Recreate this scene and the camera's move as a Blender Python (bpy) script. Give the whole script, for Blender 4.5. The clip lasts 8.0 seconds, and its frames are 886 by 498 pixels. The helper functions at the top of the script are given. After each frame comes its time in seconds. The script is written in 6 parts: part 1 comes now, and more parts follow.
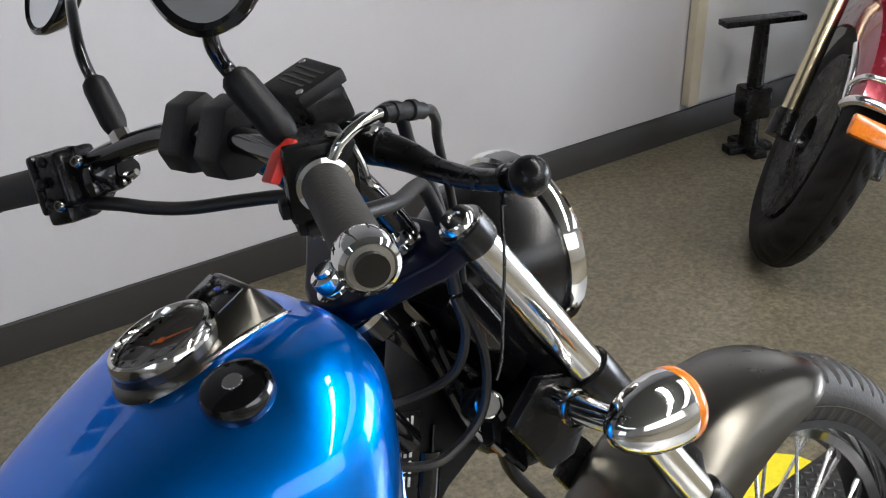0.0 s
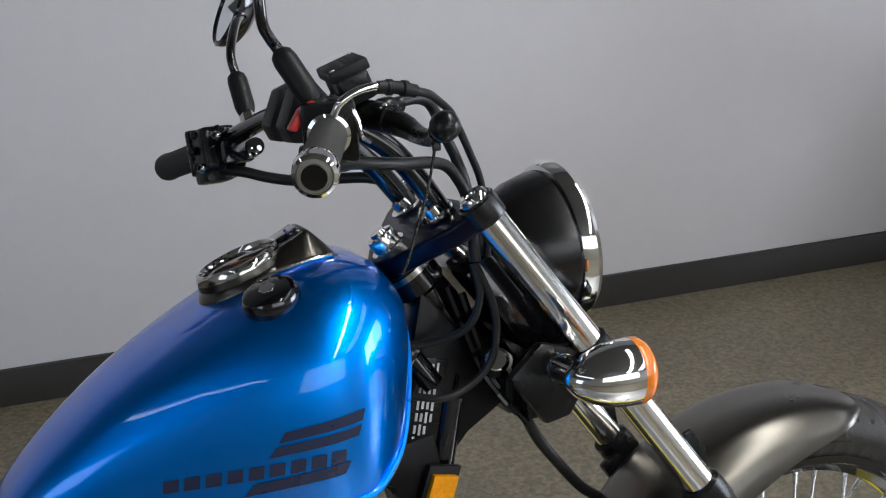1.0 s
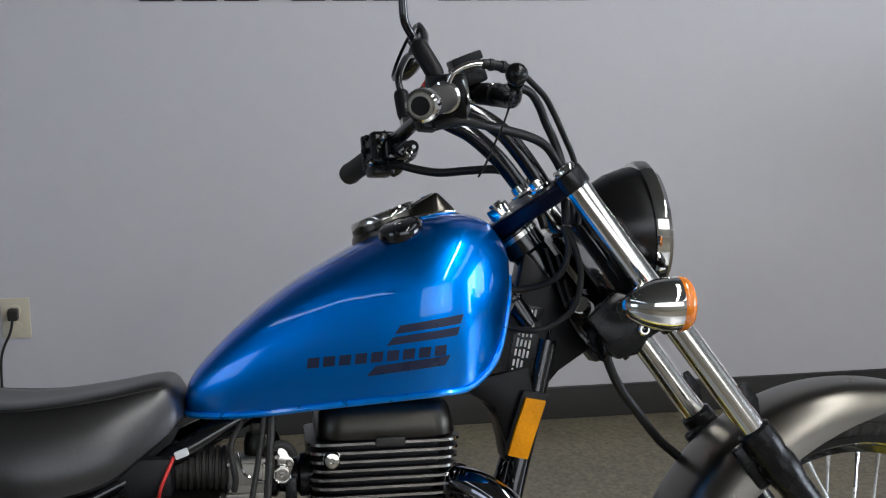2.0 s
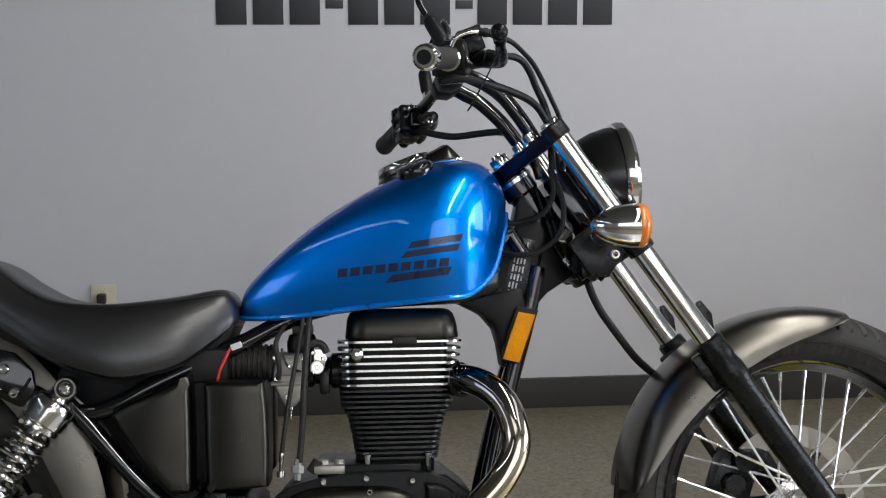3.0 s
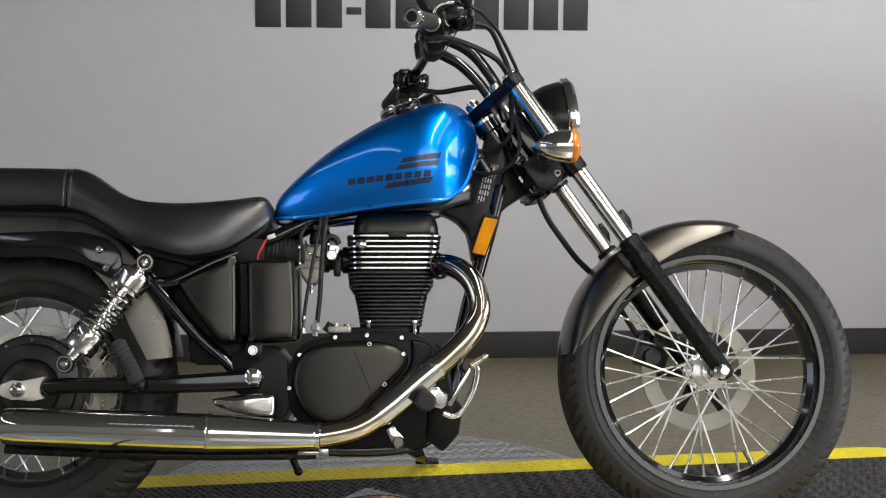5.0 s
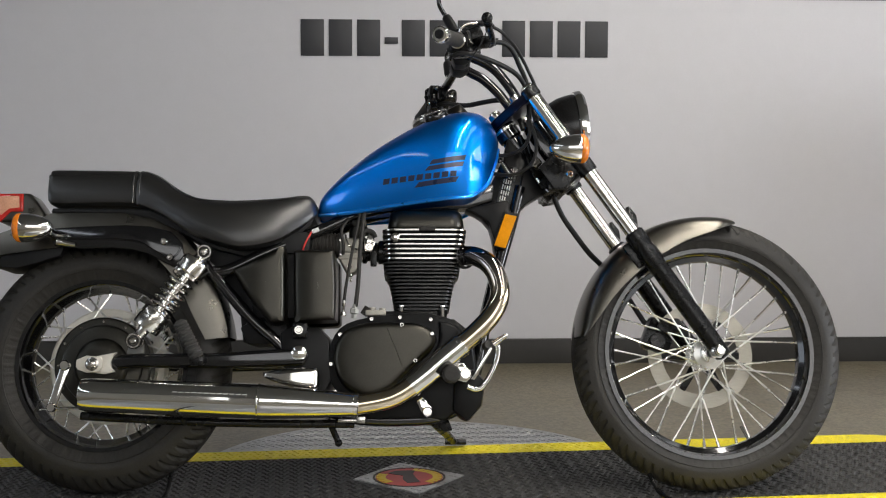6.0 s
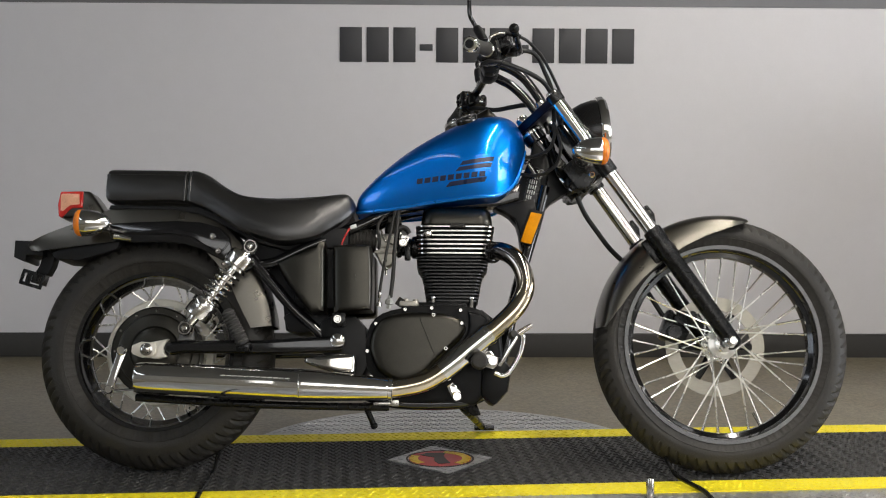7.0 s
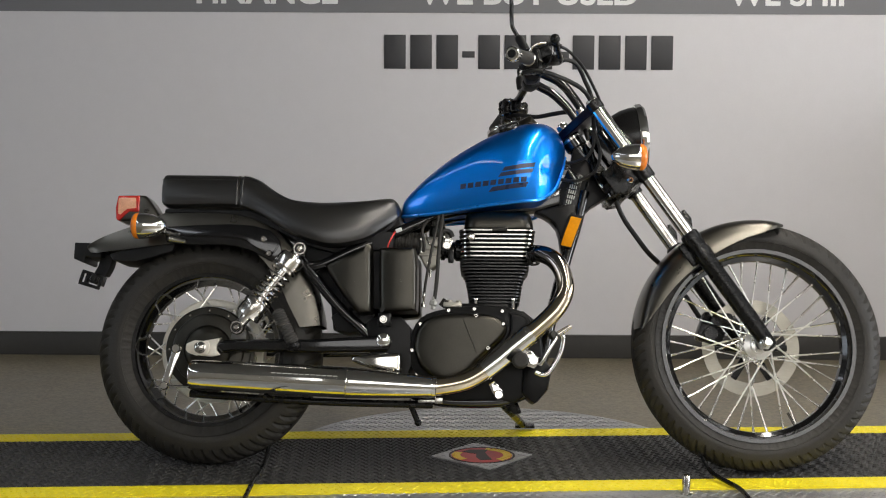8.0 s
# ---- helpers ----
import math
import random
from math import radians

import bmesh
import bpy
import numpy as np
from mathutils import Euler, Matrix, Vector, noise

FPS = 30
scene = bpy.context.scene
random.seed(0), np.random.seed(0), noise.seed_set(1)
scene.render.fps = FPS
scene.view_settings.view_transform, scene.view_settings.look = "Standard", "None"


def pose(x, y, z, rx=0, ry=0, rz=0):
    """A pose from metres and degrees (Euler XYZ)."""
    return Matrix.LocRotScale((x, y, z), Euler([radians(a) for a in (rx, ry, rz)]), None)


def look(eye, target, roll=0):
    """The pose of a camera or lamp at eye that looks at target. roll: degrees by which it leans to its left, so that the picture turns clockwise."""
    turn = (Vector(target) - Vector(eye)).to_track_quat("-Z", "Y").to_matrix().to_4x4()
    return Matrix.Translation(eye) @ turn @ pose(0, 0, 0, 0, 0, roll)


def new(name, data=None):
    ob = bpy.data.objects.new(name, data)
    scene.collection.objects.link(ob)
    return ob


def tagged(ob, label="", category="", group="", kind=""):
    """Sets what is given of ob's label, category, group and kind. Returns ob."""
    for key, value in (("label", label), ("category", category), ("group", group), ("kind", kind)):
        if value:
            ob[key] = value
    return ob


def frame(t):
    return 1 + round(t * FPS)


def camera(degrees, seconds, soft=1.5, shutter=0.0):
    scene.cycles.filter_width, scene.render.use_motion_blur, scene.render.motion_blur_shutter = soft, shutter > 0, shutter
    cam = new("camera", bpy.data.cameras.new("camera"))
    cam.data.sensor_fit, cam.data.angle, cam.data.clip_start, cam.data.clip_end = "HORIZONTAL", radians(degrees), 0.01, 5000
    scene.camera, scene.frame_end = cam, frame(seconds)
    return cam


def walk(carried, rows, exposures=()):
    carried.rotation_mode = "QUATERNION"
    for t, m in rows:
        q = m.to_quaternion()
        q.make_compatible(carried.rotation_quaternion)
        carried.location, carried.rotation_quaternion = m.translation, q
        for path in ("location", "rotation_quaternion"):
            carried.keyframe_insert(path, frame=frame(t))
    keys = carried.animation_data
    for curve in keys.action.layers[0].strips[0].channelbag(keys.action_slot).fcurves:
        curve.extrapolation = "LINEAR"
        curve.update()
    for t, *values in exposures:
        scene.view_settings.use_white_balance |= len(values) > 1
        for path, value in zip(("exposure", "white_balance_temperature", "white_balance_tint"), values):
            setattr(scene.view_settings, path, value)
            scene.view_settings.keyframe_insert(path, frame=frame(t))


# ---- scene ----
cam = camera(39.2, 8.0, 1.12)
PATH = [
    (0, (0.427, -0.663, 1.455), (1.576, 0.694, 0.538), 0.4),
    (0.5, (0.484, -0.873, 1.457), (1.386, 0.69, 0.595), 0.4),
    (1, (0.521, -1.073, 1.434), (1.265, 0.627, 0.689), 0.3),
    (1.5, (0.545, -1.303, 1.345), (1.122, 0.533, 0.799), 0.0),
    (2, (0.544, -1.547, 1.273), (0.945, 0.359, 0.818), 0.2),
    (2.2, (0.564, -1.642, 1.276), (0.91, 0.272, 0.81), 0.1),
    (3.3, (0.575, -2.084, 1.097), (0.849, -0.128, 0.782), 0.0),
    (3.5, (0.572, -2.148, 1.085), (0.837, -0.191, 0.767), 0.1),
    (4, (0.555, -2.322, 1.023), (0.807, -0.355, 0.758), 0.3),
    (4.5, (0.597, -2.517, 0.976), (0.84, -0.547, 0.731), 0.3),
    (4.7, (0.58, -2.582, 0.99), (0.83, -0.617, 0.712), 0.4),
    (5.8, (0.558, -2.981, 0.876), (0.743, -0.998, 0.695), 0.3),
    (6, (0.565, -3.034, 0.884), (0.742, -1.05, 0.696), 0.2),
    (6.5, (0.547, -3.16, 0.879), (0.721, -1.176, 0.699), 0.3),
    (7, (0.564, -3.245, 0.885), (0.683, -1.257, 0.701), 0.3),
    (7.5, (0.56, -3.304, 0.89), (0.633, -1.313, 0.708), 0.2),
    (8, (0.549, -3.352, 0.897), (0.605, -1.361, 0.716), 0.3),
]
walk(cam, [(t, look(eye, target, roll)) for t, eye, target, roll in PATH],
     [(0, 0.58, 5990, 10), (1, 0.18, 5850, 10), (2, 0.02, 5780, 10), (3.3, 0.14, 6030, 10), (4.7, 0.26, 6180, 10), (6, 0.36, 6320, 10), (8, 0.36, 6460, 10)])

# ---- light: rows of ceiling tubes, an east window, and unseen panes added as fill ----
world = bpy.data.worlds.new("world")
scene.world = world
world.use_nodes = True
world.node_tree.nodes["Background"].inputs[0].default_value = (0.75, 0.82, 1.0, 1)
world.node_tree.nodes["Background"].inputs[1].default_value = 0.25


def area_lamp(name, place, target, sx, sy, power, colour):
    data = bpy.data.lights.new(name, "AREA")
    data.shape, data.size, data.size_y, data.energy, data.color = "RECTANGLE", sx, sy, power, colour
    ob = new(name, data)
    ob.matrix_world = look(place, target)
    return ob


DAY, WARM, PLAIN = (0.80, 0.88, 1.0), (1.0, 0.925, 0.82), (0.97, 0.98, 1.0)
# three rows of ceiling lights run towards the wall, the wide dim third added to whiten the chrome; daylight comes
# through the east window, with unseen fill panes to the west and behind the viewer
ROWS_OF_TUBES = ((-2.0, 7, DAY, 0.16), (2.0, 64, WARM, 0.16), (3.7, 3, PLAIN, 0.9))
for rx, power, colour, width in ROWS_OF_TUBES:
    area_lamp("tube_light", (rx, -1.9, 2.92), (rx, -1.9, 0), width, 4.7, power, colour)
# unseen west source, added to fill the left end
area_lamp("window_light", (-4.9, -2.9, 1.75), (0.5, -0.5, 0.9), 2.6, 1.6, 3, DAY)

area_lamp("east_window_light", (8.4, -1.9, 1.6), (1.5, 0.6, 1.2), 4.6, 2.0, 185, (0.93, 0.955, 1.0))
# assumed source behind the viewer, added for soft highlights on the near side
area_lamp("south_fill_light", (1.4, -4.72, 2.05), (1.4, 1.5, 1.6), 4.2, 1.5, 9, PLAIN)

# ---- materials ----


def material(name, colour, rough=0.5, metal=0.0, coat=0.0, bump=0.0, scale=40.0, vary=0.15, rvary=0.1, emit=0.0, alpha=1.0, trans=0.0, stretch=None, spec=0.5):
    """A surface with colour and gloss varied at two scales, and a fine relief."""
    m = bpy.data.materials.new(name)
    m.use_nodes = True
    nt = m.node_tree
    b = nt.nodes["Principled BSDF"]
    co = nt.nodes.new("ShaderNodeTexCoord")
    src = co.outputs["Object"]
    if stretch:
        mp = nt.nodes.new("ShaderNodeMapping")
        mp.inputs["Scale"].default_value = stretch
        nt.links.new(src, mp.inputs["Vector"])
        src = mp.outputs["Vector"]
    n1 = nt.nodes.new("ShaderNodeTexNoise")
    n1.inputs["Scale"].default_value, n1.inputs["Detail"].default_value = scale, 6
    n2 = nt.nodes.new("ShaderNodeTexNoise")
    n2.inputs["Scale"].default_value, n2.inputs["Detail"].default_value = scale * 0.13, 4
    nt.links.new(src, n1.inputs["Vector"]), nt.links.new(src, n2.inputs["Vector"])
    add = nt.nodes.new("ShaderNodeMath")
    add.operation = "ADD"
    nt.links.new(n1.outputs["Fac"], add.inputs[0]), nt.links.new(n2.outputs["Fac"], add.inputs[1])
    ramp = nt.nodes.new("ShaderNodeMapRange")
    ramp.inputs[1].default_value, ramp.inputs[2].default_value = 0.6, 1.4
    nt.links.new(add.outputs[0], ramp.inputs[0])
    mix = nt.nodes.new("ShaderNodeMix")
    mix.data_type = "RGBA"
    lo = [c * (1 - vary) for c in colour]
    hi = [min(1, c * (1 + vary)) for c in colour]
    mix.inputs[6].default_value, mix.inputs[7].default_value = (*lo, 1), (*hi, 1)
    nt.links.new(ramp.outputs[0], mix.inputs[0])
    nt.links.new(mix.outputs[2], b.inputs["Base Color"])
    rr = nt.nodes.new("ShaderNodeMapRange")
    rr.inputs[3].default_value, rr.inputs[4].default_value = max(0.0, rough - rvary), min(1, rough + rvary)
    nt.links.new(n2.outputs["Fac"], rr.inputs[0])
    nt.links.new(rr.outputs[0], b.inputs["Roughness"])
    b.inputs["Metallic"].default_value = metal
    b.inputs["Specular IOR Level"].default_value = spec
    b.inputs["Coat Weight"].default_value = coat
    b.inputs["Coat Roughness"].default_value = 0.03
    b.inputs["Transmission Weight"].default_value = trans
    b.inputs["Alpha"].default_value = alpha
    if emit:
        b.inputs["Emission Color"].default_value = (*colour, 1)
        b.inputs["Emission Strength"].default_value = emit
    if bump:
        bp = nt.nodes.new("ShaderNodeBump")
        bp.inputs["Strength"].default_value, bp.inputs["Distance"].default_value = min(1, bump), 0.002
        nt.links.new(n1.outputs["Fac"], bp.inputs["Height"])
        nt.links.new(bp.outputs["Normal"], b.inputs["Normal"])
    return m


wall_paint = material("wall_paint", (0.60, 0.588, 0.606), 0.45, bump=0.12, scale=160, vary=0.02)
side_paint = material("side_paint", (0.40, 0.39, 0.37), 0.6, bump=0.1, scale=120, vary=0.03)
# unseen back wall: tone chosen for what blacks and chrome reflect
back_wall_tone = material("back_wall_tone", (0.36, 0.34, 0.305), 0.6, bump=0.1, scale=120, vary=0.03)
spoke_steel = material("spoke_steel", (0.86, 0.85, 0.81), 0.27, metal=0.9, scale=90, vary=0.1)
pale_alloy = material("pale_alloy", (0.72, 0.68, 0.60), 0.42, metal=0.35, bump=0.05, scale=120, vary=0.08)
pulley_alloy = material("pulley_alloy", (0.82, 0.79, 0.71), 0.38, metal=0.1, bump=0.04, scale=120, vary=0.08)
soft_chrome = material("soft_chrome", (0.74, 0.72, 0.68), 0.15, metal=1.0, scale=60, vary=0.05, rvary=0.03)
fork_chrome = material("fork_chrome", (0.84, 0.82, 0.77), 0.13, metal=1.0, scale=60, vary=0.03, rvary=0.02)
ceiling_paint = material("ceiling_paint", (0.13, 0.13, 0.125), 0.8, bump=0.2, scale=90, vary=0.03)
band_paint = material("band_paint", (0.16, 0.16, 0.17), 0.45, bump=0.1, scale=160, vary=0.03)
letter_white = material("letter_white", (0.8, 0.8, 0.8), 0.5, vary=0.03)
letter_dark = material("letter_dark", (0.03, 0.03, 0.033), 0.45, vary=0.05)
base_vinyl = material("base_vinyl", (0.036, 0.0345, 0.032), 0.46, bump=0.1, scale=60, vary=0.12)
blue_paint = material("blue_paint", (0.0008, 0.25, 0.92), 0.37, metal=0.95, coat=1.0, scale=1500, vary=0.05, rvary=0.0)
blue_paint.node_tree.nodes["Principled BSDF"].inputs["Specular Tint"].default_value = (0.10, 0.40, 1.0, 1)
blue_paint.node_tree.nodes["Principled BSDF"].inputs["Coat Weight"].default_value = 1.0
blue_edge = material("blue_edge", (0.004, 0.26, 0.85), 0.3, metal=0.6, coat=1.0, scale=600, vary=0.08)
clamp_paint = material("clamp_paint", (0.0018, 0.0026, 0.013), 0.30, scale=200, vary=0.1, rvary=0.05, spec=0.22)
decal_dark = material("decal_dark", (0.012, 0.02, 0.06), 0.3, coat=0.6, scale=300, vary=0.1)
chrome = material("chrome", (0.80, 0.79, 0.76), 0.06, metal=1.0, scale=30, vary=0.03, rvary=0.03)
worn_chrome = material("worn_chrome", (0.62, 0.60, 0.56), 0.1, metal=1.0, scale=50, vary=0.08, rvary=0.05)
header_chrome = material("header_chrome", (0.66, 0.575, 0.43), 0.06, metal=1.0, scale=12, vary=0.14, rvary=0.03)
hd = header_chrome.node_tree
old = hd.nodes["Principled BSDF"].inputs["Base Color"].links[0].from_socket
hco, hsep, hmap, hmix = (hd.nodes.new(k) for k in ("ShaderNodeTexCoord", "ShaderNodeSeparateXYZ", "ShaderNodeMapRange", "ShaderNodeMix"))
hmix.data_type = "RGBA"
hmix.inputs[7].default_value = (0.24, 0.235, 0.25, 1)
hmap.inputs[1].default_value, hmap.inputs[2].default_value = 0.47, 0.57
hd.links.new(hco.outputs["Object"], hsep.inputs[0]), hd.links.new(hsep.outputs[2], hmap.inputs[0]), hd.links.new(hmap.outputs[0], hmix.inputs[0])
hd.links.new(old, hmix.inputs[6]), hd.links.new(hmix.outputs[2], hd.nodes["Principled BSDF"].inputs["Base Color"])
alloy = material("alloy", (0.42, 0.40, 0.35), 0.42, metal=0.85, bump=0.15, scale=180, vary=0.12)
polished = material("polished", (0.52, 0.505, 0.465), 0.17, metal=1.0, scale=90, vary=0.1)
disc_steel = material("disc_steel", (0.40, 0.38, 0.325), 0.45, metal=0.6, scale=60, vary=0.12, stretch=(1, 1, 8))
gloss_black = material("gloss_black", (0.004, 0.004, 0.0045), 0.14, coat=0.6, scale=60, vary=0.2, rvary=0.06, spec=0.5)
bowl_black = material("bowl_black", (0.006, 0.006, 0.0062), 0.26, scale=200, vary=0.1, rvary=0.03, spec=0.5)
satin_black = material("satin_black", (0.006, 0.006, 0.006), 0.27, bump=0.08, scale=300, vary=0.2, spec=0.3)
engine_black = material("engine_black", (0.006, 0.006, 0.006), 0.34, bump=0.12, scale=420, vary=0.25, spec=0.18)
key_steel = material("key_steel", (0.42, 0.42, 0.39), 0.5, metal=0.5, scale=200, vary=0.1)
matte_metal = material("matte_metal", (0.128, 0.120, 0.104), 0.28, metal=1.0, scale=160, vary=0.05, rvary=0.02)
cover_metal = material("cover_metal", (0.058, 0.055, 0.047), 0.34, metal=1.0, bump=0.04, scale=260, vary=0.12, rvary=0.03, spec=0.6)
# fin black lightened to imitate the highlight along barrel fin edges
fin_glint = material("fin_glint", (0.016, 0.0155, 0.0145), 0.36, bump=0.05, scale=300, vary=0.15, spec=0.5)
plastic_black = material("plastic_black", (0.007, 0.007, 0.0075), 0.48, bump=0.15, scale=350, vary=0.2, spec=0.3)
rubber = material("rubber", (0.026, 0.0238, 0.0205), 0.5, bump=0.3, scale=220, vary=0.35, spec=0.35)
hose_rubber = material("hose_rubber", (0.011, 0.0105, 0.010), 0.42, bump=0.12, scale=260, vary=0.25, spec=0.35)
dark_rubber = material("dark_rubber", (0.012, 0.011, 0.010), 0.6, bump=0.25, scale=220, vary=0.3, spec=0.2)
aged_gold = material("aged_gold", (0.62, 0.53, 0.36), 0.24, metal=1.0, scale=50, vary=0.12, rvary=0.06)
grip_rubber = material("grip_rubber", (0.045, 0.043, 0.040), 0.65, bump=0.2, scale=260, vary=0.2)
vinyl = material("vinyl", (0.011, 0.0105, 0.0096), 0.33, bump=0.14, scale=150, vary=0.15, rvary=0.02, spec=0.85)
amber = material("amber", (0.85, 0.22, 0.01), 0.2, coat=0.8, scale=140, vary=0.25)
reflector_amber = material("reflector_amber", (0.78, 0.30, 0.0), 0.5, bump=0.2, scale=260, vary=0.2, spec=0.12)
red_lens = material("red_lens", (0.62, 0.025, 0.018), 0.15, coat=1.0, scale=100, vary=0.3)
# colour of the light caught in the tail lens
lens_glint = material("lens_glint", (0.90, 0.42, 0.26), 0.25, coat=0.6, bump=0.3, scale=260, vary=0.3)
red_plastic = material("red_plastic", (0.62, 0.035, 0.025), 0.4, scale=120, vary=0.12)
red_paint = material("red_paint", (0.22, 0.006, 0.02), 0.25, metal=0.4, coat=1.0, scale=500, vary=0.1)
mirror_glass = material("mirror_glass", (0.86, 0.88, 0.9), 0.02, metal=1.0, vary=0.01, rvary=0.01)
clear_glass = material("clear_glass", (1, 1, 1), 0.02, trans=1.0, vary=0.0, rvary=0.01)
dial_face = material("dial_face", (0.15, 0.145, 0.14), 0.5, vary=0.1)
needle_orange = material("needle_orange", (0.85, 0.18, 0.03), 0.5, vary=0.05)
lamp_blue = material("lamp_blue", (0.12, 0.16, 0.65), 0.4, vary=0.05)
print_pale = material("print_pale", (0.58, 0.58, 0.55), 0.45, vary=0.1)
label_grey = material("label_grey", (0.13, 0.13, 0.125), 0.5, vary=0.1)
cream_plastic = material("cream_plastic", (0.66, 0.60, 0.46), 0.4, vary=0.04)
white_gloss = material("white_gloss", (0.74, 0.74, 0.73), 0.22, vary=0.02)
mat_rubber = material("mat_rubber", (0.032, 0.031, 0.029), 0.5, bump=0.3, scale=120, vary=0.4, spec=0.4)
yellow_rubber = material("yellow_rubber", (0.86, 0.72, 0.014), 0.5, bump=0.2, scale=90, vary=0.12)
plate_metal = material("plate_metal", (0.50, 0.50, 0.50), 0.34, metal=0.8, bump=0.2, scale=120, vary=0.18)
emblem_red = material("emblem_red", (0.50, 0.022, 0.016), 0.4, scale=60, vary=0.2)
emblem_yellow = material("emblem_yellow", (0.85, 0.60, 0.03), 0.45, vary=0.1)
emblem_dark = material("emblem_dark", (0.03, 0.015, 0.012), 0.5, vary=0.2)
glow_panel = material("glow_panel", (1.0, 0.95, 0.86), 0.5, emit=6.0, vary=0.0)
soft_panel = material("soft_panel", (0.97, 0.98, 1.0), 0.5, emit=1.3, vary=0.0)
dim_pane = material("dim_pane", (1.0, 0.98, 0.95), 0.5, emit=1.0, vary=0.0)
fill_glow = material("fill_glow", (0.82, 0.9, 1.0), 0.5, emit=1.6, vary=0.0)
east_pane = material("east_pane", (0.97, 0.98, 1.0), 0.5, emit=3.6, vary=0.0)


def floor_surface():
    """Mottled, waxed composition tile: cloudy patches, specks and hair-thin joints."""
    m = material("floor_tile", (0.176, 0.152, 0.102), 0.36, bump=0.08, scale=34, vary=0.22, rvary=0.12)
    nt = m.node_tree
    b = nt.nodes["Principled BSDF"]
    old = b.inputs["Base Color"].links[0].from_socket
    co = nt.nodes.new("ShaderNodeTexCoord")
    sp = nt.nodes.new("ShaderNodeTexNoise")
    sp.inputs["Scale"].default_value, sp.inputs["Detail"].default_value, sp.inputs["Roughness"].default_value = 75, 8, 0.8
    nt.links.new(co.outputs["Object"], sp.inputs["Vector"])
    rp = nt.nodes.new("ShaderNodeMapRange")
    rp.inputs[1].default_value, rp.inputs[2].default_value, rp.inputs[3].default_value, rp.inputs[4].default_value = 0.40, 0.60, 0.60, 1.33
    nt.links.new(sp.outputs["Fac"], rp.inputs[0])
    mul = nt.nodes.new("ShaderNodeVectorMath")
    mul.operation = "SCALE"
    nt.links.new(old, mul.inputs[0]), nt.links.new(rp.outputs[0], mul.inputs["Scale"])
    nt.links.new(mul.outputs[0], b.inputs["Base Color"])
    return m


floor_tile = floor_surface()

# ---- mesh helpers ----


def joined(*bms):
    out = bmesh.new()
    for b in bms:
        me = bpy.data.meshes.new("tmp")
        b.to_mesh(me)
        out.from_mesh(me)
        bpy.data.meshes.remove(me)
    return out


def spline(pts, steps):
    p = [Vector(q) for q in pts]
    if len(p) < 3 or steps < 2:
        return p
    out = []
    for i in range(len(p) - 1):
        a, b, c, d = p[max(i - 1, 0)], p[i], p[i + 1], p[min(i + 2, len(p) - 1)]
        for k in range(steps):
            t = k / steps
            out.append(0.5 * (2 * b + (c - a) * t + (2 * a - 5 * b + 4 * c - d) * t * t + (3 * b - a - 3 * c + d) * t ** 3))
    out.append(p[-1])
    return out


def tube(pts, r, seg=12, steps=6, cap=True):
    """A round bar along a smooth line; r may be one radius for each given point."""
    line = spline(pts, steps)
    n = len(line)
    if isinstance(r, (int, float)):
        rad = [r] * n
    else:
        k = (len(pts) - 1) / (n - 1)
        rad = []
        for i in range(n):
            f = i * k
            j = min(int(f), len(r) - 2)
            rad.append(r[j] + (r[j + 1] - r[j]) * (f - j))
    bm = bmesh.new()
    rings, up = [], None
    for i, q in enumerate(line):
        d = (line[min(i + 1, n - 1)] - line[max(i - 1, 0)]).normalized()
        if up is None:
            up = d.orthogonal().normalized()
        up = (up - d * up.dot(d)).normalized()
        side = d.cross(up)
        rings.append([bm.verts.new(q + rad[i] * (math.cos(2 * math.pi * j / seg) * up + math.sin(2 * math.pi * j / seg) * side)) for j in range(seg)])
    for a, b in zip(rings, rings[1:]):
        for j in range(seg):
            bm.faces.new((a[j], a[(j + 1) % seg], b[(j + 1) % seg], b[j]))
    if cap:
        bm.faces.new(rings[0][::-1])
        bm.faces.new(rings[-1])
    return bm


def lathe(profile, origin=(0, 0, 0), axis=(0, 0, 1), seg=40, closed=False):
    """A turned form: profile of (radius, height along the axis)."""
    bm = bmesh.new()
    d = Vector(axis).normalized()
    u = d.orthogonal().normalized()
    v = d.cross(u)
    o = Vector(origin)
    rings = []
    for r, h in profile:
        if r < 1e-6:
            rings.append([bm.verts.new(o + d * h)])
        else:
            rings.append([bm.verts.new(o + d * h + r * (math.cos(2 * math.pi * j / seg) * u + math.sin(2 * math.pi * j / seg) * v)) for j in range(seg)])
    pairs = list(zip(rings, rings[1:])) + ([(rings[-1], rings[0])] if closed else [])
    for a, b in pairs:
        for j in range(seg):
            k = (j + 1) % seg
            if len(a) == 1 and len(b) == 1:
                continue
            if len(a) == 1:
                bm.faces.new((a[0], b[k], b[j]))
            elif len(b) == 1:
                bm.faces.new((a[j], a[k], b[0]))
            else:
                bm.faces.new((a[j], a[k], b[k], b[j]))
    return bm


def rounded(bm, width, segs=2, angle=0.5):
    edges = [e for e in bm.edges if len(e.link_faces) == 2 and e.calc_face_angle(0) > angle]
    if edges and width > 0:
        bmesh.ops.bevel(bm, geom=edges, offset=width, segments=segs, affect="EDGES", profile=0.6, clamp_overlap=True)
    return bm


def box(centre, size, bevel=0.003, turn=None, segs=2):
    bm = bmesh.new()
    bmesh.ops.create_cube(bm, size=1)
    bm.transform(Matrix.Diagonal((*size, 1)))
    rounded(bm, bevel, segs)
    m = Matrix.Translation(centre)
    if turn is not None:
        m = m @ turn
    bm.transform(m)
    return bm


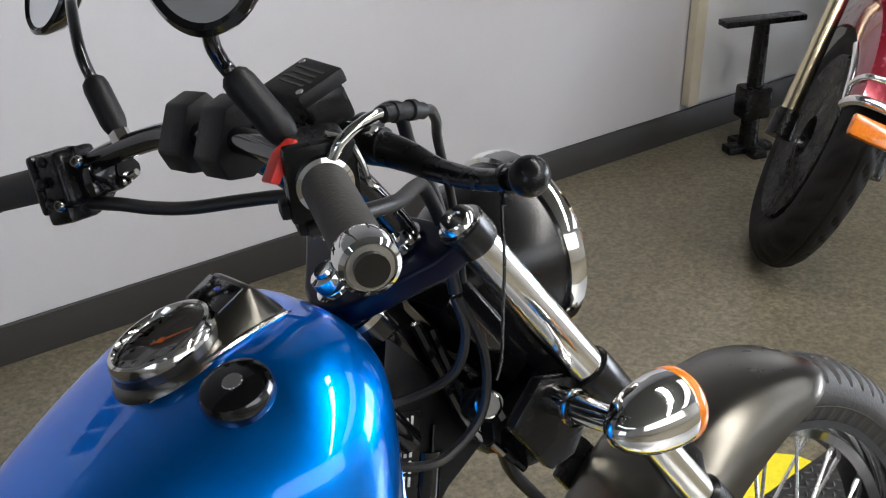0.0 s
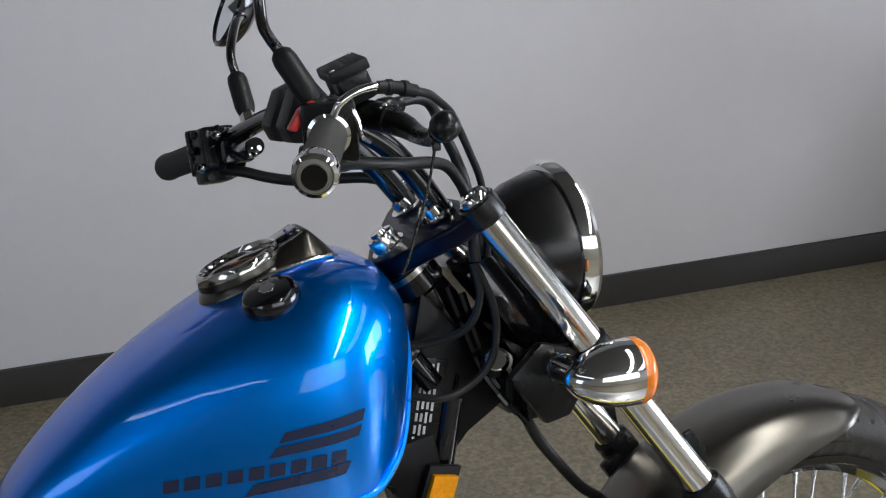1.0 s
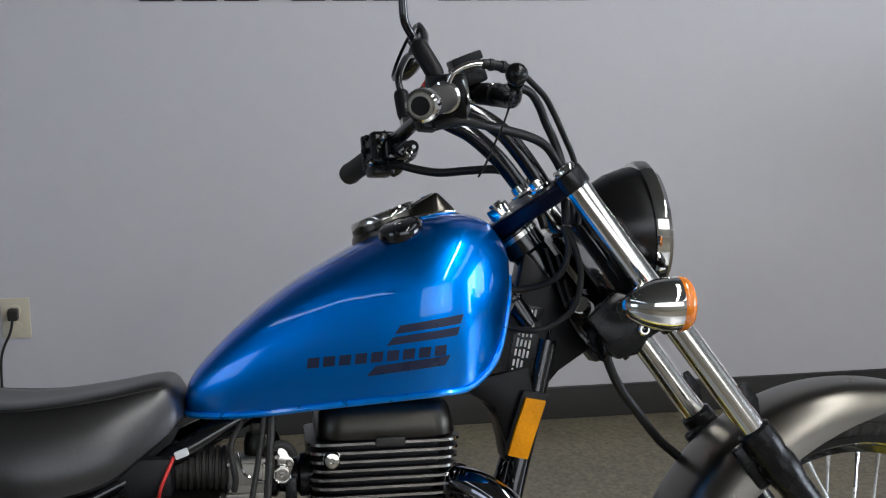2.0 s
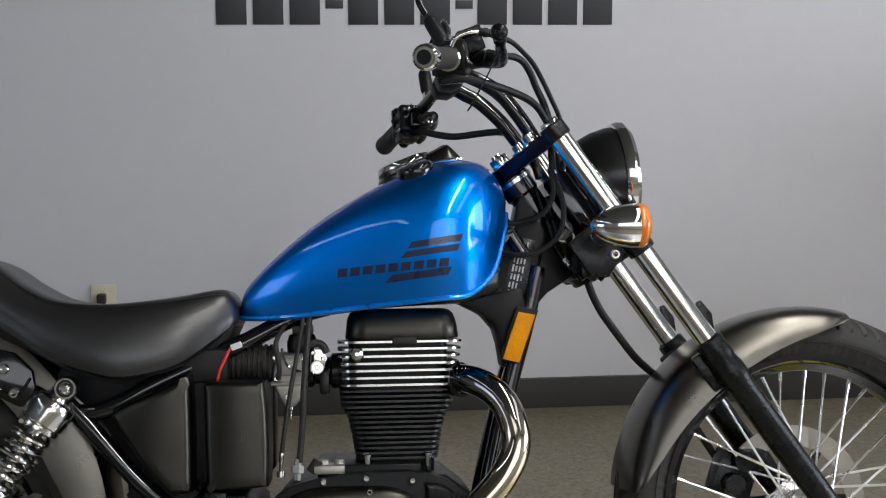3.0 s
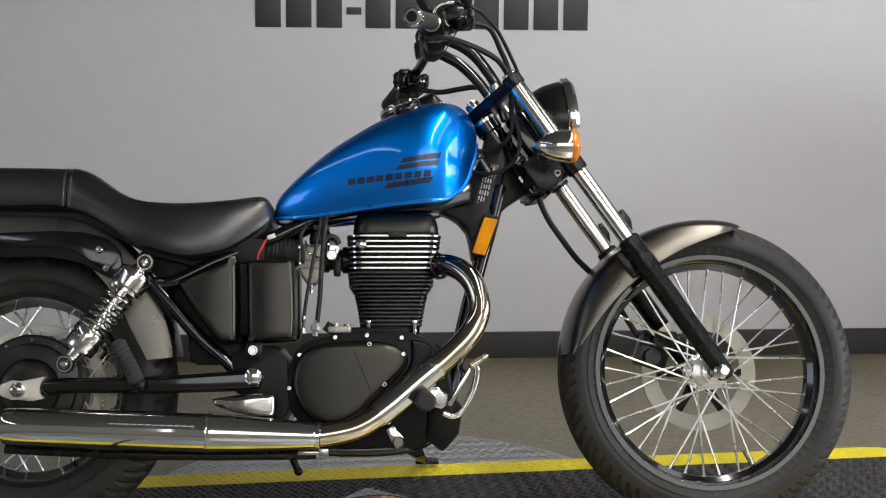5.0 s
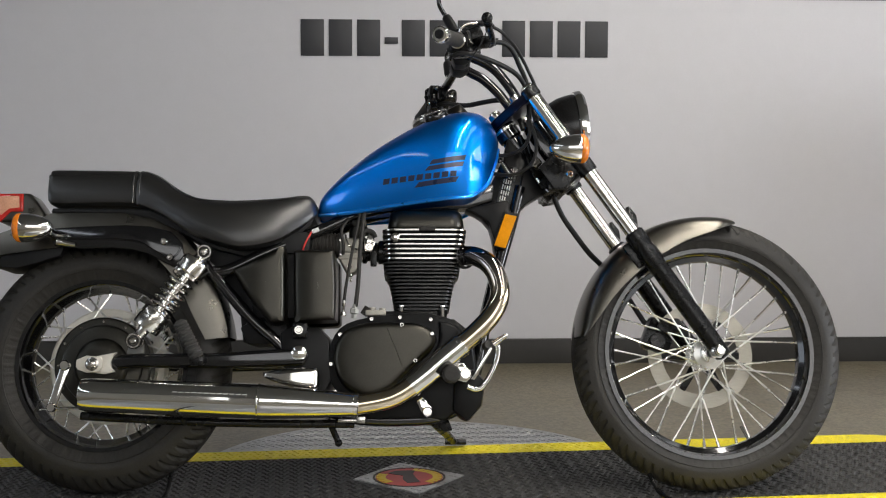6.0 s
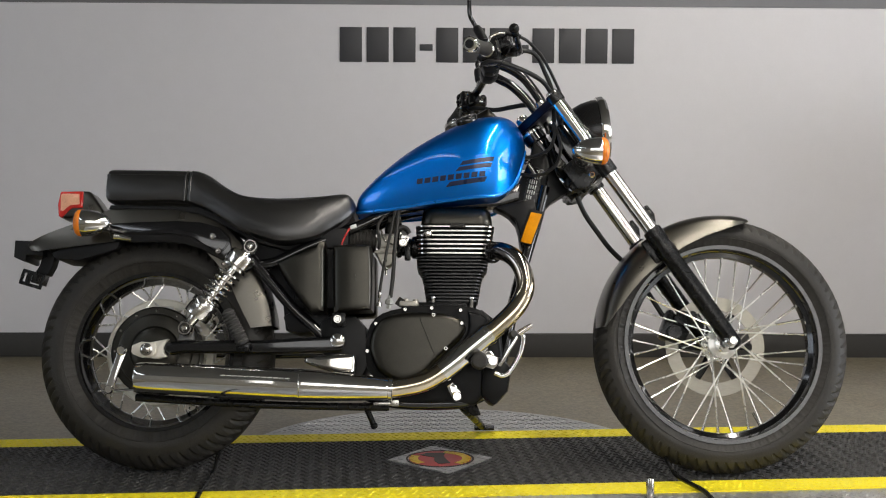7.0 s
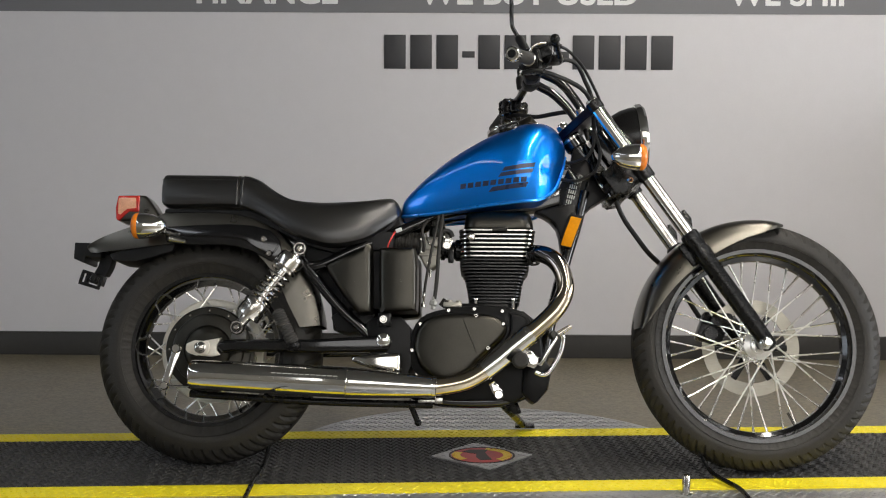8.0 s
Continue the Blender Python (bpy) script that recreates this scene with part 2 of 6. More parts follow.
def slab(poly, y0, y1, bevel=0.004, steps=0, segs=2):
    """A plate cut to a side-view outline of (x, z), from y0 to y1."""
    pts = [(x, 0, z) for x, z in poly]
    if steps:
        loop = spline(pts + pts[:1], steps)[:-1]
    else:
        loop = [Vector(q) for q in pts]
    bm = bmesh.new()
    a = [bm.verts.new((q.x, y0, q.z)) for q in loop]
    b = [bm.verts.new((q.x, y1, q.z)) for q in loop]
    n = len(loop)
    bm.faces.new(a)
    bm.faces.new(b[::-1])
    for j in range(n):
        bm.faces.new((a[j], b[j], b[(j + 1) % n], a[(j + 1) % n]))
    bmesh.ops.recalc_face_normals(bm, faces=bm.faces)
    return rounded(bm, bevel, segs, 0.7)


def pillow(poly, y_back, y_face, fillet, crown, steps=3):
    """A moulded cover: a side-view outline of (x, z), a rolled edge and a face crowned about the upright."""
    pts = [(x, 0, z) for x, z in poly]
    loop = spline(pts + pts[:1], steps)[:-1]
    n = len(loop)
    cx, cz = sum(q.x for q in loop) / n, sum(q.z for q in loop) / n
    hx = max(abs(q.x - cx) for q in loop)
    area = sum(loop[i].x * loop[(i + 1) % n].z - loop[(i + 1) % n].x * loop[i].z for i in range(n))
    inward = []
    for i in range(n):
        d = (loop[(i + 2) % n] - loop[(i - 2) % n]).normalized()
        inward.append(Vector((-d.z, 0, d.x)) * (1 if area > 0 else -1))
    rings = [[(q.x, y, q.z) for q in loop] for y in (y_back, y_face + fillet)]

    def swell(x):
        return crown * max(0, 1 - ((x - cx) / hx) ** 2)

    for k in range(1, 7):
        a = math.pi / 2 * k / 6
        ring = []
        for q, w in zip(loop, inward):
            p = q + w * fillet * (1 - math.cos(a))
            ring.append((p.x, y_face + fillet * (1 - math.sin(a)) - swell(p.x) * math.sin(a), p.z))
        rings.append(ring)
    last = rings[-1]
    for k in (0.85, 0.7, 0.55, 0.4, 0.25, 0.1):
        rings.append([(cx + (x - cx) * k, y_face - swell(cx + (x - cx) * k), cz + (z - cz) * k) for x, y, z in last])
    return loft(rings)


def loft(rings, cap=True, closed=True):
    bm = bmesh.new()
    rows = [[bm.verts.new(q) for q in ring] for ring in rings]
    n = len(rows[0])
    for a, b in zip(rows, rows[1:]):
        for j in range(n if closed else n - 1):
            k = (j + 1) % n
            bm.faces.new((a[j], a[k], b[k], b[j]))
    if cap and closed:
        bm.faces.new(rows[0][::-1])
        bm.faces.new(rows[-1])
    return bm


def thick(bm, depth):
    """Gives an open sheet a thickness."""
    bmesh.ops.recalc_face_normals(bm, faces=bm.faces)
    geom = bmesh.ops.solidify(bm, geom=list(bm.faces), thickness=depth)
    return bm


def bead(centre, r, squash=(1, 1, 1), seg=16):
    bm = bmesh.new()
    bmesh.ops.create_uvsphere(bm, u_segments=seg, v_segments=seg // 2, radius=r)
    bm.transform(Matrix.Translation(centre) @ Matrix.Diagonal((*squash, 1)))
    return bm


def hexbolt(place, axis, r=0.007, h=0.006):
    return lathe([(0, h * 0.25), (r * 0.45, h * 0.25), (r * 0.50, h), (r * 0.78, h), (r, h * 0.7), (r, 0)], place, axis, 12)


# rake and steer of the front end, in the motorcycle's own upright frame
RAKE, STEER_ANGLE = radians(35.3), radians(2.4)
STEER_AXIS = Vector((-math.sin(RAKE), 0, math.cos(RAKE)))
STEER_FOOT = Vector((1.635, 0, 0))
STEER = Matrix.Translation(STEER_FOOT) @ Matrix.Rotation(STEER_ANGLE, 4, STEER_AXIS) @ Matrix.Translation(-STEER_FOOT)


def finish(bm, mat):
    bmesh.ops.recalc_face_normals(bm, faces=bm.faces)
    for f in bm.faces:
        f.smooth = True
    for e in bm.edges:
        if len(e.link_faces) == 2 and e.calc_face_angle(0) > 0.65:
            e.smooth = False
    me = bpy.data.meshes.new("mesh")
    bm.to_mesh(me)
    bm.free()
    for m in mat if isinstance(mat, (list, tuple)) else [mat]:
        me.materials.append(m)
    return me


def part(name, bm, mat, parent, label="", front=False):
    if front:
        bm.transform(STEER)
    ob = new(name, finish(bm, mat))
    ob.data.name = name
    ob.parent = parent
    if label:
        ob["label"] = label
    return ob


def thing(name, bm, mat, label, category, kind="", group=""):
    ob = new(name, finish(bm, mat))
    return tagged(ob, label, category, group, kind)


def holder(name, m, label, category, group=""):
    ob = new(name)
    ob.matrix_world = m
    return tagged(ob, label, category, group)


# ---- the room ----
WALL_Y, FLOOR_Z = 1.711, -0.010
X0, X1, Y0, TOP = -5.0, 8.5, -4.8, 3.0


def block(a, b, bevel=0.0):
    c = [(p + q) / 2 for p, q in zip(a, b)]
    return box(c, [abs(q - p) for p, q in zip(a, b)], bevel)


thing("floor", block((X0 - 0.2, Y0 - 0.2, FLOOR_Z - 0.1), (X1 + 0.2, WALL_Y + 0.2, FLOOR_Z)), floor_tile, "mottled grey-tan composition floor with a dull wax", "floor", "structure")
thing("wall_north", block((X0, WALL_Y, FLOOR_Z), (X1, WALL_Y + 0.15, TOP)), wall_paint, "plain light grey painted showroom wall", "wall", "structure")
thing("wall_west", joined(block((X0 - 0.15, Y0, FLOOR_Z), (X0, -4.25, TOP)), block((X0 - 0.15, -1.55, FLOOR_Z), (X0, WALL_Y + 0.15, TOP)), block((X0 - 0.15, -4.25, FLOOR_Z), (X0, -1.55, 0.9)), block((X0 - 0.15, -4.25, 2.6), (X0, -1.55, TOP))), side_paint, "plain painted end wall with an opening for the added pane", "wall", "structure")
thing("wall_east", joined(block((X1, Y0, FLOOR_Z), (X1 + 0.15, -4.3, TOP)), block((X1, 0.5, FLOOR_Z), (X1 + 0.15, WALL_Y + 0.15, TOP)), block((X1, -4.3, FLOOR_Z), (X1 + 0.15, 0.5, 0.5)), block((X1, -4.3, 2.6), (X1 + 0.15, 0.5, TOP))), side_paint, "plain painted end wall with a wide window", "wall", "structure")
thing("window_3", block((X1 + 0.11, -4.3, 0.5), (X1 + 0.12, 0.5, 2.6)), east_pane, "wide bright shop window", "window", "structure")
thing("wall_south", joined(block((X0, Y0 - 0.15, FLOOR_Z), (-0.7, Y0, TOP)), block((3.5, Y0 - 0.15, FLOOR_Z), (X1, Y0, TOP)), block((-0.7, Y0 - 0.15, FLOOR_Z), (3.5, Y0, 1.3)), block((-0.7, Y0 - 0.15, 2.85), (3.5, Y0, TOP))), back_wall_tone, "unseen back wall, darkened for reflections, with a wide opening", "wall", "structure")
# unseen glowing pane, set high so fork and covers reflect it
thing("south_fill_pane", block((-0.7, Y0 - 0.13, 1.3), (3.5, Y0 - 0.12, 2.85)), dim_pane, "wide high pale pane, unseen, added for soft highlights", "window", "structure")
# glowing pane added at the west end, out of view
thing("west_fill_pane", block((X0 - 0.12, -4.25, 0.9), (X0 - 0.11, -1.55, 2.6)), fill_glow, "bright unseen pane added as fill", "window", "structure")
thing("ceiling", block((X0 - 0.1, Y0 - 0.1, TOP), (X1 + 0.1, WALL_Y + 0.1, TOP + 0.1)), ceiling_paint, "plain dark grey ceiling", "ceiling", "structure")
# the wide row at x 3.7 is added for reflections in the fork chrome
for rx, power, colour, width in ROWS_OF_TUBES:
    w = width / 2 + 0.02
    for k in range(3):
        fix = holder("ceiling_light", pose(rx, -3.47 + k * 1.57, TOP), "long white ceiling light fixture", "ceiling light", "ceiling lights")
        part("frame", joined(block((-w - 0.03, -0.77, -0.06), (-w, 0.77, 0)), block((w, -0.77, -0.06), (w + 0.03, 0.77, 0)), block((-w, -0.77, -0.06), (w, -0.75, 0)), block((-w, 0.75, -0.06), (w, 0.77, 0))), white_gloss, fix)
        part("diffuser", block((-w, -0.75, -0.05), (w, 0.75, -0.04)), glow_panel if power > 50 else soft_panel, fix)

bb = joined(block((X0, WALL_Y - 0.006, FLOOR_Z), (X1, WALL_Y, 0.084), 0.002), tube([(X0, WALL_Y - 0.004, 0.084), (X1, WALL_Y - 0.004, 0.084)], 0.004, 8))
thing("baseboard", bb, base_vinyl, "dark grey vinyl cove baseboard", "baseboard", "structure")
band = thing("wall_band", block((X0, WALL_Y - 0.003, 1.389), (X1, WALL_Y, 2.97)), band_paint, "dark grey painted band with white lettering", "wall band", "structure")


def lettering(text, left, right, base, height, mat, parent):
    """A word set in the built-in font, stretched to its true width and height on the wall."""
    cu = bpy.data.curves.new("word", "FONT")
    cu.body, cu.size, cu.extrude, cu.offset = text, 1.0, 0.0, 0.03
    tmp = new("word", cu)
    bpy.context.view_layer.update()
    me = bpy.data.meshes.new_from_object(tmp.evaluated_get(bpy.context.evaluated_depsgraph_get()))
    bpy.data.objects.remove(tmp)
    bm = bmesh.new()
    bm.from_mesh(me)
    xs, ys = [v.co.x for v in bm.verts], [v.co.y for v in bm.verts]
    x0, x1, y0, y1 = min(xs), max(xs), min(ys), max(ys)
    for v in bm.verts:
        v.co = Vector((left + (v.co.x - x0) / (x1 - x0) * (right - left), WALL_Y - 0.005, base + (v.co.y - y0) / (y1 - y0) * height))
    me2 = bpy.data.meshes.new("word")
    bm.to_mesh(me2)
    bm.free()
    me2.materials.append(mat)
    ob = new("lettering", me2)
    ob.parent = parent
    return ob


lettering("FINANCE", -0.304, 0.264, 1.421, 0.092, letter_white, band)
lettering("WE BUY USED", 0.588, 1.467, 1.421, 0.092, letter_white, band)
lettering("WE SHIP", 1.826, 2.334, 1.421, 0.092, letter_white, band)

# the telephone number under the band, as plain bars
number = holder("wall_number", pose(0, 0, 0), "row of dark grey bars painted on the wall", "wall lettering")
bx, em = 0.442, 0.1895
for ch in "ddd-ddd-dddd":
    w = 0.556 * em if ch == "d" else 0.333 * em
    if ch == "d":
        part("bar", block((bx + 0.008, WALL_Y - 0.003, 1.166), (bx + w - 0.010, WALL_Y - 0.0005, 1.302), 0.0008), letter_dark, number)
    else:
        part("bar", block((bx + 0.006, WALL_Y - 0.003, 1.212), (bx + w - 0.006, WALL_Y - 0.0005, 1.237), 0.0008), letter_dark, number)
    bx += w

outlet = holder("wall_outlet", pose(0.098, WALL_Y, 0.358), "cream wall outlet with a dark plug in it", "outlet")
part("cover_plate", box((0, -0.004, 0), (0.072, 0.008, 0.108), 0.003), cream_plastic, outlet)
for dz in (-0.022, 0.022):
    part("socket", lathe([(0, 0.0105), (0.0135, 0.0105), (0.015, 0.008), (0.015, 0)], (0, 0, dz), (0, -1, 0), 20), cream_plastic, outlet)
part("plug", joined(box((-0.004, -0.022, 0.014), (0.026, 0.028, 0.030), 0.006), tube([(-0.004, -0.03, 0.010), (-0.012, -0.036, -0.03), (-0.04, -0.03, -0.10), (-0.05, -0.02, -0.24), (-0.08, -0.02, -0.362)], 0.0035, 8)), rubber, outlet, "dark grey plug and cord")

# the wall stands a little off square to the mat
SKEW = Matrix.Translation((0.6, WALL_Y, 0)) @ Matrix.Rotation(radians(-2.1), 4, "Z") @ Matrix.Translation((-0.6, -WALL_Y, 0))
for ob in list(scene.collection.all_objects):
    if ob.parent is None and ob.type in ("MESH", "EMPTY") and ob.name.split(".")[0] in ("wall_north", "baseboard", "wall_band", "wall_number", "wall_outlet"):
        ob.matrix_world = SKEW @ ob.matrix_world

# ---- turntable and ramp mat under the motorcycle ----


def lugs(centre_of, n, mats_up, length, width, height):
    """Many raised lozenges, alternately turned, on one surface."""
    verts, faces = [], []
    for i in range(n):
        x, y, z, turn = centre_of[i]
        c, s = math.cos(turn), math.sin(turn)
        k = len(verts)
        for u, v, h in ((-length, 0, 0), (0, -width, 0), (length, 0, 0), (0, width, 0), (-length * 0.55, 0, height), (length * 0.55, 0, height)):
            verts.append((x + u * c - v * s, y + u * s + v * c, z + h))
        faces += [(k, k + 1, k + 4), (k + 1, k + 5, k + 4), (k + 1, k + 2, k + 5), (k + 2, k + 3, k + 5), (k + 3, k + 4, k + 5), (k + 3, k, k + 4)]
    me = bpy.data.meshes.new("lugs")
    me.from_pydata(verts, [], faces)
    me.materials.append(mats_up)
    return me


TC, TR = (0.785, 0.13), 0.598
table = thing("turntable", lathe([(0, -0.003), (TR - 0.004, -0.003), (TR, -0.005), (TR, FLOOR_Z), (0, FLOOR_Z)], (TC[0], TC[1], 0), (0, 0, 1), 128), plate_metal, "round turntable of bare diamond plate flush with the floor", "turntable")
spots = []
for i in range(-50, 51):
    for j in range(-50, 51):
        x, y = i * 0.0135, j * 0.027 + (0.0135 if i % 2 else 0)
        if math.hypot(x, y) < TR - 0.02 and (y + TC[1] > 0.40 or y + TC[1] < -0.26):
            spots.append((TC[0] + x, TC[1] + y, -0.003, radians(45 if (i + j) % 2 else -45)))
ob = new("tread_pattern", lugs(spots, len(spots), plate_metal, 0.0105, 0.0035, 0.0018))
ob.parent = table
tagged(ob, kind="stuff")

# a steel ramp in front of the mat
ramp = thing("ramp_plate", block((-0.35, -1.2, FLOOR_Z), (3.2, -0.268, -0.004), 0.001), plate_metal, "silver diamond-plate ramp beside the mat", "ramp")
spots = []
for i in range(0, 262):
    for j in range(0, 8):
        x, y = -0.337 + i * 0.0135, -0.285 - j * 0.027 - (0.0135 if i % 2 else 0)
        spots.append((x, y, -0.004, radians(45 if (i + j) % 2 else -45)))
ob = new("tread_pattern", lugs(spots, len(spots), plate_metal, 0.0105, 0.0035, 0.0018))
ob.parent = ramp
tagged(ob, kind="stuff")

mat_ob = thing("ramp_mat", block((-1.7, -0.175, FLOOR_Z), (2.75, 0.308, -0.0015), 0.001), mat_rubber, "black rubber ramp mat with yellow safety edges", "mat")
for nm, y0, y1, xa, xb in (("edge_strip", 0.309, 0.398, -1.7, 2.235), ("edge_strip", -0.268, -0.176, -1.7, 2.75)):
    st = bmesh.new()
    q = [(xa, y0), (xb, y0), (xb, y1), (xa, y1)]
    if y0 > 0:
        q[2:3] = [(xb - 0.006, y0 + 0.032), (xb - 0.030, y0 + 0.060), (xb - 0.070, y0 + 0.080), (xb - 0.12, y1)]
    n = len(q)
    lo = [st.verts.new((x, y, FLOOR_Z)) for x, y in q]
    hi = [st.verts.new((x, y, -0.001)) for x, y in q]
    st.faces.new(lo[::-1]), st.faces.new(hi)
    for j in range(n):
        st.faces.new((lo[j], lo[(j + 1) % n], hi[(j + 1) % n], hi[j]))
    strip = part(nm, rounded(st, 0.002), yellow_rubber, mat_ob, "bright yellow edge strip")
    spots = []
    for i in range(int((xb - xa - 0.14) / 0.018)):
        for j in range(4):
            spots.append((xa + 0.015 + i * 0.018 + (0.009 if j % 2 else 0), y0 + 0.012 + j * 0.0215, -0.001, radians(45 if (i + j) % 2 else -45)))
    ob = new("tread_pattern", lugs(spots, len(spots), yellow_rubber, 0.0085, 0.0035, 0.0018))
    ob.parent = strip
    tagged(ob, kind="stuff")
spots = []
for i in range(-94, 152):
    for j in range(27):
        x, y = i * 0.018, -0.168 + j * 0.0178
        ins = abs(x - 0.758) / 0.145 + abs(y - 0.082) / 0.147
        if ins > 1.04:
            spots.append((x + (0.009 if j % 2 else 0), y, -0.0015, radians(40 if (i + j) % 2 else -40)))
ob = new("tread_pattern", lugs(spots, len(spots), mat_rubber, 0.0098, 0.0042, 0.003))
ob.parent = mat_ob
tagged(ob, kind="stuff")


def flat_shape(pts, z, h):
    bm = bmesh.new()
    a = [bm.verts.new((x, y, z)) for x, y in pts]
    b = [bm.verts.new((x, y, z + h)) for x, y in pts]
    n = len(pts)
    bm.faces.new(a[::-1]), bm.faces.new(b)
    for j in range(n):
        bm.faces.new((a[j], a[(j + 1) % n], b[(j + 1) % n], b[j]))
    return bm


EX, EY = 0.758, 0.082
emblem = part("emblem_plate", flat_shape([(EX - 0.143, EY), (EX + 0.01, EY - 0.146), (EX + 0.143, EY + 0.004), (EX - 0.012, EY + 0.143)], -0.0015, 0.003), plate_metal, mat_ob, "silver diamond plate with a red and yellow badge")
ring = lambda rx, ry, n=40: [(EX + rx * math.cos(2 * math.pi * k / n), EY + ry * math.sin(2 * math.pi * k / n)) for k in range(n)]
part("badge", flat_shape(ring(0.086, 0.080), 0.0015, 0.001), emblem_red, emblem)
for k in range(30):
    deg = 12 * k
    if deg <= 72 or deg >= 312 or 150 <= deg <= 216:
        c, s = math.cos(radians(deg)), math.sin(radians(deg))
        px, py = EX + 0.073 * c, EY + 0.068 * s
        w, h = 0.0068, 0.0125
        part("badge_bar", flat_shape([(px + u * h * c - v * w * s, py + u * h * s + v * w * c) for u, v in ((-1, -1), (1, -1), (0.8, 0.7), (-1, 1))], 0.0025, 0.0006), emblem_yellow, emblem)
part("badge_rim", joined(*[flat_shape([(EX + r * 0.088 * math.cos(a + e), EY + r * 0.082 * math.sin(a + e)) for r, e in ((1.0, -0.07), (1.06, -0.07), (1.06, 0.07), (1.0, 0.07))], 0.0015, 0.0014) for a in [2 * math.pi * k / 48 for k in range(48)]]), emblem_dark, emblem)
part("badge_centre", flat_shape([(EX - 0.052, EY + 0.040), (EX - 0.030, EY + 0.060), (EX + 0.022, EY + 0.058), (EX + 0.012, EY + 0.026), (EX + 0.016, EY - 0.010), (EX + 0.024, EY - 0.052), (EX - 0.010, EY - 0.056), (EX - 0.018, EY - 0.020), (EX - 0.014, EY + 0.012), (EX - 0.034, EY + 0.024)], 0.0025, 0.0006), emblem_dark, emblem)
spots = []
for i in range(-10, 11):
    for j in range(-6, 7):
        x, y = i * 0.0135, j * 0.027 + (0.0135 if i % 2 else 0)
        if abs(x) / 0.135 + abs(y) / 0.137 < 1 and math.hypot(x / 0.096, y / 0.090) > 1:
            spots.append((EX + x, EY + y, 0.0015, radians(45 if (i + j) % 2 else -45)))
ob = new("tread_pattern", lugs(spots, len(spots), plate_metal, 0.0105, 0.0035, 0.0018))
ob.parent = emblem
tagged(ob, kind="stuff")

# the mat and the plate lie two degrees off the room's line
MAT_TURN = Matrix.Translation((EX, EY, 0)) @ Matrix.Rotation(radians(2.0), 4, "Z") @ Matrix.Translation((-EX, -EY, 0))
for ob in (mat_ob, ramp):
    ob.matrix_world = MAT_TURN @ ob.matrix_world

# ---- the motorcycle, built upright at its rear contact and leaned on its side stand ----
LEAN_ANGLE, HEADING = 13.0, -3.8
bike = holder("motorcycle", pose(0, 0, 0, 0, 0, HEADING) @ pose(0, 0, 0, -LEAN_ANGLE, 0, 0), "blue and black cruiser motorcycle leaning on its side stand", "motorcycle")


def lerp_table(table, x):
    if x <= table[0][0]:
        return table[0][1:]
    for a, b in zip(table, table[1:]):
        if x <= b[0]:
            f = (x - a[0]) / (b[0] - a[0])
            return tuple(p + (q - p) * f for p, q in zip(a[1:], b[1:]))
    return table[-1][1:]


# tank: station, top, bottom, half width
TANK = [(0.524, 0.702, 0.684, 0.040), (0.530, 0.724, 0.681, 0.058), (0.545, 0.745, 0.680, 0.072), (0.575, 0.776, 0.680, 0.090), (0.615, 0.811, 0.682, 0.108), (0.660, 0.845, 0.687, 0.125), (0.710, 0.876, 0.693, 0.143), (0.760, 0.903, 0.698, 0.160), (0.810, 0.926, 0.703, 0.174), (0.855, 0.938, 0.707, 0.181), (0.894, 0.943, 0.711, 0.172), (0.923, 0.940, 0.728, 0.149), (0.943, 0.931, 0.750, 0.124), (0.957, 0.916, 0.785, 0.100), (0.968, 0.898, 0.822, 0.074), (0.975, 0.874, 0.856, 0.042)]


def smooth_table(table, n=5):
    pts = [Vector((r[0], r[1], r[2])) for r in table]
    hw = [Vector((r[0], r[3], 0)) for r in table]
    return [(a.x, a.y, a.z, b.y) for a, b in zip(spline(pts, n), spline(hw, n))]


TANK_S = smooth_table(TANK)


def tank_half(x, a):
    """The tank's right half at station x: a from -1 (lower rim) over 0 (widest) to 1 (ridge)."""
    top, bot, hw = lerp_table(TANK_S, x)
    zc = bot + 0.50 * (top - bot)
    if a >= 0:
        t = a * math.pi / 2
        return -hw * max(0.0, math.cos(t)) ** 0.70, zc + (top - zc) * math.sin(t) ** 0.70
    t = -a
    return -hw * (1 - 0.11 * t * t), zc - (zc - bot) * t


def tank_ring(x):
    half = [tank_half(x, -1 + 2 * k / 26) for k in range(27)]
    return [(x, y, z) for y, z in half] + [(x, -y, z) for y, z in half[-2::-1]]


tank = part("fuel_tank", loft([tank_ring(r[0]) for r in TANK_S]), blue_paint, bike, "glossy metallic blue teardrop fuel tank")
# rolled seam along the lower rim
rim_pts = [(r[0], tank_half(r[0], -1)[0] * 1.005, tank_half(r[0], -1)[1]) for r in TANK_S[2:]]
for side in (-1, 1):
    part("tank_seam", tube([(x, side * y, z) for x, y, z in rim_pts[::2]], 0.0045, 8, 2), blue_edge, tank, "rolled lower seam")


def tank_y(x, z):
    lo, hi = -1.0, 1.0
    for _ in range(30):
        m = (lo + hi) / 2
        if tank_half(x, m)[1] < z:
            lo = m
        else:
            hi = m
    return tank_half(x, lo)[0]


